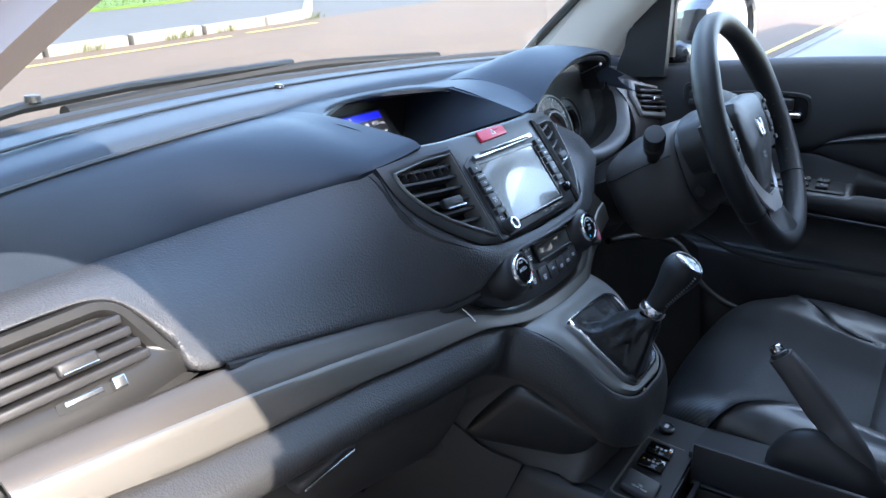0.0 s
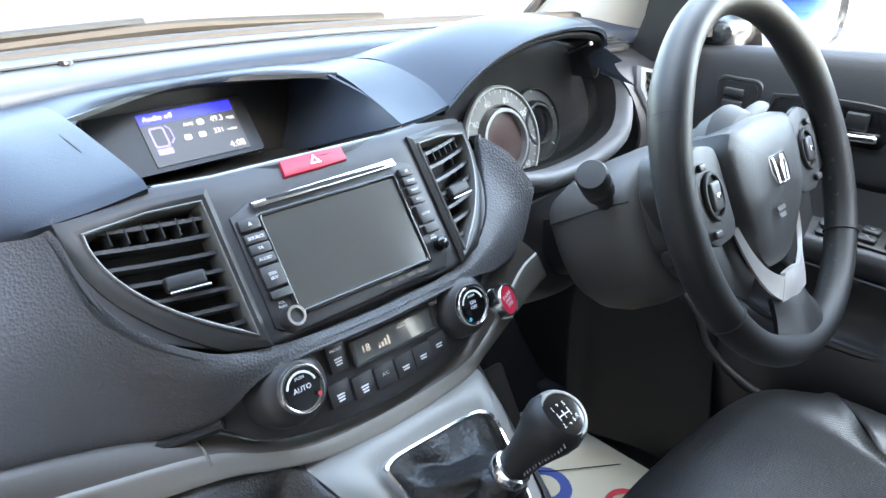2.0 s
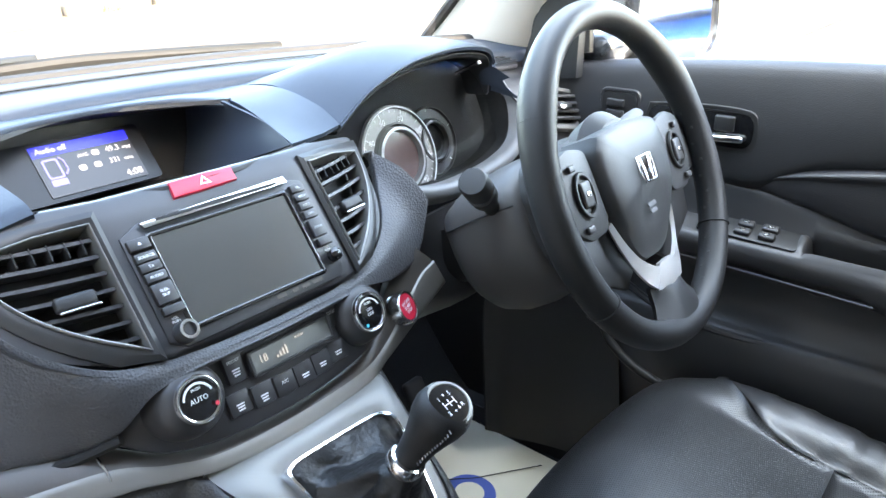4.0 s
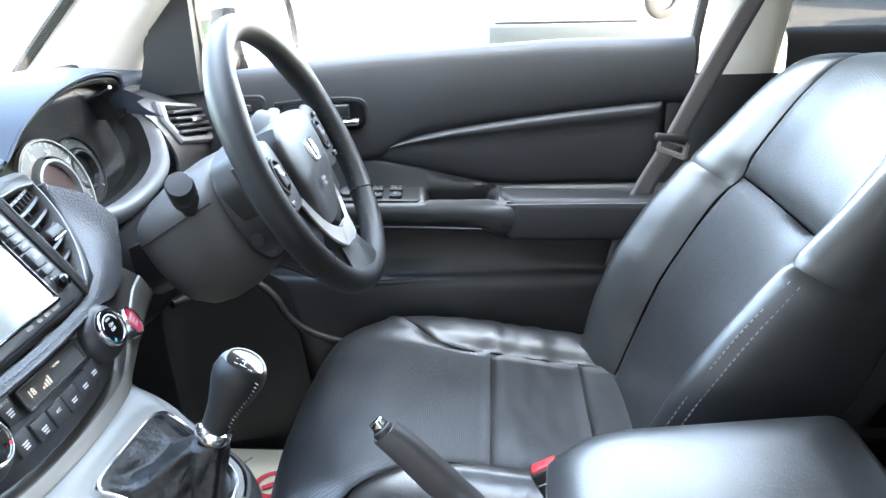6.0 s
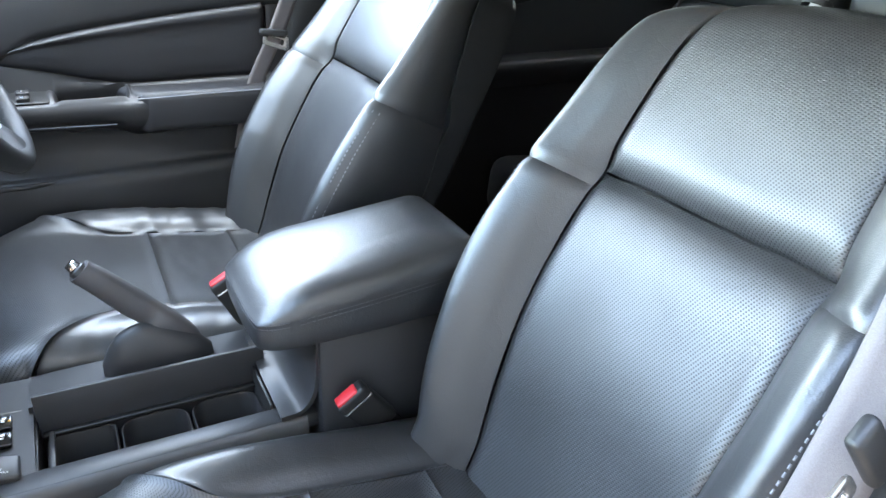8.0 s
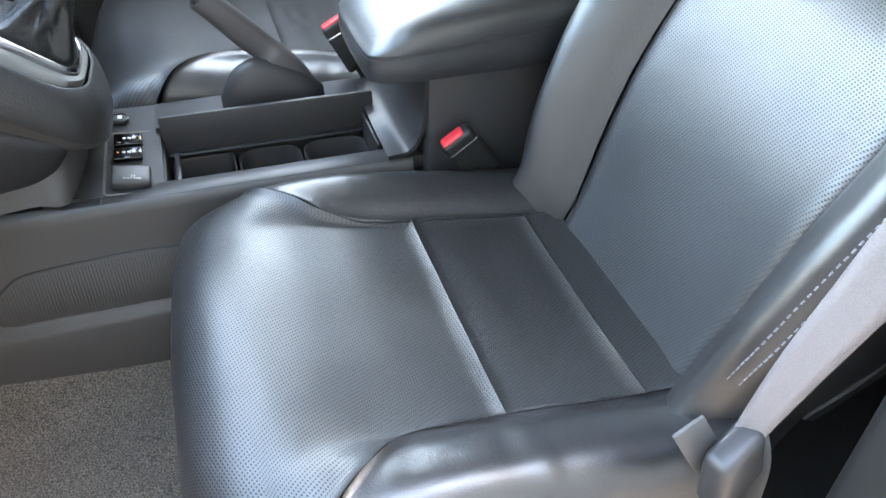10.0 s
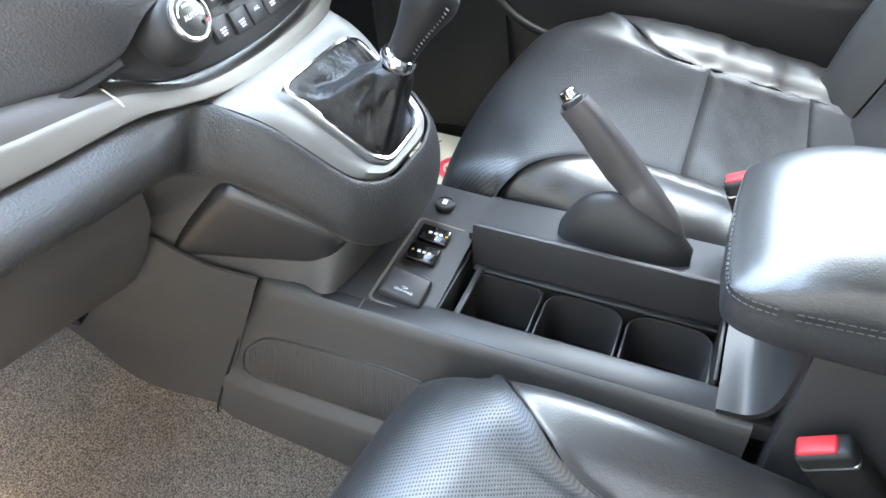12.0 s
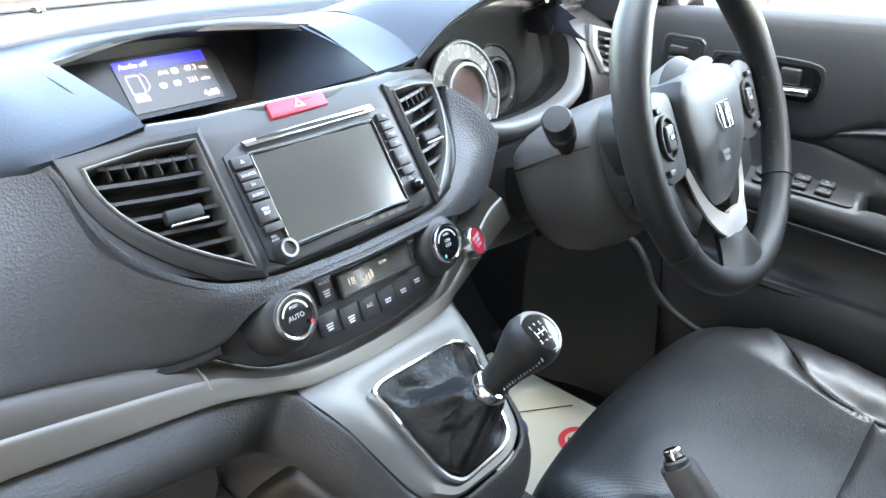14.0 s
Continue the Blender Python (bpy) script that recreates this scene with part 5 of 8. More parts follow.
o = spline(pad_outline() + pad_outline()[:1], 60)[:-1]
bm = bmesh.new()
loops = []
for k, z in ((1.0, -0.03), (1.0, 0.009), (0.97, 0.017), (0.88, 0.022), (0.6, 0.0262), (0.3, 0.0275)):
    loops.append([bm.verts.new((x * k, y * k - 0.004 * (1 - k), z - 0.010 * (y < -0.03) * ((-0.03 - y) / 0.06))) for x, y in o])
for a, b in zip(loops, loops[1:]):
    for i in range(len(o)):
        bm.faces.new((a[i], a[(i + 1) % len(o)], b[(i + 1) % len(o)], b[i]))
bm.faces.new(loops[-1])
pad = part("airbag_pad", moved(bm, HUB), AIRBAG, wheel, "grained black airbag pad")
shroud = smooth_loop([(-0.108, 0.052), (-0.06, 0.064), (0.0, 0.067), (0.06, 0.064), (0.108, 0.052), (0.122, 0.015), (0.100, -0.035), (0.0, -0.05), (-0.100, -0.035), (-0.122, 0.015)])
part("hub_shroud", moved(plate(shroud, 0.046, 0.012, 4), on_hub(0, 0, -0.026)), AIRBAG, wheel, "rounded black shroud behind the airbag pad")
LOGO = on_hub(0, 0.003, 0.0305) @ pose(0, 0, 0, -6)
badge = part("maker_badge", moved(ring_plate([(-0.019, 0.017), (0, 0.0175), (0.019, 0.017), (0.0205, 0.0), (0.015, -0.0165), (0, -0.017), (-0.015, -0.0165), (-0.0205, 0.0)], [(-0.0165, 0.0145), (0, 0.015), (0.0165, 0.0145), (0.0175, 0.0), (0.0128, -0.014), (0, -0.0145), (-0.0128, -0.014), (-0.0175, 0.0)], 0.003, 0.001), LOGO), CHROME, wheel, "chrome badge")
for s in (-1, 1):
    part("badge_bar", moved(plate([(s * 0.0135, 0.0148), (s * 0.0085, 0.0148), (s * 0.0050, 0.002), (s * 0.0040, -0.0142), (s * 0.0095, -0.0142), (s * 0.0108, 0.0)], 0.003, 0.0008), LOGO), CHROME, badge)
for k in range(2):
    part("airbag_mark", moved(plate(rounded(0.020 - 0.004 * k, 0.005, 0.001, 2), 0.0005), on_hub(0, -0.040 - 0.008 * k, 0.0215) @ pose(0, 0, 0, -9)), PLASTIC_GREY, pad)
for s in (-1, 1):
    sp = part("spoke", moved(plate([(s * 0.050, 0.040), (s * 0.105, 0.052), (s * 0.184, 0.045), (s * 0.184, -0.030), (s * 0.105, -0.038), (s * 0.052, -0.034)], 0.018, 0.006), on_hub(0, 0, 0.005)), PLASTIC_MATT, wheel)
    pod = smooth_loop([(s * 0.090, 0.050), (s * 0.128, 0.058), (s * 0.156, 0.048), (s * 0.162, 0.010), (s * 0.152, -0.034), (s * 0.130, -0.048), (s * 0.084, -0.044)])
    part("switch_pod", moved(plate(pod, 0.006, 0.003), on_hub(0, 0, 0.0105)), AIRBAG, sp)
    part("switch_ring", moved(ring_plate([(s * 0.122 + 0.019 * math.cos(a), 0.004 + 0.026 * math.sin(a)) for a in np.linspace(0, 2 * math.pi, 28, endpoint=False)], [(s * 0.122 + 0.015 * math.cos(a), 0.004 + 0.021 * math.sin(a)) for a in np.linspace(0, 2 * math.pi, 28, endpoint=False)], 0.004, 0.0015), on_hub(0, 0, 0.0155)), SATIN, sp)
    part("switch", moved(rbox(0.020, 0.030, 0.006, 0.003), on_hub(s * 0.122, 0.004, 0.0145)), PLASTIC, sp)
    part("switch_mark", moved(rbox(0.008, 0.006, 0.002, 0.0008), on_hub(s * 0.122, 0.004, 0.0180)), STEEL, sp)
    part("switch_key", moved(rbox(0.012, 0.008, 0.005, 0.002), on_hub(s * 0.136, 0.036, 0.0140)), PLASTIC, sp)
    part("switch_key", moved(rbox(0.014, 0.008, 0.005, 0.002), on_hub(s * 0.134, -0.033, 0.0140)), PLASTIC, sp)
    # silver V of the lower spoke
    rows = [[Vector((s * q[0], q[1], q[2])) for q in r] for r in (
        ((0.078, -0.040, -0.008), (0.083, -0.042, -0.012)), ((0.066, -0.070, -0.005), (0.073, -0.075, -0.010)), ((0.050, -0.094, -0.002), (0.060, -0.103, -0.008)),
        ((0.028, -0.110, 0.001), (0.046, -0.125, -0.004)), ((0.012, -0.114, 0.003), (0.034, -0.137, -0.001)))]
    sheet("lower_spoke", [[WHEEL @ p for p in r] for r in rows], SILVER_SPOKE, wheel, "matt silver lower spoke", n=16, m=5, thick=0.005)
    part("spoke_well", moved(plate([(s * 0.070, -0.034), (s * 0.160, -0.040), (s * 0.150, -0.085), (s * 0.060, -0.125), (s * 0.034, -0.108), (s * 0.050, -0.086)], 0.006, 0.002), WHEEL @ Matrix.Translation((0, 0, -0.024))), PLASTIC_MATT, wheel, "black recessed lower spoke")
sheet("spoke_bridge", [[WHEEL @ Vector(p) for p in r] for r in ([(-0.018, -0.110, 0.002), (0, -0.108, 0.004), (0.018, -0.110, 0.002)], [(-0.026, -0.124, 0.001), (0, -0.122, 0.005), (0.026, -0.124, 0.001)], [(-0.034, -0.139, -0.001), (0, -0.141, 0.003), (0.034, -0.139, -0.001)])], SILVER_SPOKE, wheel, n=8, m=8, thick=0.006)
sheet("rim_root", [[WHEEL @ Vector(p) for p in r] for r in ([(-0.040, -0.132, -0.009), (-0.020, -0.136, 0.000), (0, -0.138, 0.001), (0.020, -0.136, 0.000), (0.040, -0.132, -0.009)], [(-0.046, -0.155, -0.006), (-0.018, -0.152, 0.006), (0, -0.152, 0.008), (0.018, -0.152, 0.006), (0.042, -0.152, -0.006)], [(-0.062, -0.176, -0.002), (-0.03, -0.182, 0.012), (0, -0.184, 0.014), (0.03, -0.182, 0.012), (0.062, -0.176, -0.002)])], LEATHER_WHEEL, wheel, n=10, m=14, thick=0.008)
part("back_cover", moved(lathe([(0.075, -0.055), (0.085, -0.03), (0.07, -0.012), (0.0, -0.01)], 32), WHEEL), PLASTIC_MATT, wheel)


# ---- gear lever housing ----
console = thing("centre_console", "black plastic centre console with gear housing and tray", "console")
GUP = Vector((0, 0.735, 0.678))
GEAR = basis((0.008, -0.081, 0.905), (1, 0, 0), GUP)


def on_g(x, y, z=0.0):
    return GEAR @ Matrix.Translation((x, y, z))


def dip(y):
    """The panel falls away towards the dash."""
    return -0.022 * max(0.0, min(1.2, (y - 0.03) / 0.06)) ** 1.6


def dipped(bm):
    for v in bm.verts:
        v.co.z += dip(v.co.y)
    return bm


PANEL = [(-0.126, 0.097), (-0.07, 0.093), (0.06, 0.092), (0.112, 0.098), (0.092, 0.035), (0.078, -0.066), (0.045, -0.085), (-0.045, -0.082), (-0.082, -0.056), (-0.110, 0.037)]
BOOT_O = [(-0.071, 0.053), (-0.055, 0.059), (0.055, 0.055), (0.070, 0.044), (0.066, 0.0), (0.054, -0.060), (0.036, -0.070), (-0.034, -0.071), (-0.050, -0.055), (-0.062, 0.0)]
PANEL, BOOT_O = smooth_loop(PANEL), smooth_loop(BOOT_O)
part("silver_panel", moved(dipped(ring_plate(PANEL, BOOT_O, 0.02, 0.005)), on_g(0, 0, 0)), SILVER, console, "satin silver gear surround")
bi = [(x * 0.94, (y + 0.002) * 0.94 - 0.002) for x, y in BOOT_O]
part("boot_frame", moved(dipped(ring_plate([(x * 1.02, y * 1.02) for x, y in BOOT_O], bi, 0.012, 0.003)), on_g(0, 0, 0.0075)), CHROME, console, "chrome frame of the gear boot")
# leather boot, pleated
boot_rows = []
TOPB = Vector((0.004, -0.136, 0.955))
for k in range(15):
    s = k / 14
    ring = []
    for j in range(80):
        i = j / 80 * len(bi)
        p, q = bi[int(i) % len(bi)], bi[(int(i) + 1) % len(bi)]
        u = i - int(i)
        base = GEAR @ Vector((p[0] + (q[0] - p[0]) * u, p[1] + (q[1] - p[1]) * u, 0.0))
        ang = math.atan2(p[1] + (q[1] - p[1]) * u, p[0] + (q[0] - p[0]) * u)
        top = TOPB + Vector((0.016 * math.cos(ang), 0.016 * math.sin(ang), 0.0))
        sag = 0.030 * math.sin(math.pi * min(1, s * 1.1)) * (1 - s)
        fold = (0.011 * math.sin(ang * 3 + 4.4 * s) + 0.006 * math.sin(ang * 7 - 3.0 * s) + 0.003 * math.sin(ang * 12 + 6 * s)) * math.sin(math.pi * min(1, s * 1.2)) ** 0.8
        v = base.lerp(top, s ** 0.8)
        v += Vector((0, 0.2, -1)) * sag + (v - TOPB).normalized() * fold
        ring.append(v)
    boot_rows.append(ring)
bm, vs = grid_mesh(boot_rows, True)
lever = thing("gear_lever", "gear lever with stitched black leather knob and pleated boot", "gear lever")
part("boot", bm, BOOT_LEATHER, lever, "pleated black leather boot")
AX = (Vector((0.022, -0.172, 1.032)) - Vector((0.003, -0.137, 0.962))).normalized()
SH = Matrix.Translation((0.003, -0.137, 0.962)) @ AX.to_track_quat("Z", "Y").to_matrix().to_4x4()
part("collar", moved(lathe([(0.0165, -0.008), (0.0185, -0.004), (0.0190, 0.002), (0.0175, 0.006), (0.015, 0.007)], 32), SH), CHROME, lever, "chrome collar")
kn = part("knob", moved(lathe([(0.0145, 0.004), (0.0155, 0.015), (0.0175, 0.030), (0.0215, 0.045), (0.0255, 0.058), (0.0270, 0.068), (0.0250, 0.077), (0.0215, 0.081)], 36), SH), LEATHER_WHEEL, lever)
# the knob's face leans back towards the seats
FACE_N = Vector((-0.08, -0.52, 0.85)).normalized()
FACE_R = Vector((1.0, -0.05, 0.064))
KF = basis(SH @ Vector((0.001, -0.001, 0.073)), FACE_R, FACE_N.cross(FACE_R))
part("knob_ring", moved(lathe([(0.0262, -0.010), (0.0262, -0.003), (0.0248, 0.004), (0.0222, 0.0085), (0.0196, 0.0090), (0.0188, 0.0078)], 40), KF), SILVER, kn, "satin silver ring")
cap = part("knob_cap", moved(lathe([(0.0192, 0.0080), (0.010, 0.0093), (0, 0.0098)], 32), KF), GLOSS, kn, "black cap with gear pattern")
for x in (-0.0062, 0, 0.0062):
    part("pattern_bar", moved(rbox(0.0010, 0.0075, 0.0005, 0.0002, 1), KF @ Matrix.Translation((x, 0.0, 0.0098))), WHITE_INK, cap)
part("pattern_bar", moved(rbox(0.0135, 0.0010, 0.0005, 0.0002, 1), KF @ Matrix.Translation((0, 0.0, 0.0099))), WHITE_INK, cap)
for n, x, y in (("1", -0.0066, 0.0076), ("3", 0, 0.0080), ("5", 0.0066, 0.0076), ("2", -0.0066, -0.0078), ("4", 0, -0.0082), ("6", 0.0056, -0.0078), ("R", 0.0104, -0.0070)):
    words(n, 0.0058, WHITE_INK, KF @ Matrix.Translation((x, y, 0.0092)), cap)
for k in range(14):
    z = 0.018 + 0.0042 * k
    r = 0.0160 + 0.0115 * max(0, (z - 0.02) / 0.05) ** 1.2
    part("stitch", moved(rbox(0.006, 0.0014, 0.0014, 0.0004, 1), SH @ pose(-min(r, 0.0268) * 0.92, -min(r, 0.0268) * 0.40, z, 0, 0, 24 + 12 * (k % 2))), STITCH, kn)

# housing under the silver panel: passenger side, rear and driver side
EDGE = [(-0.130, 0.097), (-0.121, 0.065), (-0.110, 0.030), (-0.098, -0.012), (-0.082, -0.056), (-0.045, -0.082), (0.0, -0.086), (0.045, -0.085), (0.078, -0.066), (0.086, 0.0), (0.112, 0.098)]
DIRS = [(-1, 0.0), (-1, -0.1), (-1, -0.2), (-0.95, -0.3), (-0.8, -0.6), (-0.4, -0.9), (0.1, -1), (0.5, -0.85), (0.9, -0.4), (1, -0.1), (1, -0.1)]
REACH = [0.6, 0.5, 0.5, 0.55, 0.5, 0.35, 0.35, 0.4, 0.5, 0.5, 0.5]
rows = []
for (x, y), (dx, dy), k in zip(EDGE, DIRS, REACH):
    p = GEAR @ Vector((x, y, dip(y) - 0.004))
    o = Vector((dx, dy, 0)) * k
    rows.append([p, p + o * 0.010 + Vector((0, 0, -0.002)), p + o * 0.024 + Vector((0, 0, -0.014)), p + o * 0.035 + Vector((0, 0, -0.036)), p + o * 0.036 + Vector((0, 0, -0.058)), p + o * 0.030 + Vector((0, 0, -0.072))])
roll_foot = [tuple(r[-1] + Vector((0, 0, 0.004))) for r in rows]
for q, (x, y, z) in enumerate(SL[:7]):
    o = Vector((-0.35, -0.9, 0)) if q == 6 else Vector((-0.12, -1, 0)) if q == 5 else Vector((0, -1, 0))
    p = Vector((x, y, z)) + Vector((0, 0.008, -0.003))
    w = 0.8 if q == 6 else 1.0
    rows.insert(q, [p, p + o * 0.018 * w + Vector((0, 0, -0.010)), p + o * 0.036 * w + Vector((0, 0, -0.026)), p + o * 0.038 * w + Vector((0, 0, -0.046)), p + o * 0.018 * w + Vector((0, 0, -0.064)), p - o * 0.010 + Vector((0, 0, -0.074))])
sheet("knee_bolster", rows, KNEE_SOFT, console, "padded black knee bolster running into the housing edge", n=110, m=24, thick=0.004)
# passenger side skin behind the knee pad
side = [[(-0.186, 0.066, 0.905)] + [tuple(Vector(q) + Vector((0.005, 0.002, 0.005))) for q in roll_foot[:7]],
        [(-0.180, 0.072, 0.880)] + [tuple(Vector(q) + Vector((0.014, 0.005, -0.016))) for q in roll_foot[:7]],
        [(-0.174, 0.082, 0.82), (-0.142, 0.10, 0.81), (-0.119, 0.04, 0.805), (-0.096, -0.015, 0.80), (-0.074, -0.066, 0.79), (-0.050, -0.100, 0.785), (0.0, -0.120, 0.775)],
        [(-0.160, 0.15, 0.705), (-0.148, 0.12, 0.71), (-0.128, 0.07, 0.715), (-0.106, 0.01, 0.72), (-0.098, -0.05, 0.722), (-0.095, -0.088, 0.718), (0.0, -0.104, 0.72)]]
across = [[Vector(q) for q in spline(r, 30)] for r in side]
fill = [[a.lerp(b, k / 6) for a, b in zip(r, q)] for r, q in zip(across, across[1:]) for k in range(6)] + across[-1:]
for _ in range(3):
    fill = fill[:1] + [[(a + b * 2 + c) / 4 for a, b, c in zip(*t)] for t in zip(fill, fill[1:], fill[2:])] + fill[-1:]
bm, _ = grid_mesh(fill)
bmesh.ops.recalc_face_normals(bm, faces=bm.faces)
bmesh.ops.solidify(bm, geom=bm.faces[:], thickness=0.004)
part("housing_side", bm, PLASTIC_WARM, console)
KP = basis((-0.101, -0.022, 0.790), (0.334, -0.926, 0.174), (-0.25, 0.0915, 0.966))
o = soft_corners([(-0.016, 0.084), (0.096, -0.012), (0.052, -0.055), (-0.130, -0.017)], [0.024, 0.022, 0.028, 0.024], 8)
bm = bmesh.new()
loops = [[bm.verts.new((x * k - 0.010 * (1 - k), y * k + 0.004 * (1 - k), z)) for x, y in o] for k, z in ((1.03, -0.055), (1.02, -0.010), (0.99, -0.003), (0.94, 0.0025), (0.86, 0.0055), (0.72, 0.0072), (0.45, 0.008))]
for a, b in zip(loops, loops[1:]):
    for i in range(len(o)):
        bm.faces.new((a[i], a[(i + 1) % len(o)], b[(i + 1) % len(o)], b[i]))
bm.faces.new(loops[-1])
part("knee_pad", moved(bm, KP @ pose(0, 0, 0.006, 0, -4)), LEATHER, console, "padded black knee rest")
# driver side skin
sheet("housing_side_driver", [[(0.150, 0.075, 0.905), (0.135, 0.0, 0.88), (0.105, -0.08, 0.84), (0.06, -0.118, 0.80), (0.0, -0.122, 0.775)], [(0.15, 0.12, 0.75), (0.135, 0.02, 0.75), (0.115, -0.06, 0.75), (0.08, -0.105, 0.745), (0.0, -0.108, 0.74)], [(0.14, 0.16, 0.45), (0.13, 0.05, 0.45), (0.125, -0.05, 0.45), (0.12, -0.12, 0.45), (0.1, -0.14, 0.45)]], PLASTIC, console, n=20, m=20, thick=0.004)
# tunnel side panel in front of the console, passenger foot well
sheet("tunnel_panel", [[(-0.155, 0.115, 0.80), (-0.13, 0.05, 0.745), (-0.112, -0.004, 0.725)], [(-0.150, 0.20, 0.66), (-0.135, 0.10, 0.64), (-0.118, 0.035, 0.62)], [(-0.125, 0.33, 0.57), (-0.135, 0.18, 0.54), (-0.128, 0.075, 0.50)], [(-0.12, 0.36, 0.45), (-0.14, 0.22, 0.43), (-0.135, 0.105, 0.43)]], PLASTIC_WARM, console, n=18, m=12, thick=0.004)
# long side of the console with its ribbed pocket
SIDE = [(-0.096, 0.7140), (-0.104, 0.7125), (-0.1095, 0.7075), (-0.1118, 0.698), (-0.112, 0.678), (-0.116, 0.650), (-0.1245, 0.600), (-0.131, 0.564), (-0.136, 0.556), (-0.143, 0.551), (-0.1455, 0.545), (-0.144, 0.50), (-0.142, 0.43)]


def seam_y(z):
    return float(np.interp(-z, [-0.724, -0.64, -0.52, -0.43], [-0.004, 0.030, 0.075, 0.102]))


rows = []
for x, z in SIDE:
    y0 = seam_y(z)
    r = []
    for k in range(25):
        u = k / 24
        edge = 0.006 * max(0, 1 - u / 0.04) ** 2
        r.append((x + edge, y0 + (-0.54 - y0) * u, z))
    rows.append(r)
bm, _ = grid_mesh(rows)
bmesh.ops.recalc_face_normals(bm, faces=bm.faces)
part("console_side", bm, PLASTIC_WARM, console)
PKT = smooth_loop([(-0.225, 0.004), (-0.222, 0.045), (-0.185, 0.078), (-0.04, 0.086), (0.03, 0.080), (0.060, 0.03), (0.062, 0.004)])
PK = basis((-0.1318, -0.19, 0.557), (0, -1, 0), (0.17, 0, 1))
pk = part("side_pocket", moved(plate(PKT, 0.004, 0.002), PK @ Matrix.Translation((0, 0, 0.0012))), PLASTIC_WARM, console, "ribbed side pocket")
part("pocket_edge", moved(ring_plate([(x * 1.03 + 0.003, y * 1.06 - 0.002) for x, y in PKT], PKT, 0.004, 0.001), PK @ Matrix.Translation((0, 0, 0.0018))), PLASTIC, pk)
for k in range(64):
    x = -0.214 + 0.0042 * k
    ys = sorted(y for _, y in ((0, a[1] + (b[1] - a[1]) * (x - a[0]) / (b[0] - a[0])) for a, b in zip(PKT, PKT[1:] + PKT[:1]) if (a[0] - x) * (b[0] - x) < 0))
    if len(ys) > 1:
        part("rib", moved(rbox(0.0016, ys[-1] - ys[0] - 0.008, 0.0014, 0.0004, 1), PK @ Matrix.Translation((x, (ys[0] + ys[-1]) / 2, 0.0014))), PLASTIC_WARM, pk)
part("front_seam", sweep(spline([(-0.100, seam_y(0.716), 0.716), (-0.1125, seam_y(0.68), 0.68), (-0.118, seam_y(0.64), 0.64), (-0.132, seam_y(0.56), 0.56), (-0.143, seam_y(0.50), 0.50), (-0.141, seam_y(0.44), 0.44)], 20), 0.0016, 6), RUBBER, console)
# top deck: rails round the tray
TX0, TX1, TY0, TY1 = -0.070, 0.036, -0.208, -0.498
box_part("left_rail", (-0.105, -0.56, 0.690), (TX0, -0.075, 0.7145), PLASTIC, console, 0.005)
part("rail_joint", sweep([(-0.075, -0.127, 0.7150), (-0.096, -0.126, 0.7150), (-0.1050, -0.1255, 0.7130)], 0.0010, 6), PLASTIC_GREY, console)
deck = sheet("switch_deck", [[(-0.092, -0.06, 0.728), (-0.092, -0.12, 0.716), (-0.092, -0.205, 0.7125)], [(0.04, -0.06, 0.735), (0.042, -0.12, 0.726), (0.040, -0.205, 0.722)], [(0.125, -0.06, 0.738), (0.125, -0.12, 0.730), (0.125, -0.205, 0.727)]], PLASTIC, console, n=10, m=10, thick=0.02)
SW = basis((-0.017, -0.163, 0.7200), (1, -0.02, 0.075), (0, 1, 0.07))
part("switch_plate", moved(ring_plate(rounded(0.146, 0.068, 0.008), rounded(0.139, 0.061, 0.006), 0.005, 0.001), SW), LIP, console)
for x in (0.044, 0.010):
    k = part("seat_heater_switch", moved(rbox(0.024, 0.038, 0.009, 0.003), SW @ pose(x, 0.002, 0.004, 0, -6)), GLOSS, console, "black seat heater switch")
    for j in range(3):
        part("mark", moved(rbox(0.0036, 0.0042, 0.0006, 0.0002, 1), SW @ pose(x, -0.006 + 0.0065 * j, 0.0084, 0, -6)), WHITE_INK, k)
    part("amber_mark", moved(rbox(0.003, 0.003, 0.0006, 0.0002, 1), SW @ pose(x, -0.0135 if x > 0.02 else 0.0145, 0.0084, 0, -6)), material("amber_print", (0.9, 0.35, 0.02), 0.5), k)
po = part("outlet_cover", moved(rbox(0.038, 0.050, 0.014, 0.004), SW @ pose(-0.046, -0.002, 0.006, 8, -4)), PLASTIC, console, "hinged power outlet cover")
words("POWER\nOUTLET", 0.0085, WHITE_INK, SW @ pose(-0.040, 0.003, 0.0138, 8, -4) @ pose(0, 0, 0, 0, 0, -90), po)
words("12V\n120W MAX", 0.0046, WHITE_INK, SW @ pose(-0.055, -0.004, 0.0130, 8, -4) @ pose(0, 0, 0, 0, 0, -90), po)
part("heater_button", moved(lathe([(0.0125, 0), (0.012, 0.004), (0.010, 0.005), (0.0095, 0.0035), (0, 0.004)], 24), basis((0.086, -0.152, 0.7300), (1, 0, 0.05), (0, 1, 0.06))), PLASTIC, console)
part("button_mark", moved(rbox(0.009, 0.006, 0.0006, 0.0002, 1), basis((0.086, -0.152, 0.7345), (1, 0, 0.05), (0, 1, 0.06))), WHITE_INK, console)
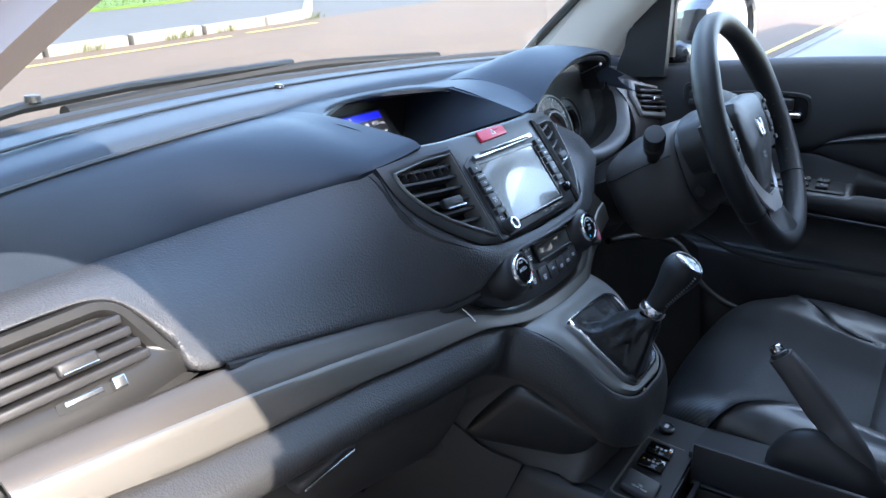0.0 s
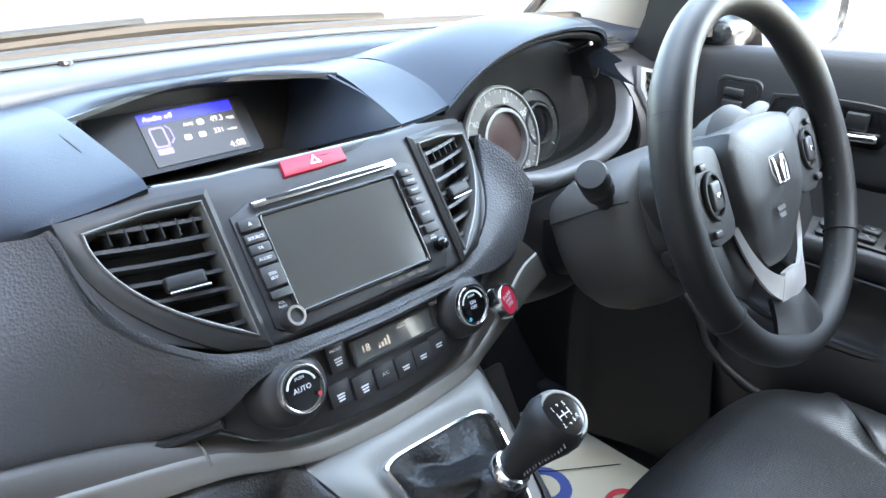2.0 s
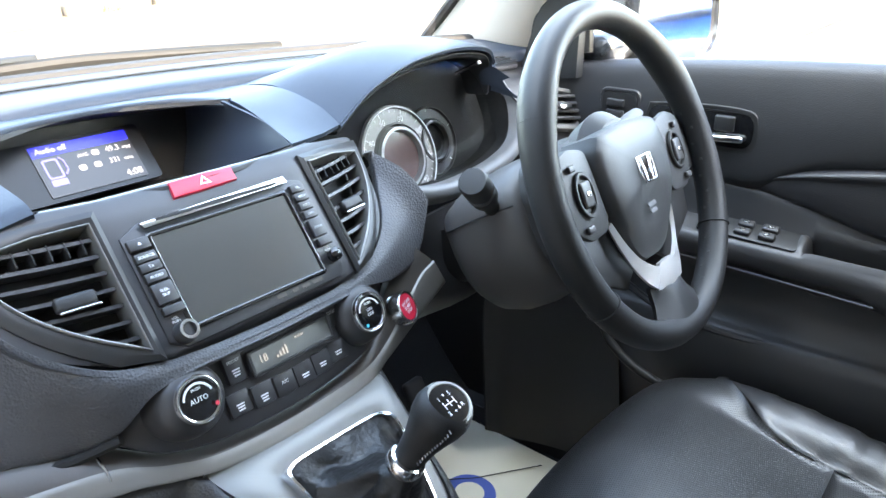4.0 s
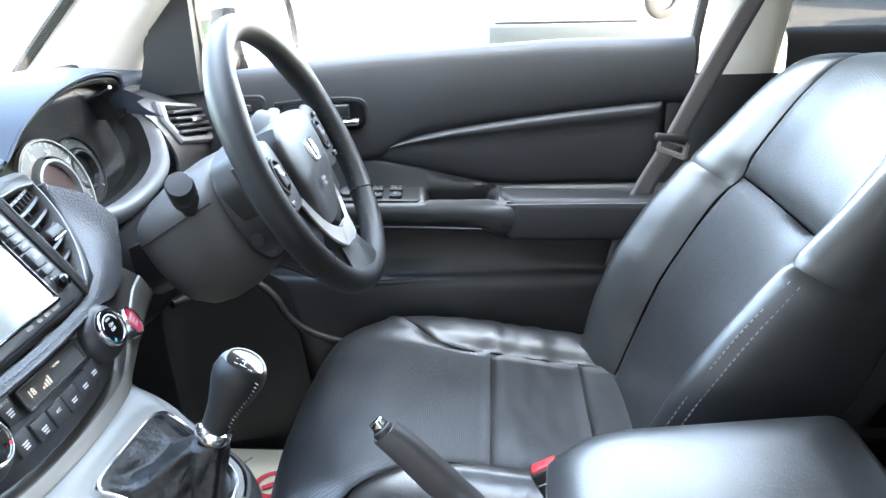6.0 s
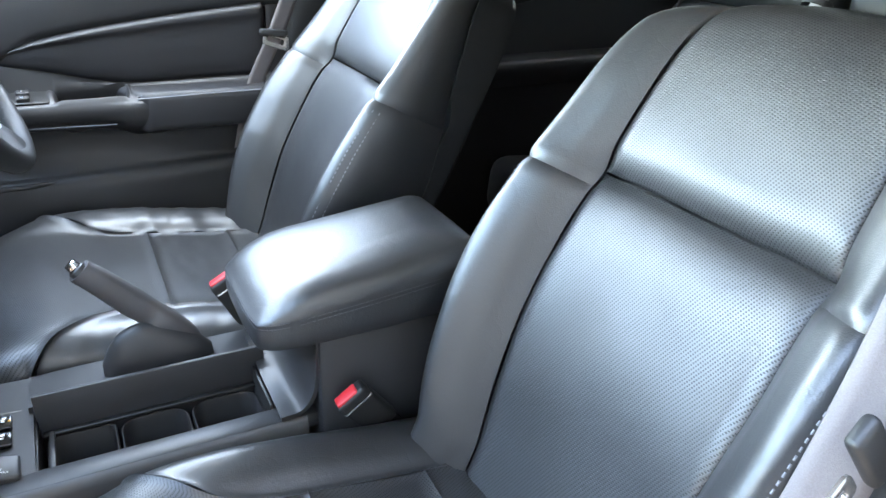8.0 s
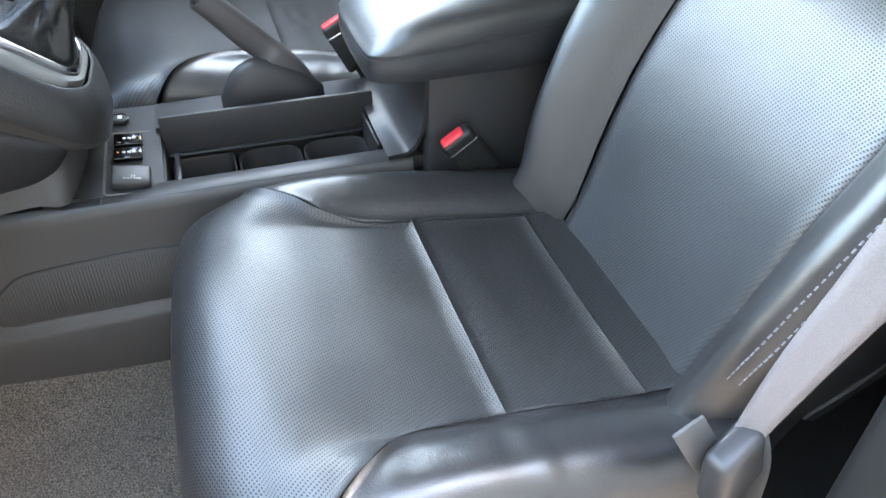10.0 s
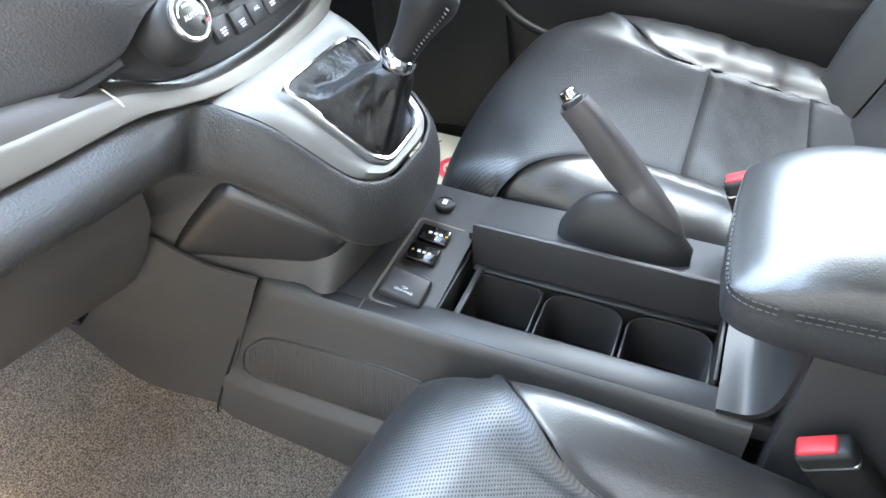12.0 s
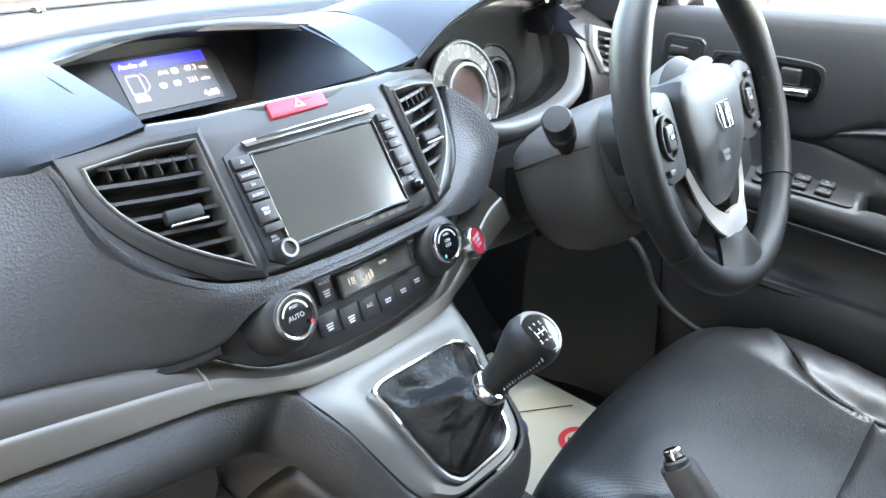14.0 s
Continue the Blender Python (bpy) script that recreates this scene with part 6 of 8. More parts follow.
# tray: walls, floor and cup dividers
part("tray_floor", moved(rbox(0.116, 0.31, 0.006, 0.002), Matrix.Translation((-0.017, -0.353, 0.600))), PLASTIC_MATT, console)
box_part("tray_wall", (TX0 - 0.004, TY1, 0.60), (TX0 + 0.001, TY0, 0.712), PLASTIC_MATT, console, 0.001)
box_part("tray_wall", (TX1, TY1 - 0.02, 0.60), (TX1 + 0.008, TY0 + 0.002, 0.751), PLASTIC, console, 0.003, "raised wall beside the handbrake")
box_part("tray_end", (TX0, TY0, 0.60), (TX1, TY0 + 0.004, 0.712), PLASTIC_MATT, console, 0.001)
box_part("tray_end", (TX0, TY1 - 0.004, 0.60), (TX1, TY1, 0.72), PLASTIC_MATT, console, 0.001)


def cup(y, length, r):
    """An open holder with a rounded plan and its own thin wall."""
    o, i = rounded(0.102, length, r, 6), rounded(0.095, length - 0.006, r * 0.9, 6)
    return part("cup_holder", moved(ring_plate(o, i, 0.074, 0.0012), Matrix.Translation((-0.017, y, 0.682))), PLASTIC, console, "deep black cup holder")


cup(-0.258, 0.088, 0.010)
cup(-0.352, 0.092, 0.026)
cup(-0.450, 0.096, 0.026)
for x in (-0.066, 0.031):
    part("tray_ledge", moved(rbox(0.010, 0.29, 0.006, 0.002), Matrix.Translation((x, -0.356, 0.690))), PLASTIC_MATT, console)
part("ledge_slot", moved(rbox(0.09, 0.008, 0.006, 0.002), Matrix.Translation((-0.017, -0.222, 0.694))), PLASTIC, console)
tag = thing("yellow_tag", "small bright yellow plastic tag lying in the tray", "tag")
part("tag_plate", moved(rbox(0.035, 0.010, 0.004, 0.002), pose(-0.028, -0.262, 0.606, 0, 0, 30)), YELLOW_PLASTIC, tag)
# driver side deck with the handbrake slot
sheet("handbrake_deck", [[(0.044, -0.200, 0.731), (0.07, -0.200, 0.730), (0.13, -0.200, 0.726)], [(0.044, -0.36, 0.731), (0.07, -0.36, 0.730), (0.135, -0.36, 0.726)], [(0.044, -0.555, 0.731), (0.07, -0.555, 0.730), (0.135, -0.555, 0.726)]], PLASTIC, console, n=10, m=8, thick=0.02)
box_part("driver_side", (0.115, -0.56, 0.44), (0.132, 0.0, 0.722), PLASTIC, console, 0.004)
box_part("console_core", (-0.095, -0.60, 0.42), (0.115, 0.05, 0.596), PLASTIC_MATT, console, 0.004)
# ramp up to the armrest box
sheet("armrest_ramp", [[(-0.106, -0.505, 0.7148), (-0.107, -0.538, 0.722), (-0.113, -0.556, 0.76), (-0.117, -0.562, 0.85)], [(0.0, -0.505, 0.7168), (0, -0.536, 0.726), (0, -0.552, 0.76), (0, -0.557, 0.85)], [(0.10, -0.505, 0.73), (0.10, -0.536, 0.735), (0.10, -0.552, 0.76), (0.10, -0.557, 0.85)]], PLASTIC, console, n=12, m=16, thick=0.006)
box_part("armrest_box", (-0.122, -0.80, 0.44), (0.105, -0.556, 0.853), PLASTIC, console, 0.010, "black storage box under the armrest")

# handbrake
hb = thing("handbrake", "raised black handbrake lever with bright release button", "handbrake")
H0, H1, H2 = Vector((0.094, -0.440, 0.752)), Vector((0.098, -0.368, 0.795)), Vector((0.117, -0.292, 0.886))
ax = (H2 - H1).normalized()
LEVER = [(0.117, -0.278, 0.874, -0.305, 0.897), (0.1139, -0.301, 0.851, -0.329, 0.878), (0.1107, -0.337, 0.81, -0.367, 0.841), (0.1076, -0.358, 0.791, -0.388, 0.819), (0.1044, -0.356, 0.779, -0.403, 0.805), (0.1013, -0.379, 0.763, -0.423, 0.783), (0.0981, -0.41, 0.744, -0.436, 0.764), (0.095, -0.429, 0.735, -0.442, 0.748)]
secs = []
for x, fy, fz, by, bz in [tuple(q) for q in spline(LEVER, 30)]:
    c, hv = Vector((x, (fy + by) / 2, (fz + bz) / 2)), Vector((0, by - fy, bz - fz)) / 2
    w = 0.0115 + 0.010 * max(0.0, hv.length - 0.013) / 0.02
    secs.append([c + hv * math.copysign(abs(math.sin(a)) ** 0.75, math.sin(a)) + Vector((w * math.copysign(abs(math.cos(a)) ** 0.75, math.cos(a)), 0, 0)) for a in np.linspace(0, 2 * math.pi, 24, endpoint=False)])
bm, vs = grid_mesh(secs, True)
bm.faces.new(vs[0])
bm.faces.new(vs[-1])
H2 = (Vector(LEVER[0][:3]) + Vector((LEVER[0][0], LEVER[0][3], LEVER[0][4]))) / 2
part("lever", bm, material("grey_handbrake_plastic", (0.075, 0.068, 0.068), 0.45, 0, 0.0012, 0.15), hb)
TIP = Matrix.Translation(H2) @ ax.to_track_quat("Z", "Y").to_matrix().to_4x4()
part("tip_collar", moved(lathe([(0.0135, -0.006), (0.0132, 0.004), (0.0105, 0.006)], 20), TIP), PLASTIC, hb)
part("release_button", moved(rbox(0.015, 0.015, 0.016, 0.003), TIP @ Matrix.Translation((0, 0, 0.009))), CHROME, hb, "bright chrome release button")
hrows = []
for y, w, h in ((-0.298, 0.010, 0.0), (-0.308, 0.018, 0.022), (-0.322, 0.022, 0.040), (-0.340, 0.024, 0.051), (-0.362, 0.025, 0.054), (-0.395, 0.025, 0.042), (-0.430, 0.022, 0.022), (-0.452, 0.012, 0.0)):
    hrows.append([(0.092 + w * math.cos(a), y, 0.722 + (h + 0.022) * math.sin(a)) for a in np.linspace(0, math.pi, 9)])
sheet("boot", hrows, PLASTIC, hb, "moulded black handbrake boot", n=24, m=14, thick=0.002)

# armrest
arm = thing("armrest_lid_unit", "padded black leather armrest lid with stitched seam", "armrest")
o = spline([(-0.134, -0.525), (-0.122, -0.490), (-0.09, -0.477), (0.05, -0.477), (0.082, -0.490), (0.095, -0.525), (0.094, -0.62), (0.092, -0.76), (0.085, -0.795), (0.05, -0.802), (-0.09, -0.802), (-0.127, -0.795), (-0.135, -0.76), (-0.138, -0.64), (-0.134, -0.525)], 90)[:-1]
bm = bmesh.new()
cxm, cym = -0.02, -0.63
loops = []
for k, z in ((0.93, 0.838), (0.985, 0.841), (1.0, 0.850), (1.0, 0.864), (0.988, 0.871), (0.992, 0.8745), (0.985, 0.885), (0.96, 0.896), (0.91, 0.905), (0.82, 0.911), (0.65, 0.9155), (0.35, 0.918)):
    loops.append([bm.verts.new((cxm + (x - cxm) * k, cym + (y - cym) * (1 - (1 - k) * 0.68), z + (-(y + 0.477)) * (0.10 if z > 0.86 else 0.03) - 0.026 * max(0.0, (cym + (y - cym) * (1 - (1 - k) * 0.68) + 0.58) / 0.10) ** 2 * max(0.0, min(1.0, (z - 0.874) / 0.03)))) for x, y in o])
for a, b in zip(loops, loops[1:]):
    for i in range(len(o)):
        bm.faces.new((a[i], a[(i + 1) % len(o)], b[(i + 1) % len(o)], b[i]))
bm.faces.new(loops[-1])
bm.faces.new(loops[0])
part("lid", bm, LEATHER, arm)
seam_pts = [(cxm + (x - cxm) * 0.993, cym + (y - cym) * 0.996, 0.8705 + (-(y + 0.477)) * 0.10) for x, y in o]
run, last = 0.0, Vector(seam_pts[0])
fine = spline(seam_pts + seam_pts[:1], 900)
marks = []
for q in fine:
    q = Vector(q)
    run += (q - last).length
    last = q
    if run > 0.0055:
        marks.append(q)
        run = 0.0
for off in (0.0, 0.006):
    for p, q in zip(marks, marks[1:]):
        if p.y > -0.74:
            d = Vector((0, 0, off))
            part("stitch", sweep([p.lerp(q, 0.15) + d, p.lerp(q, 0.8) + d], 0.0006, 4), ARM_THREAD, arm)


# ---- seats ----
def curve1(knots):
    """A smooth function through (s, value, ...) knots."""
    s = [k[0] for k in knots]
    def f(t):
        t = min(max(t, s[0]), s[-1])
        out = []
        for c in range(1, len(knots[0])):
            v = [k[c] for k in knots]
            i = max(j for j in range(len(s) - 1) if s[j] <= t + 1e-9)
            h = s[i + 1] - s[i]
            u = (t - s[i]) / h
            def slope(j):
                if j == 0:
                    return (v[1] - v[0]) / (s[1] - s[0])
                if j == len(s) - 1:
                    return (v[-1] - v[-2]) / (s[-1] - s[-2])
                a, b = (v[j] - v[j - 1]) / (s[j] - s[j - 1]), (v[j + 1] - v[j]) / (s[j + 1] - s[j])
                return 0.0 if a * b <= 0 else 2 * a * b / (a + b)
            m0, m1 = slope(i) * h, slope(i + 1) * h
            out.append((2 * u ** 3 - 3 * u * u + 1) * v[i] + (u ** 3 - 2 * u * u + u) * m0 + (3 * u * u - 2 * u ** 3) * v[i + 1] + (u ** 3 - u * u) * m1)
        return out[0] if len(out) == 1 else out
    return f


def upholstery(name, S, ua, ub, v0, v1, mat, parent, label="", n=26, m=30, sink="lrtb", depth=0.005, wide=0.015, wrinkle=0.0, seed=0, thick=0.010):
    """A padded panel of the surface S(u, v) between the seams ua(v), ub(v), v0, v1; its edges sink into the seams named in sink."""
    P = [[Vector(S(ua(v) + (ub(v) - ua(v)) * j / (m - 1), v)) for j in range(m)] for v in [v0 + (v1 - v0) * i / (n - 1) for i in range(n)]]
    rows, N = [], []
    for i in range(n):
        r, rn = [], []
        for j in range(m):
            a = P[min(i + 1, n - 1)][j] - P[max(i - 1, 0)][j]
            b = P[i][min(j + 1, m - 1)] - P[i][max(j - 1, 0)]
            nn = b.cross(a).normalized()
            d = []
            if "l" in sink:
                d.append((P[i][j] - P[i][0]).length)
            if "r" in sink:
                d.append((P[i][j] - P[i][m - 1]).length)
            if "b" in sink:
                d.append((P[i][j] - P[0][j]).length)
            if "t" in sink:
                d.append((P[i][j] - P[n - 1][j]).length)
            k = 0.0
            for q in d:
                if q < wide:
                    k = max(k, 1 - math.sqrt(max(0, 1 - (1 - q / wide) ** 2)))
            w = 0.0
            if wrinkle:
                p = P[i][j]
                w = wrinkle * (noise.noise(Vector((p.x * 9 + seed, p.y * 42, p.z * 20))) + 0.5 * noise.noise(Vector((p.x * 30, p.y * 70 + seed, p.z * 40))))
            w += 0.0016 * noise.noise(P[i][j] * 11 + Vector((seed, 0, 0)))
            r.append(P[i][j] + nn * (w - depth * k))
            rn.append(nn)
        rows.append(r)
        N.append(rn)
    back = [[p - nn * thick for p, nn in zip(r, q)] for r, q in zip(rows, N)]
    bm, f = grid_mesh(rows)
    g = [[bm.verts.new(p) for p in r] for r in back]
    for i in range(n - 1):
        for j in range(m - 1):
            bm.faces.new((g[i][j], g[i + 1][j], g[i + 1][j + 1], g[i][j + 1]))
    edge = [(i, 0) for i in range(n)] + [(n - 1, j) for j in range(1, m)] + [(i, m - 1) for i in range(n - 2, -1, -1)] + [(0, j) for j in range(m - 2, 0, -1)]
    for (i, j), (k, l) in zip(edge, edge[1:] + edge[:1]):
        bm.faces.new((f[i][j], f[k][l], g[k][l], g[i][j]))
    uv = bm.loops.layers.uv.new("cloth")
    place = {}
    for i in range(n):
        x = 0.0
        for j in range(m):
            if j:
                x += (P[i][j] - P[i][j - 1]).length
            place[f[i][j]] = place[g[i][j]] = [x, 0.0]
        for j in range(m):
            place[f[i][j]][0] -= x / 2
            place[f[i][j]][1] = place[f[i - 1][j]][1] + (P[i][j] - P[i - 1][j]).length if i else 0.0
    for face in bm.faces:
        for loop in face.loops:
            loop[uv].uv = place[loop.vert]
    return part(name, bm, mat, parent, label, crease=60)


def stitches(S, u, v0, v1, parent, every=0.007, off=0.0):
    pts = [Vector(S(u(v), v)) for v in np.linspace(v0, v1, 200)]
    run, last, segs = 0.0, pts[0], []
    for p in pts[1:]:
        run += (p - last).length
        if run > every:
            segs.append((last, p))
            run = 0
        last = p
    bms = []
    out = joined(*[sweep([a - (b - a) * 1.2, b + (b - a) * 0.6], 0.0011, 5) for a, b in segs])
    return part("stitching", out, STITCH, parent, "line of grey stitching")


CUSH_X = curve1([(0, 0.0), (0.3, 0.105), (0.5, 0.165), (0.62, 0.200), (0.74, 0.232), (0.86, 0.256), (0.94, 0.262), (1.0, 0.258)])
CUSH_Z = curve1([(0, 0.0), (0.3, 0.001), (0.5, 0.004), (0.62, 0.026), (0.74, 0.034), (0.86, 0.010), (0.94, -0.045), (1.0, -0.14)])
CUSH_LOW = curve1([(0, 0.0), (0.3, 0.001), (0.5, 0.004), (0.62, 0.006), (0.74, -0.002), (0.86, -0.030), (0.94, -0.070), (1.0, -0.14)])
FRONT_Z = curve1([(0, 0.004), (0.3, 0.003), (0.5, 0.0), (0.62, -0.002), (0.74, -0.006), (0.86, -0.022), (0.94, -0.060), (1.0, -0.13)])
# along the cushion: v, y behind the front edge, height
CUSH_LINE = curve1([(0, -0.010, -0.205), (0.08, 0.006, -0.14), (0.16, 0.016, -0.075), (0.23, 0.002, -0.030), (0.30, -0.042, -0.002), (0.38, -0.095, 0.004), (0.50, -0.18, -0.010), (0.62, -0.275, -0.026), (0.72, -0.330, -0.034), (0.86, -0.43, -0.050), (1.0, -0.53, -0.062)])
BACK_X = curve1([(0, 0.0), (0.3, 0.100), (0.5, 0.160), (0.62, 0.192), (0.74, 0.226), (0.84, 0.248), (0.92, 0.256), (1.0, 0.252)])
BACK_F = curve1([(0, 0.0), (0.3, 0.002), (0.5, 0.010), (0.62, 0.044), (0.74, 0.066), (0.84, 0.046), (0.92, -0.008), (1.0, -0.085)])
BACK_W = curve1([(0, 0.90), (0.15, 0.98), (0.4, 1.03), (0.62, 1.01), (0.8, 0.96), (0.92, 0.87), (1.0, 0.72)])
BACK_B = curve1([(0, 1.05), (0.15, 1.22), (0.4, 1.15), (0.6, 0.85), (0.8, 0.5), (1.0, 0.15)])
# along the backrest: v, forward of its line, height along it
BACK_LINE = curve1([(-0.12, -0.004, -0.085), (0, 0.0, 0.0), (0.1, 0.006, 0.07), (0.3, 0.016, 0.20), (0.5, 0.012, 0.325), (0.57, 0.006, 0.370), (0.62, -0.004, 0.400), (0.68, 0.005, 0.440), (0.8, 0.000, 0.540), (0.9, -0.014, 0.618), (0.96, -0.040, 0.650), (1.0, -0.085, 0.660)])


BACK_SIDE = curve1([(-0.12, -0.004), (0, 0.0), (0.1, 0.006), (0.3, 0.016), (0.5, 0.013), (0.68, 0.008), (0.8, 0.000), (0.9, -0.014), (0.96, -0.040), (1.0, -0.085)])


def car_seat(cx, yf, z0, lean, by, bz, side, wrinkle, nose, inner):
    """cx middle; yf front edge; z0 top of the cushion's front; the backrest stands on (by, bz); nose: how far the front
    roll is drawn back; inner: how much of its height the bolster by the console keeps."""
    s = thing("front_seat", "black leather front seat with perforated centre panels", "car seat", group="front seats")

    def C(u, v):
        y, h = CUSH_LINE(v)
        a = abs(u)
        k = min(1, max(0, (v - 0.26) / 0.34))
        k = k * k * (3 - 2 * k)
        x = CUSH_X(a) * (0.985 if v > 0.2 else 0.955 + 0.03 * v / 0.2)
        y -= nose * max(0.0, 1 - v / 0.42)
        low = inner if u * side < 0 and a > 0.5 else 1.0
        if v < 0.26:
            dz = FRONT_Z(a) * (0.35 + 0.65 * v / 0.26)
        else:
            dz = FRONT_Z(a) * (1 - k) + (CUSH_Z(a) * low + CUSH_LOW(a) * (1 - low)) * k
        yy = y - 0.030 * a * a * (1 - k)
        return (cx + math.copysign(x, u), yf + yy, z0 + h + dz)

    def seamline(v):
        if v < 0.335:
            return 0.999
        k = min(1, (v - 0.335) / 0.29)
        return 0.92 - 0.42 * math.sin(k * math.pi / 2) ** 0.9

    VA, VB = 0.655, 0.89
    upholstery("front_panel", C, lambda v: -seamline(v), seamline, 0.0, VA, LEATHER_PERF, s, "perforated black leather front panel", 44, 44, "tlr", seed=1)
    upholstery("middle_panel", C, lambda v: -0.5, lambda v: 0.5, VA, VB, LEATHER_PERF, s, "", 18, 34, wrinkle=wrinkle * 1.1, seed=2)
    upholstery("rear_panel", C, lambda v: -0.5, lambda v: 0.5, VB, 1.0, LEATHER_PERF, s, "", 18, 34, wrinkle=wrinkle * 0.4, seed=3)
    for q in (-1, 1):
        a, b = (lambda v: -0.999, lambda v: -seamline(v)) if q < 0 else (seamline, lambda v: 0.999)
        w = wrinkle * (1.7 if q == side else 0.7)
        upholstery("bolster", C, a, b, 0.337, 1.0, LEATHER, s, "smooth black leather bolster", 50, 24, wrinkle=w, seed=5 + q)
        stitches(C, lambda v: q * 0.885, 0.37, 0.99, s)
        stitches(C, lambda v: q * 0.925, 0.37, 0.99, s)
    # plinth and rails under the cushion
    part("seat_base", moved(rbox(0.46, 0.44, 0.16, 0.03), Matrix.Translation((cx, yf - 0.30, z0 - 0.215))), PLASTIC_MATT, s)
    for q in (-1, 1):
        part("seat_rail", moved(rbox(0.03, 0.50, 0.03, 0.006), Matrix.Translation((cx + q * 0.19, yf - 0.30, 0.435))), STEEL, s)

    up = Vector((0, -math.sin(radians(lean)), math.cos(radians(lean))))
    fw = Vector((0, math.cos(radians(lean)), math.sin(radians(lean))))
    base = Vector((cx, by, bz))

    def B(u, v):
        f, h = BACK_LINE(v)
        a = abs(u)
        g = min(1.0, max(0.0, (a - 0.45) / 0.25))
        f += (BACK_SIDE(v) - f) * g * g * (3 - 2 * g)
        return base + Vector((math.copysign(BACK_X(a) * BACK_W(v), u), 0, 0)) + fw * (f + BACK_F(a) * BACK_B(v) - 0.02 * a * a * (v > 0.9) * (v - 0.9) / 0.1) + up * (h - 0.055 * a * a * max(0, v - 0.6) / 0.4)

    VC = 0.62
    upholstery("lower_back_panel", B, lambda v: 0.5, lambda v: -0.5, -0.12, VC, LEATHER_PERF, s, "perforated backrest panel", 40, 30, seed=11, depth=0.007, wide=0.018)
    upholstery("upper_back_panel", B, lambda v: 0.5, lambda v: -0.5, VC, 1.0, LEATHER_PERF, s, "", 26, 30, seed=12, sink="lrb", depth=0.008, wide=0.022)
    for q in (-1, 1):
        a, b = (lambda v: -0.5, lambda v: -0.999) if q < 0 else (lambda v: 0.999, lambda v: 0.5)
        upholstery("back_bolster", B, a, b, -0.12, 0.585, LEATHER, s, "smooth leather backrest bolster", 40, 26, wrinkle=wrinkle * 0.35, seed=14 + q, sink="lrt", depth=0.004)
        upholstery("shoulder_panel", B, a, b, 0.585, 1.0, LEATHER, s, "", 30, 24, seed=17 + q, sink="lrb", depth=0.004)
        stitches(B, lambda v: q * 0.80, 0.05, 0.56, s)
        stitches(B, lambda v: q * 0.835, 0.05, 0.56, s)
    # rear shell, closing sides and top
    def R(u, v):
        f, h = BACK_LINE(min(v, 0.9999))
        w = BACK_X(1.0) * BACK_W(v)
        p = base + up * (h - 0.030 * max(0, v - 0.6) / 0.4)
        a = abs(u)
        x = w * (1.0 if a > 0.75 else a / 0.75)
        depth_f = -0.085 * BACK_B(v) + f if a > 0.999 else None
        d0 = f - 0.085 * BACK_B(v)
        d1 = -0.118 - 0.016 * v
        g = 0 if a <= 0.75 else (a - 0.75) / 0.25
        round_ = 0.016 * (a / 0.75) ** 4 if a <= 0.75 else 0.016 * (1 - g)
        return p + Vector((math.copysign(x, u), 0, 0)) + fw * ((d1 + round_) * (1 - g) + (d0 + 0.004) * g)
    upholstery("back_shell", R, lambda v: -1.0, lambda v: 1.0, 0.0, 1.0, PLASTIC_MATT if side > 0 else LEATHER, s, "plain black seat back", 26, 40, sink="", thick=0.003)
    # head restraint on two bright posts
    hr = part("head_restraint", moved(rbox(0.25, 0.10, 0.19, 0.04, 5), Matrix.Translation(base + up * 0.812 - fw * 0.075) @ pose(0, 0, 0, lean * 0.6)), LEATHER, s)
    for q in (-1, 1):
        a = base + Vector((q * 0.064, 0, 0)) + up * 0.652 - fw * 0.081
        part("post", sweep([a, a + up * 0.13], 0.0082, 14), POST_STEEL, hr, "bright steel post")
        part("post_guide", moved(lathe([(0.017, 0), (0.016, 0.008), (0.009, 0.010)], 20), Matrix.Translation(a + up * 0.008) @ pose(0, 0, 0, lean)), PLASTIC, hr)
    return s


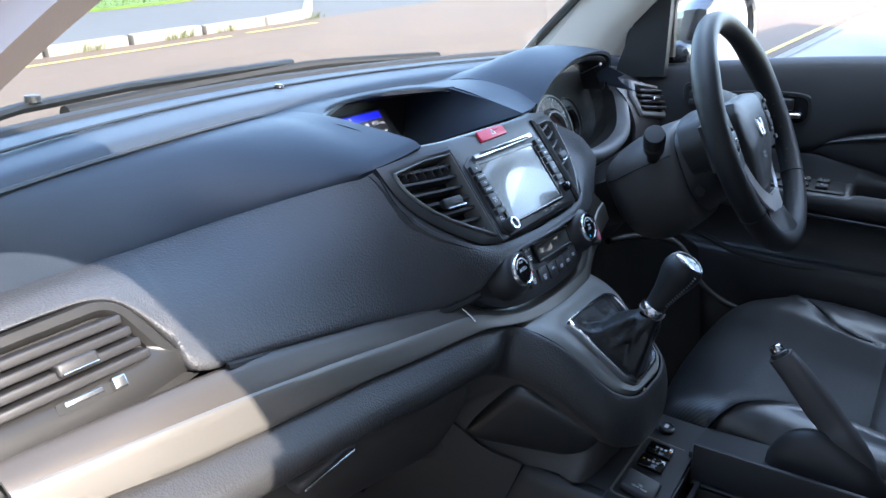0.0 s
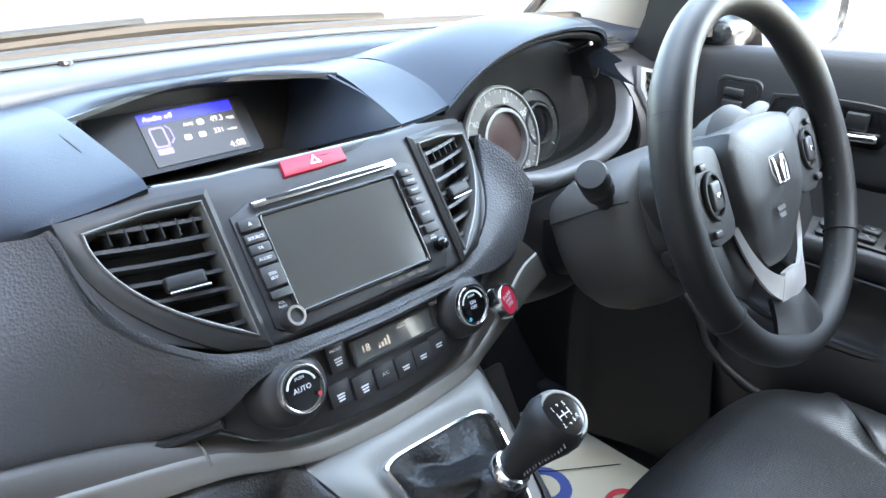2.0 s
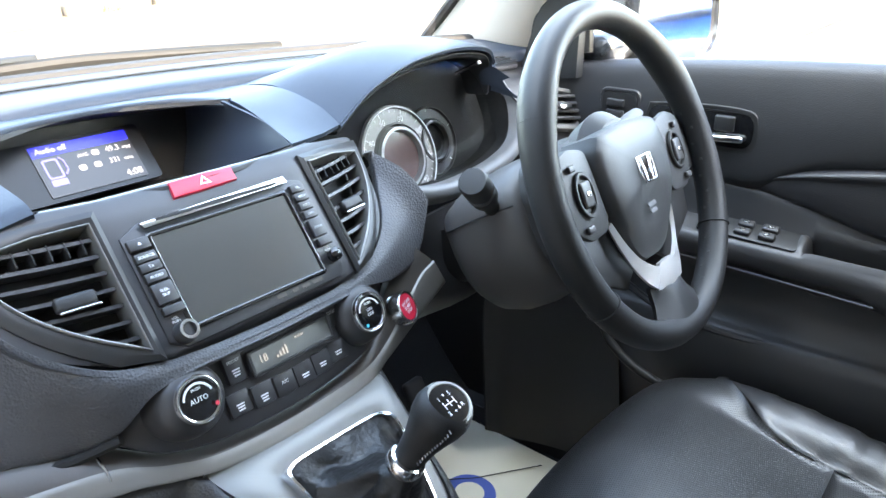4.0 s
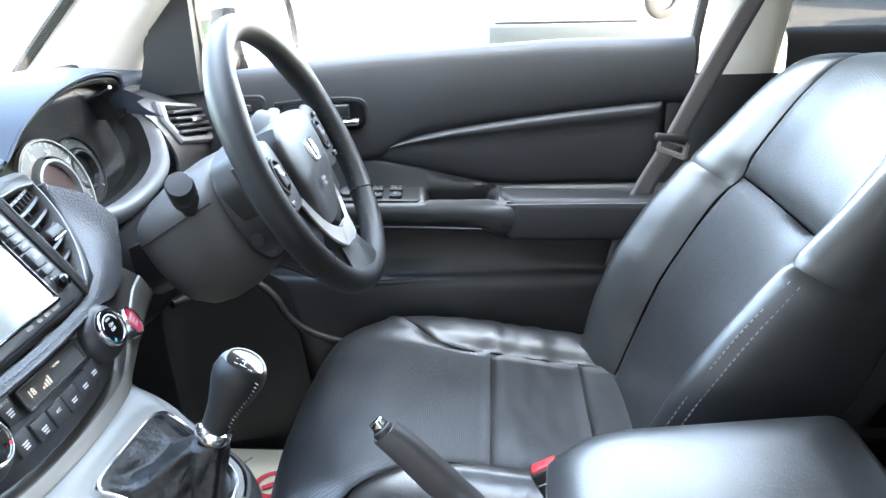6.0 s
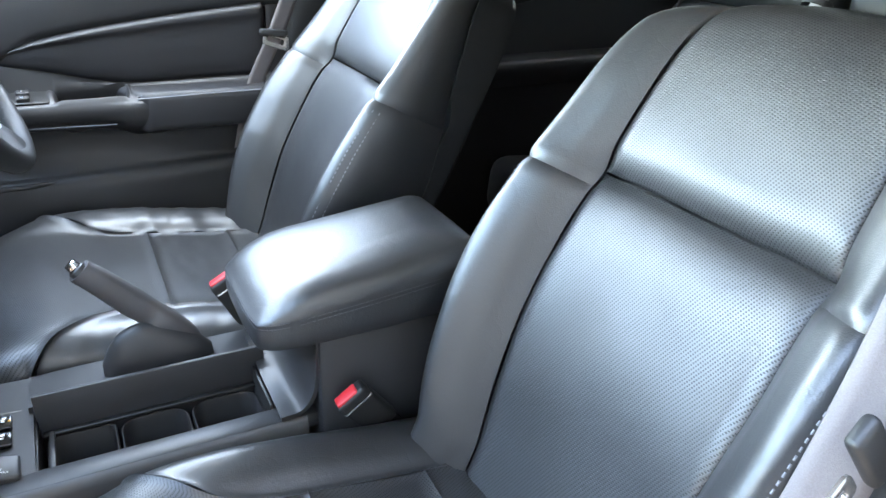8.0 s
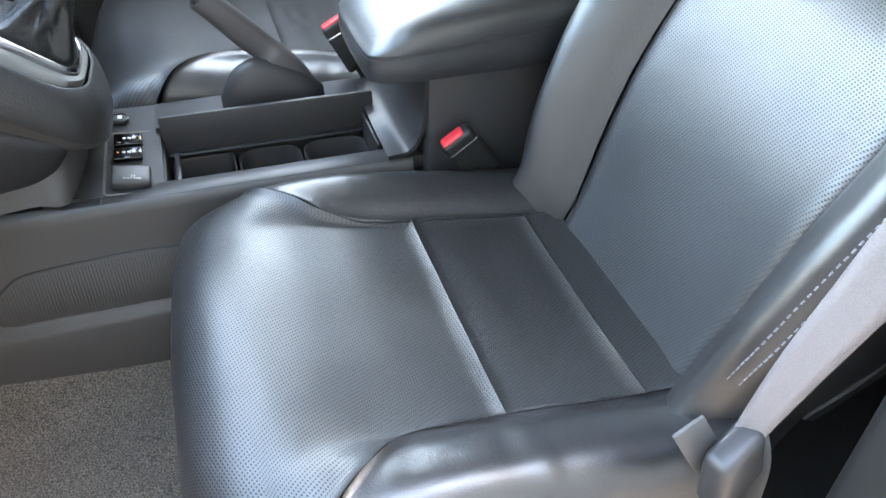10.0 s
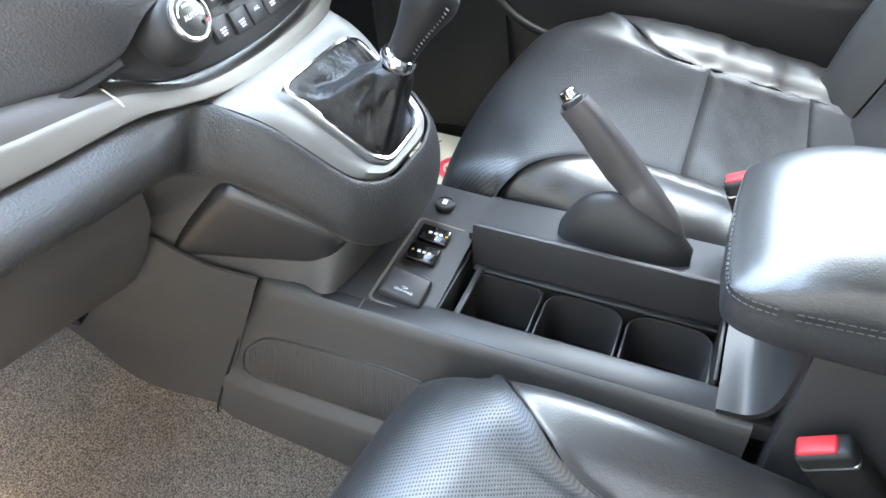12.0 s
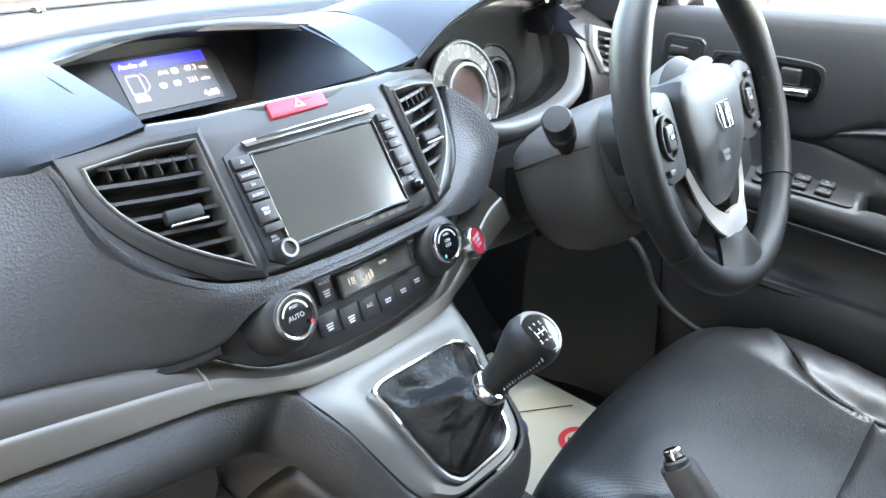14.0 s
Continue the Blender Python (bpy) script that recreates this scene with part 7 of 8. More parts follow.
def perforated():
    """Black leather with fine rows of holes."""
    m = material("perforated_black_leather", (0.023, 0.023, 0.024), 0.40, 0, 0, 0, spec=0.8, ior=1.6)
    t = m.node_tree
    co = t.nodes.new("ShaderNodeTexCoord")
    mp = t.nodes.new("ShaderNodeMapping")
    mp.inputs["Rotation"].default_value = (0, 0, radians(18))
    mp.inputs["Scale"].default_value = (0.85, 1.3, 1.0)
    v = t.nodes.new("ShaderNodeTexVoronoi")
    v.voronoi_dimensions = "2D"
    v.inputs["Scale"].default_value = 270
    v.inputs["Randomness"].default_value = 0.0
    t.links.new(co.outputs["UV"], mp.inputs["Vector"])
    t.links.new(mp.outputs["Vector"], v.inputs["Vector"])
    r = t.nodes.new("ShaderNodeMapRange")
    r.inputs["From Min"].default_value, r.inputs["From Max"].default_value = 0.18, 0.34
    t.links.new(v.outputs["Distance"], r.inputs["Value"])
    fine = t.nodes.new("ShaderNodeTexNoise")
    fine.inputs["Scale"].default_value = 420
    t.links.new(co.outputs["Object"], fine.inputs["Vector"])
    ad = t.nodes.new("ShaderNodeMath")
    ad.operation = "MULTIPLY_ADD"
    ad.inputs[1].default_value = 0.10
    t.links.new(fine.outputs["Fac"], ad.inputs[0])
    t.links.new(r.outputs["Result"], ad.inputs[2])
    b = t.nodes.new("ShaderNodeBump")
    b.inputs["Strength"].default_value = 0.3
    b.inputs["Distance"].default_value = 0.0018
    t.links.new(ad.outputs[0], b.inputs["Height"])
    t.links.new(b.outputs["Normal"], t.nodes["Principled BSDF"].inputs["Normal"])
    sp = t.nodes.new("ShaderNodeMapRange")
    sp.inputs["To Min"].default_value, sp.inputs["To Max"].default_value = 0.38, 0.85
    t.links.new(r.outputs["Result"], sp.inputs["Value"])
    t.links.new(sp.outputs["Result"], t.nodes["Principled BSDF"].inputs["Specular IOR Level"])
    base = t.nodes["Principled BSDF"].inputs["Base Color"]
    dark = t.nodes.new("ShaderNodeVectorMath")
    dark.operation = "SCALE"
    t.links.new(base.links[0].from_socket, dark.inputs[0])
    t.links.new(sp.outputs["Result"], dark.inputs["Scale"])
    t.links.new(dark.outputs["Vector"], base)
    return m


LEATHER_PERF = perforated()
creased(LEATHER_PERF, 0.05, 0.0002)
passenger_seat = car_seat(-0.405, -0.200, 0.722, 25.5, -0.726, 0.704, -1, 0.0010, 0.026, 1.0)
driver_seat = car_seat(0.402, -0.118, 0.752, 27, -0.642, 0.706, 1, 0.0022, 0.0, 0.05)

# belt buckles beside the console


def buckle(x, y, z, tilt, lean):
    b = thing("belt_buckle", "black seat belt buckle with red release button", "buckle", group="belt buckles")
    m = pose(x, y, z, tilt, lean, 0)
    part("body", moved(rbox(0.024, 0.048, 0.085, 0.006), m), PLASTIC_MATT, b)
    part("release_button", moved(rbox(0.018, 0.034, 0.014, 0.003), m @ Matrix.Translation((0, 0.004, 0.038))), RED_BUCKLE, b, "red release button")
    part("rim", moved(ring_plate(rounded(0.0245, 0.0485, 0.005), rounded(0.020, 0.044, 0.004), 0.003, 0.0008), m @ Matrix.Translation((0, 0, 0.0265))), STEEL, b)
    part("strap", moved(rbox(0.006, 0.034, 0.12, 0.002), m @ Matrix.Translation((0, -0.004, -0.095))), RUBBER, b)
    return b


buckle(-0.150, -0.610, 0.735, -38, -6)
buckle(0.140, -0.505, 0.785, -28, 4)


def belt_strip(name, pts, width_dir, w, mat, parent, gather=1.0):
    """gather: the share of its width that the webbing keeps at its lower end."""
    p = [Vector(q) for q in spline(pts, 24)]
    wd = Vector(width_dir).normalized() * (w / 2)
    bm, _ = grid_mesh([[q + wd * g * (gather + (1 - gather) * min(1.0, i / 9)) for g in (-1, -0.5, 0, 0.5, 1)] for i, q in enumerate(p)])
    ob = part(name, bm, mat, parent)
    mod = ob.modifiers.new("thickness", "SOLIDIFY")
    mod.thickness = 0.0016
    return ob


pb = thing("passenger_belt", "grey passenger seat belt hanging beside the seat", "seat belt")
belt_strip("webbing", [(-0.700, -0.642, 0.78), (-0.706, -0.662, 0.87), (-0.712, -0.700, 0.98), (-0.714, -0.735, 1.08), (-0.710, -0.775, 1.20), (-0.70, -0.83, 1.42)], (0.65, 0.75, 0.05), 0.048, BELT, pb, 0.45)
part("anchor_sleeve", moved(rbox(0.030, 0.060, 0.080, 0.008, 3, 0.85), pose(-0.702, -0.640, 0.755, -18, 0, 20)), PLASTIC, pb, "black plastic anchor sleeve")
part("anchor_tab", moved(rbox(0.004, 0.030, 0.060, 0.0015, 2), pose(-0.688, -0.612, 0.775, -30, 8, 0)), PLASTIC_GREY, pb, "grey anchor tab")
TG = basis((-0.730, -0.702, 1.056), (0.1, -0.79, 0.60), (0.05, 0.60, 0.79))
tg = part("tongue", moved(ring_plate(rounded(0.022, 0.038, 0.006), rounded(0.009, 0.020, 0.003), 0.003, 0.0008), TG @ pose(0, -0.002, 0.004, 0, 0, -90) @ Matrix.Translation((0, -0.020, 0))), STEEL, pb, "bright steel belt tongue")
part("tongue_grip", moved(rbox(0.026, 0.056, 0.012, 0.005), TG @ Matrix.Translation((0.020, 0, 0.002))), PLASTIC_MATT, pb)
db = thing("driver_belt", "grey driver seat belt running down from the pillar", "seat belt")
belt_strip("webbing", [(0.700, -0.655, 0.86), (0.700, -0.690, 0.99), (0.700, -0.745, 1.10), (0.698, -0.80, 1.22), (0.69, -0.895, 1.42)], (0.05, -0.85, 0.30), 0.05, BELT, db)
TD = basis((0.690, -0.735, 1.098), (0.0, -1, -0.1), (0.2, 0.1, 1))
part("tongue", moved(ring_plate(rounded(0.056, 0.034, 0.006), rounded(0.036, 0.012, 0.003), 0.003, 0.0008), TD @ pose(0.004, -0.016, 0.004, -25, 0, -14)), STEEL, db, "bright steel belt tongue")
part("tongue_grip", moved(rbox(0.060, 0.014, 0.014, 0.005), TD), PLASTIC_MATT, db)


# ---- driver door ----
door = thing("driver_door", "black driver door trim with padded armrest and switches", "door")


def sill_z(y):
    return 1.263 - 0.050 * max(0, y + 0.55) - 0.075 * max(0, y + 0.25) ** 1.6


def arc_z(y):
    """The sweeping crease of the upper door pad."""
    return 1.058 + 0.097 * max(0.0, min(1.0, (y + 0.205) / -0.52)) ** 0.46


def band_top(y):
    """The line where the switch band meets the leather insert."""
    return 1.056 - 0.052 * max(0.0, min(1.0, (-0.17 - y) / 0.24)) ** 1.5


YS = [0.21, 0.12, 0.03, -0.06, -0.14, -0.205, -0.28, -0.36, -0.45, -0.55, -0.65, -0.73, -0.775]
rows = []
for y in YS:
    lo = arc_z(y) if y < -0.19 else 1.058 - 0.02 * (y + 0.19)
    s = sill_z(y)
    rows.append([(0.782, y, s - 0.004), (0.765, y, s), (0.748, y, s - 0.003), (0.735, y, s - 0.02), (0.727, y, (s + lo) / 2), (0.728, y, lo + 0.02), (0.733, y, lo + 0.004), (0.745, y, lo - 0.008)])
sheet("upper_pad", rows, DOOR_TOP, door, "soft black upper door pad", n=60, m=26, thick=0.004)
rows = []
for y in [-0.19, -0.205, -0.225, -0.26, -0.30, -0.36, -0.45, -0.55, -0.65, -0.715, -0.725]:
    hi, lo = arc_z(y) - 0.003, band_top(y)
    k = max(0.0, min(1.0, (hi - lo) / 0.06)) * (0.3 if y < -0.72 else 1)
    h = max(0.002, hi - lo)
    rows.append([(0.752, y, hi + 0.004), (0.744 - 0.008 * k, y, hi + 0.003), (0.742 - 0.020 * k, y, hi - 0.02 * h), (0.741 - 0.021 * k, y, hi - 0.10 * h), (0.741 - 0.016 * k, y, hi - 0.22 * h), (0.741 - 0.015 * k, y, hi - 0.55 * h), (0.742 - 0.010 * k, y, lo + 0.10 * h), (0.748, y, lo - 0.006)])
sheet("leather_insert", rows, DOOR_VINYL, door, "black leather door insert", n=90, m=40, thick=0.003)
box_part("rear_edge", (0.742, -0.775, 0.90), (0.765, -0.732, 1.153), PLASTIC, door, 0.008)
# middle band with switches, pull and armrest
rows = []
for y in [0.12, 0.0, -0.10, -0.20, -0.27, -0.295, -0.308, -0.36, -0.415, -0.432, -0.45, -0.55, -0.65, -0.76]:
    top = band_top(y)
    k = min(1, max(0, (-0.38 - y) / 0.06))
    d = 1.0 if -0.43 < y < -0.30 else 0.0
    rows.append([(0.746, y, top), (0.739, y, top - 0.010), (0.731 + 0.001 * d, y, 1.000), (0.724 + 0.024 * d, y, 0.995 - 0.065 * d), (0.702 + 0.006 * d, y, 0.986 - 0.062 * d), (0.691 + 0.004 * d, y, 0.982), (0.684 + 0.001 * d, y, 0.977), (0.681 - 0.006 * k, y, 0.965), (0.687 - 0.004 * k, y, 0.948 - 0.018 * k), (0.715, y, 0.930 - 0.022 * k), (0.735, y, 0.922 - 0.024 * k)])
sheet("door_band", rows, PLASTIC, door, n=110, m=44, thick=0.003)
bm = rbox(0.078, 0.35, 0.082, 0.016, 4)
for v in bm.verts:
    if v.co.y > 0.10:
        v.co.y += 0.030 * (v.co.x / 0.039) * (v.co.y - 0.10) / 0.075
    if v.co.z > 0:
        v.co.z += 0.005 * (v.co.x / 0.039) + 0.006 * max(0.0, v.co.y / 0.175)
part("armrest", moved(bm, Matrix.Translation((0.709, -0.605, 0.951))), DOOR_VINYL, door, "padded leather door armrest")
for dx, dz in ((0.0, 0.0), (0.008, 0.0035)):
    part("armrest_stitching", sweep([(0.6735 + dx, y, 0.9835 + dz) for y in np.linspace(-0.445, -0.77, 24)], 0.0015, 5), STITCH, door)
part("band_line", sweep(spline([(0.6855, 0.05, 0.9405), (0.6852, -0.2, 0.9395), (0.683, -0.40, 0.934)], 12), 0.0016, 5), STITCH, door)
# black plate laid in the door pull to darken it like deep shade
part("pull_shade", moved(plate([(-0.066, -0.012), (-0.062, 0.012), (0.052, 0.012), (0.060, -0.012)], 0.002), basis((0.724, -0.365, 0.932), (0, -1, 0), (1, 0, 0))), RUBBER, door, "black plate for the shade in the door pull")
swp = part("switch_panel", moved(plate(rounded(0.15, 0.040, 0.006), 0.004, 0.001), basis((0.707, -0.212, 0.9965), (0, -1, -0.02), (0.95, 0, 0.38))), PLASTIC_MATT, door)
for i in range(2):
    for j in range(2):
        k = part("window_switch", moved(rbox(0.024, 0.014, 0.010, 0.003), basis((0.700 + 0.017 * j, -0.206 - 0.036 * i, 0.9955 + 0.0068 * j), (0, -1, -0.02), (0.95, 0, 0.38))), PLASTIC, swp)
        part("switch_mark", moved(rbox(0.008, 0.005, 0.002, 0.0005, 1), basis((0.698 + 0.017 * j, -0.206 - 0.036 * i, 1.0005 + 0.0068 * j), (0, -1, -0.02), (0.95, 0, 0.38))), STEEL, k)
part("mirror_switch", moved(lathe([(0.013, 0), (0.012, 0.006), (0.006, 0.007), (0, 0.0072)], 22), basis((0.708, -0.150, 0.999), (0, -1, 0), (0.95, 0, 0.38))), PLASTIC, swp)
# lower door with its pocket
rows = []
for y in [0.20, 0.05, -0.10, -0.25, -0.40, -0.55, -0.70, -0.775]:
    b = 0.016 * max(0, 1 - ((y + 0.25) / 0.25) ** 2)
    rows.append([(0.736, y, 0.925), (0.742, y, 0.90), (0.742 - b * 0.2, y, 0.86), (0.738 - b, y, 0.83), (0.722 - b, y, 0.818), (0.715 - b, y, 0.79), (0.715 - b, y, 0.72), (0.725, y, 0.60), (0.735, y, 0.45)])
sheet("lower_panel", rows, PLASTIC, door, "plain black lower door panel", n=40, m=30, thick=0.004)
part("pocket_rim", sweep(spline([(0.738, 0.0, 0.845), (0.709, -0.10, 0.822), (0.702, -0.22, 0.818), (0.722, -0.33, 0.822), (0.737, -0.36, 0.84)], 24), 0.006, 8), PLASTIC, door)
# inner handle
HB = basis((0.7285, -0.118, 1.139), (0, -1, 0.02), (0, 0, 1))
hd = part("handle_bowl", moved(ring_plate(spline([(-0.095, 0.030), (-0.02, 0.036), (0.062, 0.034), (0.080, 0.015), (0.080, -0.022), (0.062, -0.036), (-0.02, -0.036), (-0.085, -0.030), (-0.102, 0.0), (-0.095, 0.030)], 40)[:-1], spline([(-0.085, 0.022), (-0.02, 0.026), (0.055, 0.024), (0.069, 0.010), (0.069, -0.016), (0.055, -0.026), (-0.02, -0.026), (-0.077, -0.022), (-0.090, 0.0), (-0.085, 0.022)], 40)[:-1], 0.014, 0.004), HB @ Matrix.Translation((0, 0, 0.002))), PLASTIC_MATT, door, "recessed door handle surround")
part("bowl_back", moved(plate(rounded(0.165, 0.052, 0.018), 0.003), HB @ Matrix.Translation((-0.01, 0, 0.0035))), GLOSS, hd)
part("handle", moved(rbox(0.056, 0.011, 0.010, 0.004), HB @ pose(0.034, -0.012, 0.010, 0, 0, 3)), CHROME, hd, "chrome door handle")
part("lock_tab", moved(rbox(0.030, 0.024, 0.008, 0.003), HB @ Matrix.Translation((0.030, 0.010, 0.006))), PLASTIC_MATT, hd)
mt = part("switch_frame", moved(ring_plate(rounded(0.075, 0.062, 0.014), rounded(0.060, 0.048, 0.010), 0.012, 0.003), basis((0.7275, 0.028, 1.150), (0, -1, 0), (0, 0.1, 1))), PLASTIC, door, "small framed switch panel")
part("switch_plate", moved(plate(rounded(0.060, 0.048, 0.010), 0.003), basis((0.7245, 0.028, 1.150), (0, -1, 0), (0, 0.1, 1))), PLASTIC_MATT, mt)
for k in range(2):
    part("button", moved(rbox(0.030, 0.012, 0.008, 0.002), basis((0.7225, 0.033, 1.158 - 0.018 * k), (0, -1, 0), (0, 0.1, 1))), PLASTIC, mt)
# triangle behind the mirror with a small speaker
sheet("mirror_corner", [[(0.742, 0.225, 1.180), (0.738, 0.16, 1.185), (0.735, 0.105, 1.190)], [(0.745, 0.185, 1.30), (0.741, 0.145, 1.30), (0.738, 0.105, 1.30)], [(0.748, 0.14, 1.40), (0.745, 0.125, 1.40), (0.742, 0.105, 1.40)]], PLASTIC_MATT, door, n=10, m=8, thick=0.02)
part("speaker_grille", moved(plate(spline([(-0.042, -0.040), (-0.046, 0.0), (-0.034, 0.036), (0.0, 0.046), (0.030, 0.040), (0.040, 0.0), (0.034, -0.036), (0.0, -0.046), (-0.042, -0.040)], 40)[:-1], 0.008, 0.004), basis((0.7245, 0.160, 1.256), (0, -1, 0.1), (0.05, 0, 1))), RUBBER, door, "fine black speaker grille")
part("door_frame", sweep([(0.748, 0.105, 1.23), (0.747, 0.11, 1.33), (0.74, 0.10, 1.42)], 0.010, 8), PLASTIC_MATT, door)
box_part("door_core", (0.750, -0.778, 0.44), (0.778, 0.20, 1.19), PLASTIC_MATT, door, 0.004)
dg = part("door_glass", *(lambda: (grid_mesh([[(0.772, 0.15, 1.20), (0.772, -0.77, 1.245)], [(0.70, -0.02, 1.50), (0.69, -0.78, 1.53)]])[0], WINDOW))(), door, "clear side window")
dg.visible_shadow = False

# exterior mirror
em = thing("door_mirror", "dark exterior door mirror reflecting parked cars", "mirror")
MM = basis((0.975, 0.050, 1.268), (1, -0.18, 0), (0.0, 0.1, 1)) @ Matrix.Scale(1.06, 4)
mo = spline([(-0.125, 0.055), (-0.06, 0.085), (0.06, 0.085), (0.118, 0.062), (0.132, 0.0), (0.110, -0.062), (0.02, -0.085), (-0.09, -0.075), (-0.128, -0.03), (-0.125, 0.055)], 56)[:-1]
bm = bmesh.new()
loops = [[bm.verts.new((x * k, y * k, z)) for x, y in mo] for k, z in ((0.90, 0.002), (0.93, 0.012), (1.0, 0.014), (1.05, 0.0), (1.04, -0.03), (0.92, -0.075), (0.6, -0.11), (0.2, -0.12))]
for a, b in zip(loops, loops[1:]):
    for i in range(len(mo)):
        bm.faces.new((a[i], a[(i + 1) % len(mo)], b[(i + 1) % len(mo)], b[i]))
bm.faces.new(loops[-1])
part("housing", moved(bm, MM), BODY_PAINT, em)
part("mirror_glass", moved(plate([(x * 0.92, y * 0.92) for x, y in mo], 0.004), MM @ Matrix.Translation((0, 0, 0.004))), MIRROR, em, "silvered mirror glass")
part("mirror_foot", moved(rbox(0.16, 0.07, 0.05, 0.02), Matrix.Translation((0.83, 0.10, 1.235))), BODY_PAINT, em)

# ---- pillars, roof, floor ----
def post(name, pts, w, d, mat, parent, label=""):
    """A pillar of flat rounded section along points; w along the car, d across."""
    p = spline(pts, 18)
    rows = []
    for q in p:
        rows.append([(q[0] + d * math.copysign(abs(math.cos(a)) ** 0.6, math.cos(a)), q[1] + w * math.copysign(abs(math.sin(a)) ** 0.6, math.sin(a)), q[2]) for a in np.linspace(0, 2 * math.pi, 20, endpoint=False)])
    bm, vs = grid_mesh(rows, True)
    bm.faces.new(vs[0])
    bm.faces.new(vs[-1])
    return part(name, bm, mat, parent, label)


for sx in (1, -1):
    # front pillar trim: cream on the driver side, much darker on the passenger side
    mat = PILLAR_CREAM if sx > 0 else material("dark_pillar_trim", (0.11, 0.095, 0.09), 0.7, 0, 0.0015, 0.2)
    rows = []
    for y, z, x, r in ((0.30, 1.195, 0.775, 0.222), (0.22, 1.27, 0.765, 0.190), (0.10, 1.36, 0.735, 0.120), (-0.06, 1.45, 0.69, 0.0), (-0.30, 1.535, 0.635, -0.33)):
        r = r if sx > 0 else y - 0.12
        rows.append([(sx * (x + 0.01), r, z - 0.005), (sx * (x - 0.03), max(r + 0.012, y - 0.03), z + 0.004), (sx * (x - 0.045), y + 0.04, z + 0.012), (sx * (x - 0.03), y + 0.14, z + 0.025), (sx * (x - 0.01), y + 0.185, z + 0.035)])
    sheet("front_pillar", rows, mat, shell, "front pillar trim", n=24, m=16, thick=0.012)
    part("screen_seal", sweep(spline([(sx * 0.755, 0.47, 1.222), (sx * 0.735, 0.36, 1.325), (sx * 0.70, 0.235, 1.42), (sx * 0.655, 0.03, 1.50), (sx * 0.62, -0.28, 1.57)], 20), 0.011, 8), RUBBER, shell)
    # side rail over the doors
    rail = sweep(spline([(sx * 0.655, -0.12, 1.535), (sx * 0.665, -0.45, 1.555), (sx * 0.665, -0.9, 1.56), (sx * 0.66, -1.6, 1.55), (sx * 0.64, -2.3, 1.5)], 24), 0.035, 10)
    part("roof_rail", rail, CLOTH_PALE, shell)
    # passenger pillar is made thicker to block sun from the seat bolster
    post("centre_pillar", [(sx * 0.765, -0.845, 0.42), (sx * 0.760, -0.845, 0.9), (sx * 0.752, -0.850, 1.20)], 0.075 if sx > 0 else 0.105, 0.028 if sx > 0 else 0.060, PLASTIC_MATT, shell, "black lower centre pillar")
    post("centre_pillar_top", [(sx * 0.752, -0.85, 1.19), (sx * 0.735, -0.865, 1.35), (sx * 0.68, -0.885, 1.56)], 0.066, 0.026, PILLAR_CREAM, shell, "cream upper centre pillar")
    part("door_seal", sweep([(sx * 0.772, -0.782, 0.42), (sx * 0.772, -0.782, 1.26), (sx * 0.705, -0.80, 1.52)], 0.010, 8), RUBBER, shell)
    box_part("door_sill", (min(sx * 0.70, sx * 0.80), -2.2, 0.36), (max(sx * 0.70, sx * 0.80), 0.45, 0.47), PLASTIC_MATT, shell, 0.012)
    box_part("rear_quarter", (min(sx * 0.70, sx * 0.76), -2.5, 0.42), (max(sx * 0.70, sx * 0.76), -1.95, 1.58), PLASTIC_MATT, shell, 0.02)
    box_part("kick_panel", (min(sx * 0.74, sx * 0.77), 0.15, 0.42), (max(sx * 0.74, sx * 0.77), 0.75, 1.15), PLASTIC_MATT, shell, 0.01)
box_part("firewall", (-0.76, 0.60, 0.40), (0.76, 0.63, 1.20), RUBBER, shell)
box_part("tailgate", (-0.74, -2.56, 0.5), (0.74, -2.5, 1.58), PLASTIC_MATT, shell, 0.02)
ws = sheet("windscreen", [[(-0.76, 0.43, 1.215), (0, 0.60, 1.215), (0.76, 0.43, 1.215)], [(-0.70, 0.21, 1.43), (0, 0.35, 1.43), (0.70, 0.21, 1.43)], [(-0.62, -0.17, 1.565), (0, -0.10, 1.60), (0.62, -0.17, 1.565)]], SCREEN_GLASS, shell, "clear windscreen", n=12, m=16)
ws.visible_shadow = False
part("screen_edge", sweep([(x, 0.525 - 0.34 * x * x, 1.236) for x in np.linspace(-0.76, 0.76, 40)], 0.014, 8, flat=0.55), RUBBER, shell, "black lower windscreen edge")
box_part("rear_shelf", (-0.7, -2.5, 0.98), (0.7, -2.0, 1.0), PLASTIC_MATT, shell, 0.005)
# bonnet and front wings, low beyond the screen
sheet("bonnet", [[(-0.84, 0.60, 1.07), (0, 0.72, 1.13), (0.84, 0.60, 1.07)], [(-0.85, 1.0, 1.00), (0, 1.1, 1.07), (0.85, 1.0, 1.00)], [(-0.80, 1.45, 0.88), (0, 1.58, 0.96), (0.80, 1.45, 0.88)], [(-0.70, 1.65, 0.65), (0, 1.8, 0.72), (0.70, 1.65, 0.65)]], BODY_PAINT, shell, n=16, m=16, thick=0.01)
for sx in (-1, 1):
    box_part("front_wing", (min(sx * 0.80, sx * 0.88), 0.45, 0.42), (max(sx * 0.80, sx * 0.88), 1.5, 0.98), BODY_PAINT, shell, 0.04)
wp = thing("windscreen_wiper", "black wiper blade resting along the windscreen base", "wiper")
part("blade", sweep([(x, 0.565 - 0.34 * x * x, 1.236 + 0.010 * max(0, 1 - abs(x - 0.1) / 0.45)) for x in np.linspace(-0.42, 0.42, 26)], 0.009, 8), RUBBER, wp)
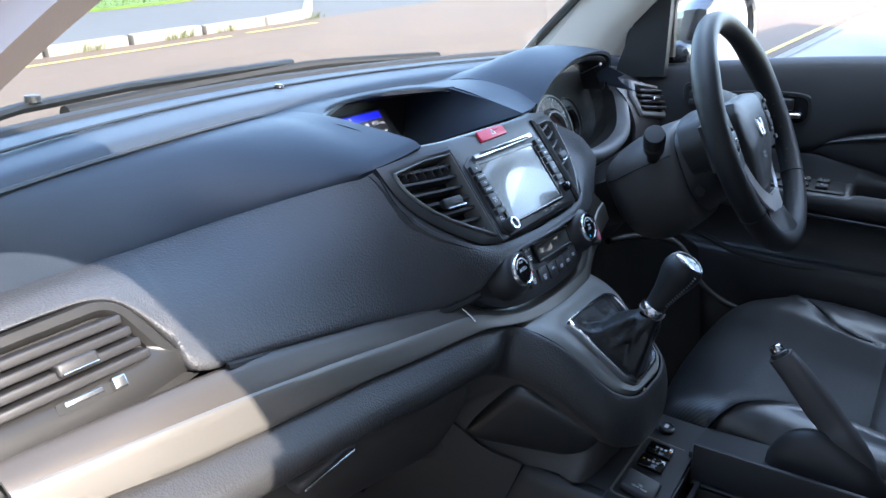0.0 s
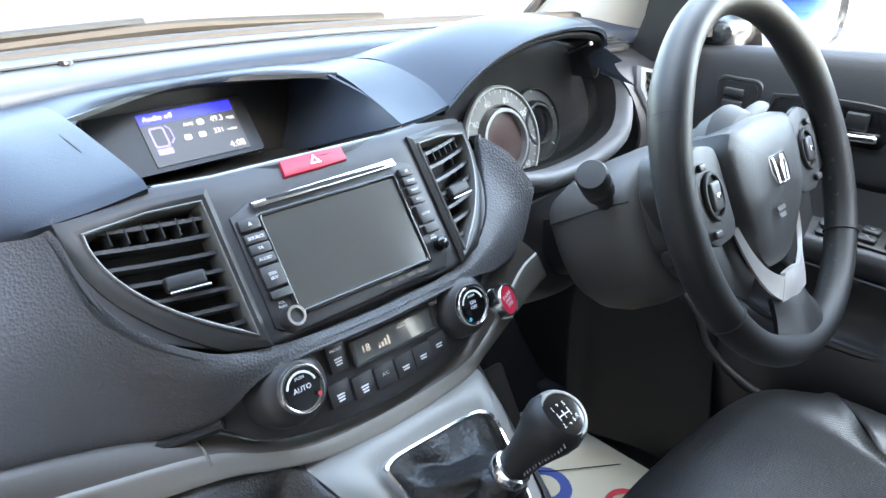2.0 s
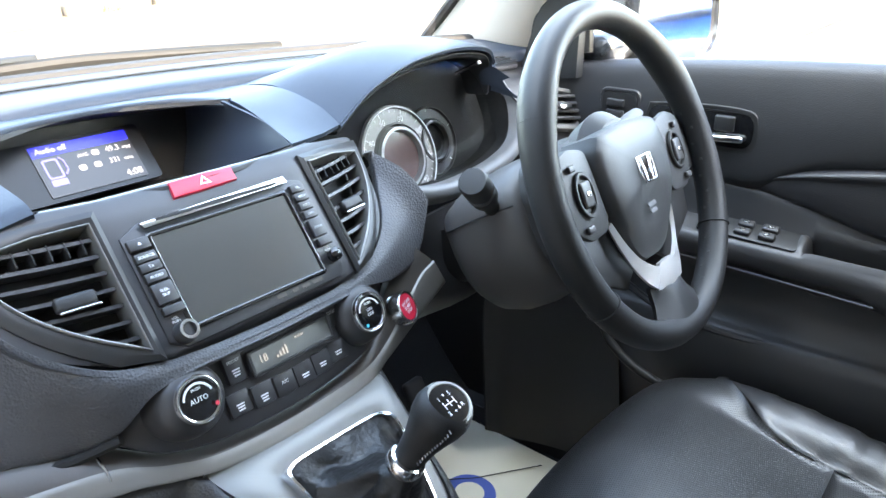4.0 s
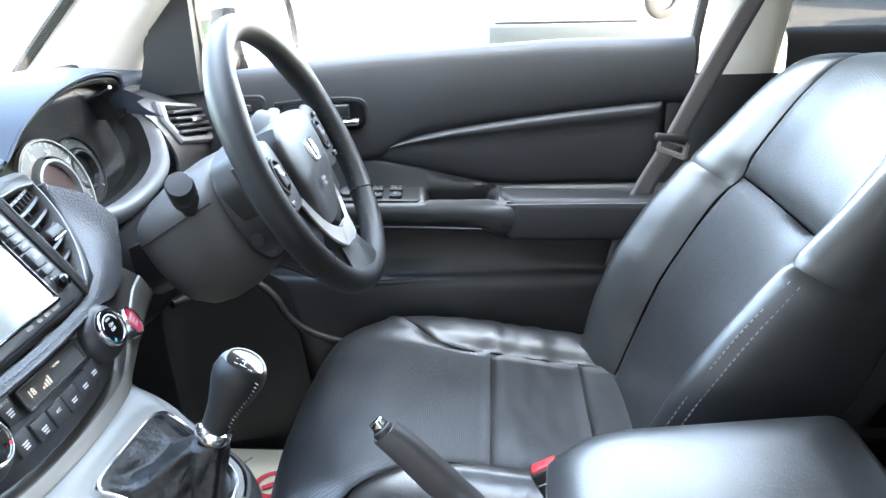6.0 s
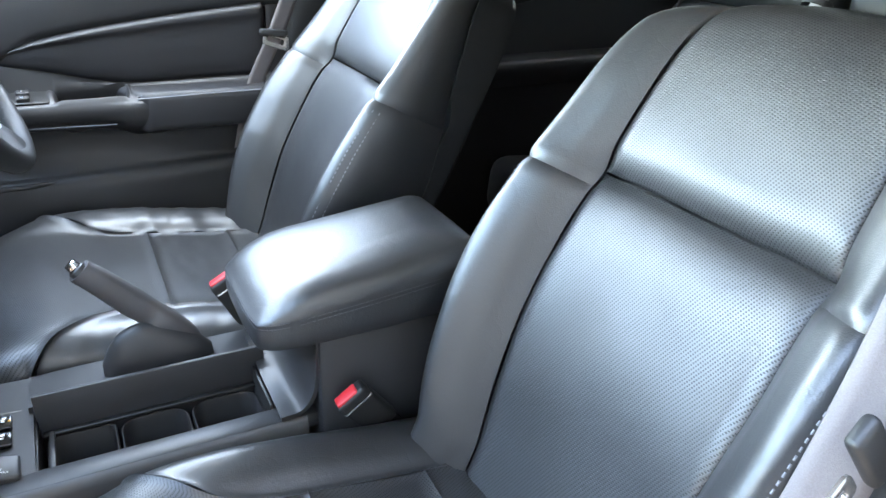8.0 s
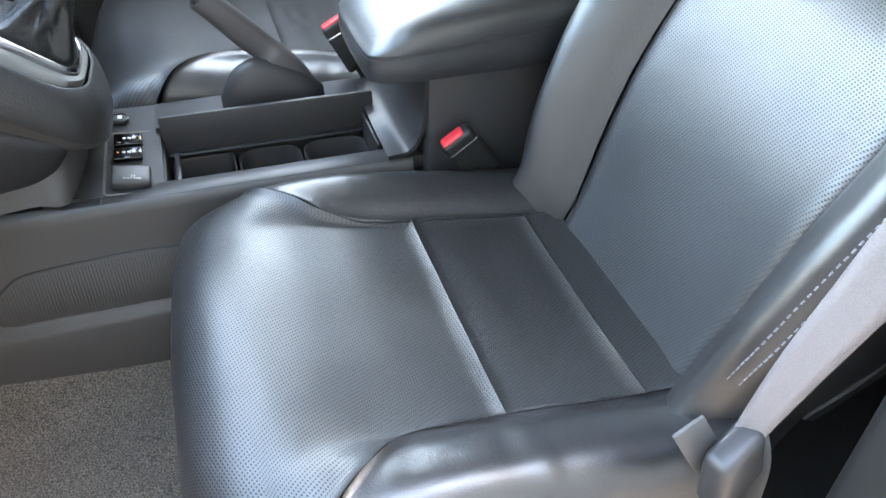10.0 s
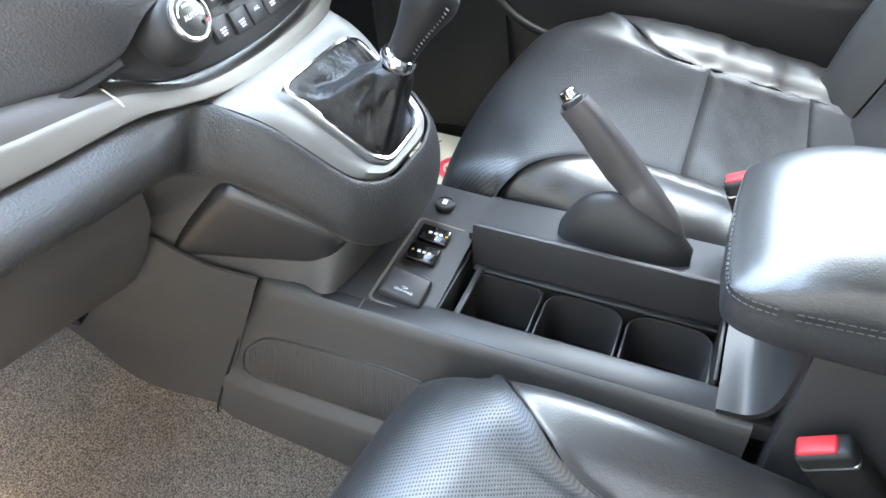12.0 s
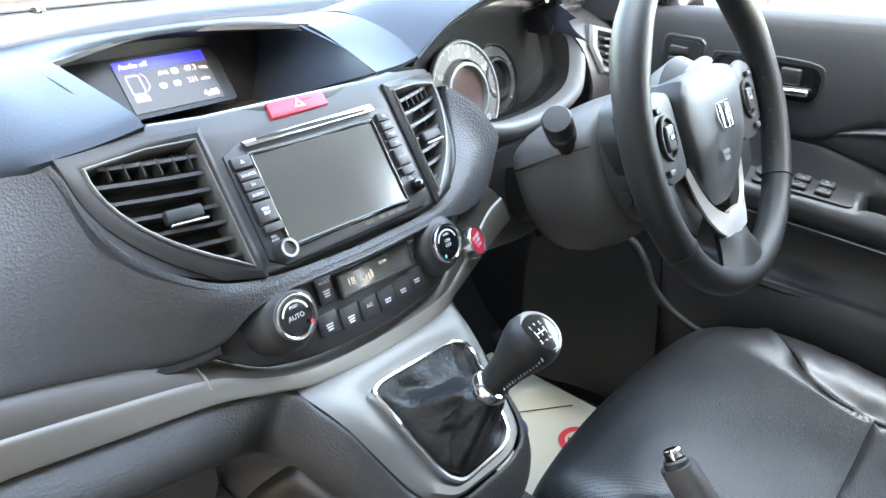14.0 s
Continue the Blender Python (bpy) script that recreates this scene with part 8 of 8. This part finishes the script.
part("arm", sweep([(-0.60, 0.455, 1.240), (-0.48, 0.497, 1.250), (-0.3, 0.545, 1.252), (0.05, 0.572, 1.254)], 0.007, 8), PLASTIC_MATT, wp)
part("pivot_bolt", moved(lathe([(0.010, 0), (0.009, 0.008), (0, 0.010)], 12), Matrix.Translation((-0.46, 0.50, 1.255))), PLASTIC, wp)

# floor
floor_carpet = thing("carpet", "worn grey fleck carpet in the passenger foot well", "carpet", kind="structure")
sheet("carpet_skin", [[(-0.76, 0.56, 0.74), (-0.45, 0.56, 0.74), (-0.15, 0.52, 0.72)], [(-0.76, 0.42, 0.55), (-0.45, 0.42, 0.55), (-0.12, 0.40, 0.55)], [(-0.76, 0.28, 0.455), (-0.45, 0.28, 0.445), (-0.20, 0.27, 0.455), (-0.12, 0.27, 0.50)], [(-0.76, 0.10, 0.425), (-0.45, 0.08, 0.418), (-0.22, 0.08, 0.43), (-0.13, 0.08, 0.475)], [(-0.76, -0.2, 0.42), (-0.45, -0.2, 0.416), (-0.22, -0.2, 0.425), (-0.13, -0.2, 0.45)], [(-0.76, -0.45, 0.42), (-0.45, -0.45, 0.416), (-0.2, -0.45, 0.42)]], CARPET, floor_carpet, n=44, m=34, thick=0.006)
# driver side carpet, its near-black colour stands for shade
sheet("driver_carpet", [[(0.12, 0.56, 0.74), (0.45, 0.56, 0.74), (0.76, 0.56, 0.74)], [(0.12, 0.32, 0.46), (0.45, 0.32, 0.45), (0.76, 0.32, 0.46)], [(0.12, 0.05, 0.425), (0.45, 0.05, 0.42), (0.76, 0.05, 0.43)], [(0.12, -0.40, 0.42), (0.45, -0.40, 0.42), (0.76, -0.40, 0.42)]], CARPET_SHADED, floor_carpet, n=30, m=16, thick=0.006)


# ---- rear of the cabin ----
rear = thing("rear_bench", "black leather rear bench seat", "car seat")
for x0, x1 in ((-0.70, -0.22), (-0.20, 0.20), (0.22, 0.70)):
    part("cushion", moved(rbox(x1 - x0, 0.50, 0.16, 0.05, 4), pose((x0 + x1) / 2, -1.52, 0.66, 6)), LEATHER, rear)
    part("backrest", moved(rbox(x1 - x0, 0.14, 0.42, 0.05, 4), pose((x0 + x1) / 2, -1.83, 0.93, -0 + 20)), LEATHER, rear)
    part("upper_backrest", moved(rbox(x1 - x0 - 0.02, 0.13, 0.24, 0.05, 4), pose((x0 + x1) / 2, -1.935, 1.235, 20)), LEATHER, rear)
for x in (-0.45, 0.45):
    part("head_restraint", moved(rbox(0.24, 0.10, 0.16, 0.04, 4), pose(x, -2.02, 1.44, 12)), LEATHER, rear)
for sx in (1, -1):
    rd = thing("rear_door", "black rear door trim with padded armrest", "door", group="rear doors")
    rows = []
    for y in np.linspace(-0.93, -1.95, 8):
        s = 1.272 - 0.03 * max(0, -1.3 - y)
        lo = 1.05 + 0.13 * min(1, max(0, (-1.10 - y) / 0.6)) ** 0.7
        rows.append([(sx * 0.782, y, s - 0.004), (sx * 0.765, y, s), (sx * 0.738, y, s - 0.02), (sx * 0.730, y, (s + lo) / 2), (sx * 0.732, y, lo + 0.012), (sx * 0.746, y, lo)])
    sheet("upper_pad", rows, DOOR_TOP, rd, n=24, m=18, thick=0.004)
    rows = []
    for y in np.linspace(-0.93, -1.95, 6):
        lo = 1.05 + 0.13 * min(1, max(0, (-1.10 - y) / 0.6)) ** 0.7
        rows.append([(sx * 0.745, y, lo + 0.002), (sx * 0.742, y, 1.02), (sx * 0.735, y, 1.0), (sx * 0.69, y, 0.992), (sx * 0.683, y, 0.97), (sx * 0.70, y, 0.935), (sx * 0.74, y, 0.92), (sx * 0.735, y, 0.6), (sx * 0.74, y, 0.44)])
    sheet("lower_panel", rows, PLASTIC, rd, n=20, m=30, thick=0.004)
    part("arm_line", sweep([(sx * 0.682, y, 0.985) for y in np.linspace(-0.95, -1.7, 8)], 0.0016, 5), STITCH, rd)
    g = part("rear_glass", grid_mesh([[(sx * 0.772, -0.92, 1.265), (sx * 0.772, -1.93, 1.25)], [(sx * 0.69, -0.94, 1.53), (sx * 0.68, -1.95, 1.52)]])[0], PRIVACY, rd, "dark tinted rear side window")
rb = thing("rear_belt", "grey rear seat belt in front of the quarter trim", "seat belt")
belt_strip("webbing", [(0.66, -1.80, 0.78), (0.655, -1.84, 1.1), (0.62, -1.95, 1.48)], (0.1, -0.9, 0.1), 0.05, BELT, rb)
rbk = thing("rear_buckle", "small red rear belt buckle", "buckle")
part("body", moved(rbox(0.03, 0.05, 0.06, 0.006), Matrix.Translation((0.50, -1.70, 0.77))), RED_BUCKLE, rbk)

# ---- driver foot well ----
pm = thing("paper_mat", "cream paper floor mat with blue and red print", "floor mat")
sheet("sheet_paper", [[(0.32, 0.30, 0.470), (0.48, 0.31, 0.458), (0.66, 0.30, 0.462)], [(0.30, 0.12, 0.446), (0.48, 0.12, 0.440), (0.67, 0.12, 0.448)], [(0.30, -0.06, 0.440), (0.48, -0.06, 0.438), (0.66, -0.05, 0.452)]], PAPER, pm, n=20, m=20, thick=0.001)
part("blue_disc", moved(lathe([(0.050, 0.0), (0.0, 0.0004)], 28), pose(0.490, 0.145, 0.4465, 3, 0)), BLUE_INK, pm)
part("blue_disc_hole", moved(lathe([(0.028, 0.0), (0.0, 0.0004)], 24), pose(0.490, 0.145, 0.4475, 3, 0)), PAPER, pm)
part("red_ring", moved(lathe([(0.040, 0.0), (0.028, 0.0004)], 28), pose(0.560, 0.015, 0.4455, 0, -2)), RED_INK, pm)
part("red_bar", moved(rbox(0.012, 0.045, 0.0006, 0.0002, 1), pose(0.560, 0.015, 0.4465, 0, -2, 30)), RED_INK, pm)
part("fold_line", sweep([(0.44, 0.24, 0.4560), (0.53, 0.16, 0.4475), (0.64, 0.08, 0.4490)], 0.0010, 5), RUBBER, pm)
pedals = thing("pedals", "black rubber foot pedals on steel arms", "pedals")
for x in (0.30, 0.40):
    part("pedal_pad", moved(rbox(0.06, 0.02, 0.05, 0.006), pose(x, 0.23, 0.60, -25)), RUBBER, pedals)
    part("pedal_arm", sweep([(x, 0.24, 0.60), (x, 0.30, 0.72), (x, 0.30, 0.88)], 0.009, 8), STEEL, pedals)
part("accelerator", moved(rbox(0.05, 0.02, 0.14, 0.008), pose(0.52, 0.28, 0.55, -30)), RUBBER, pedals)
sheet("driver_kick_trim", [[(0.605, 0.19, 0.89), (0.595, 0.20, 0.74), (0.585, 0.18, 0.52)], [(0.655, 0.17, 0.89), (0.65, 0.175, 0.74), (0.645, 0.16, 0.48)], [(0.696, 0.08, 0.87), (0.698, 0.08, 0.74), (0.700, 0.06, 0.46)], [(0.701, -0.015, 0.82), (0.701, -0.03, 0.72), (0.704, -0.06, 0.45)]], PLASTIC_MATT, dash, "plain black kick trim", n=24, m=16, thick=0.006)
# added unseen panel behind the bench, keeps sun off the rear floor
box_part("rear_sun_block", (-0.76, -2.14, 0.38), (0.76, -2.10, 1.25), PLASTIC_MATT, shell, 0.01)
part("kick_rim", sweep(spline([(0.50, 0.125, 0.868), (0.585, 0.085, 0.862), (0.640, 0.030, 0.846), (0.648, -0.006, 0.812), (0.652, -0.032, 0.762), (0.660, -0.085, 0.722), (0.665, -0.17, 0.700), (0.67, -0.30, 0.69)], 40), 0.008, 10), PLASTIC_MATT, dash, "rounded rim of the kick panel")
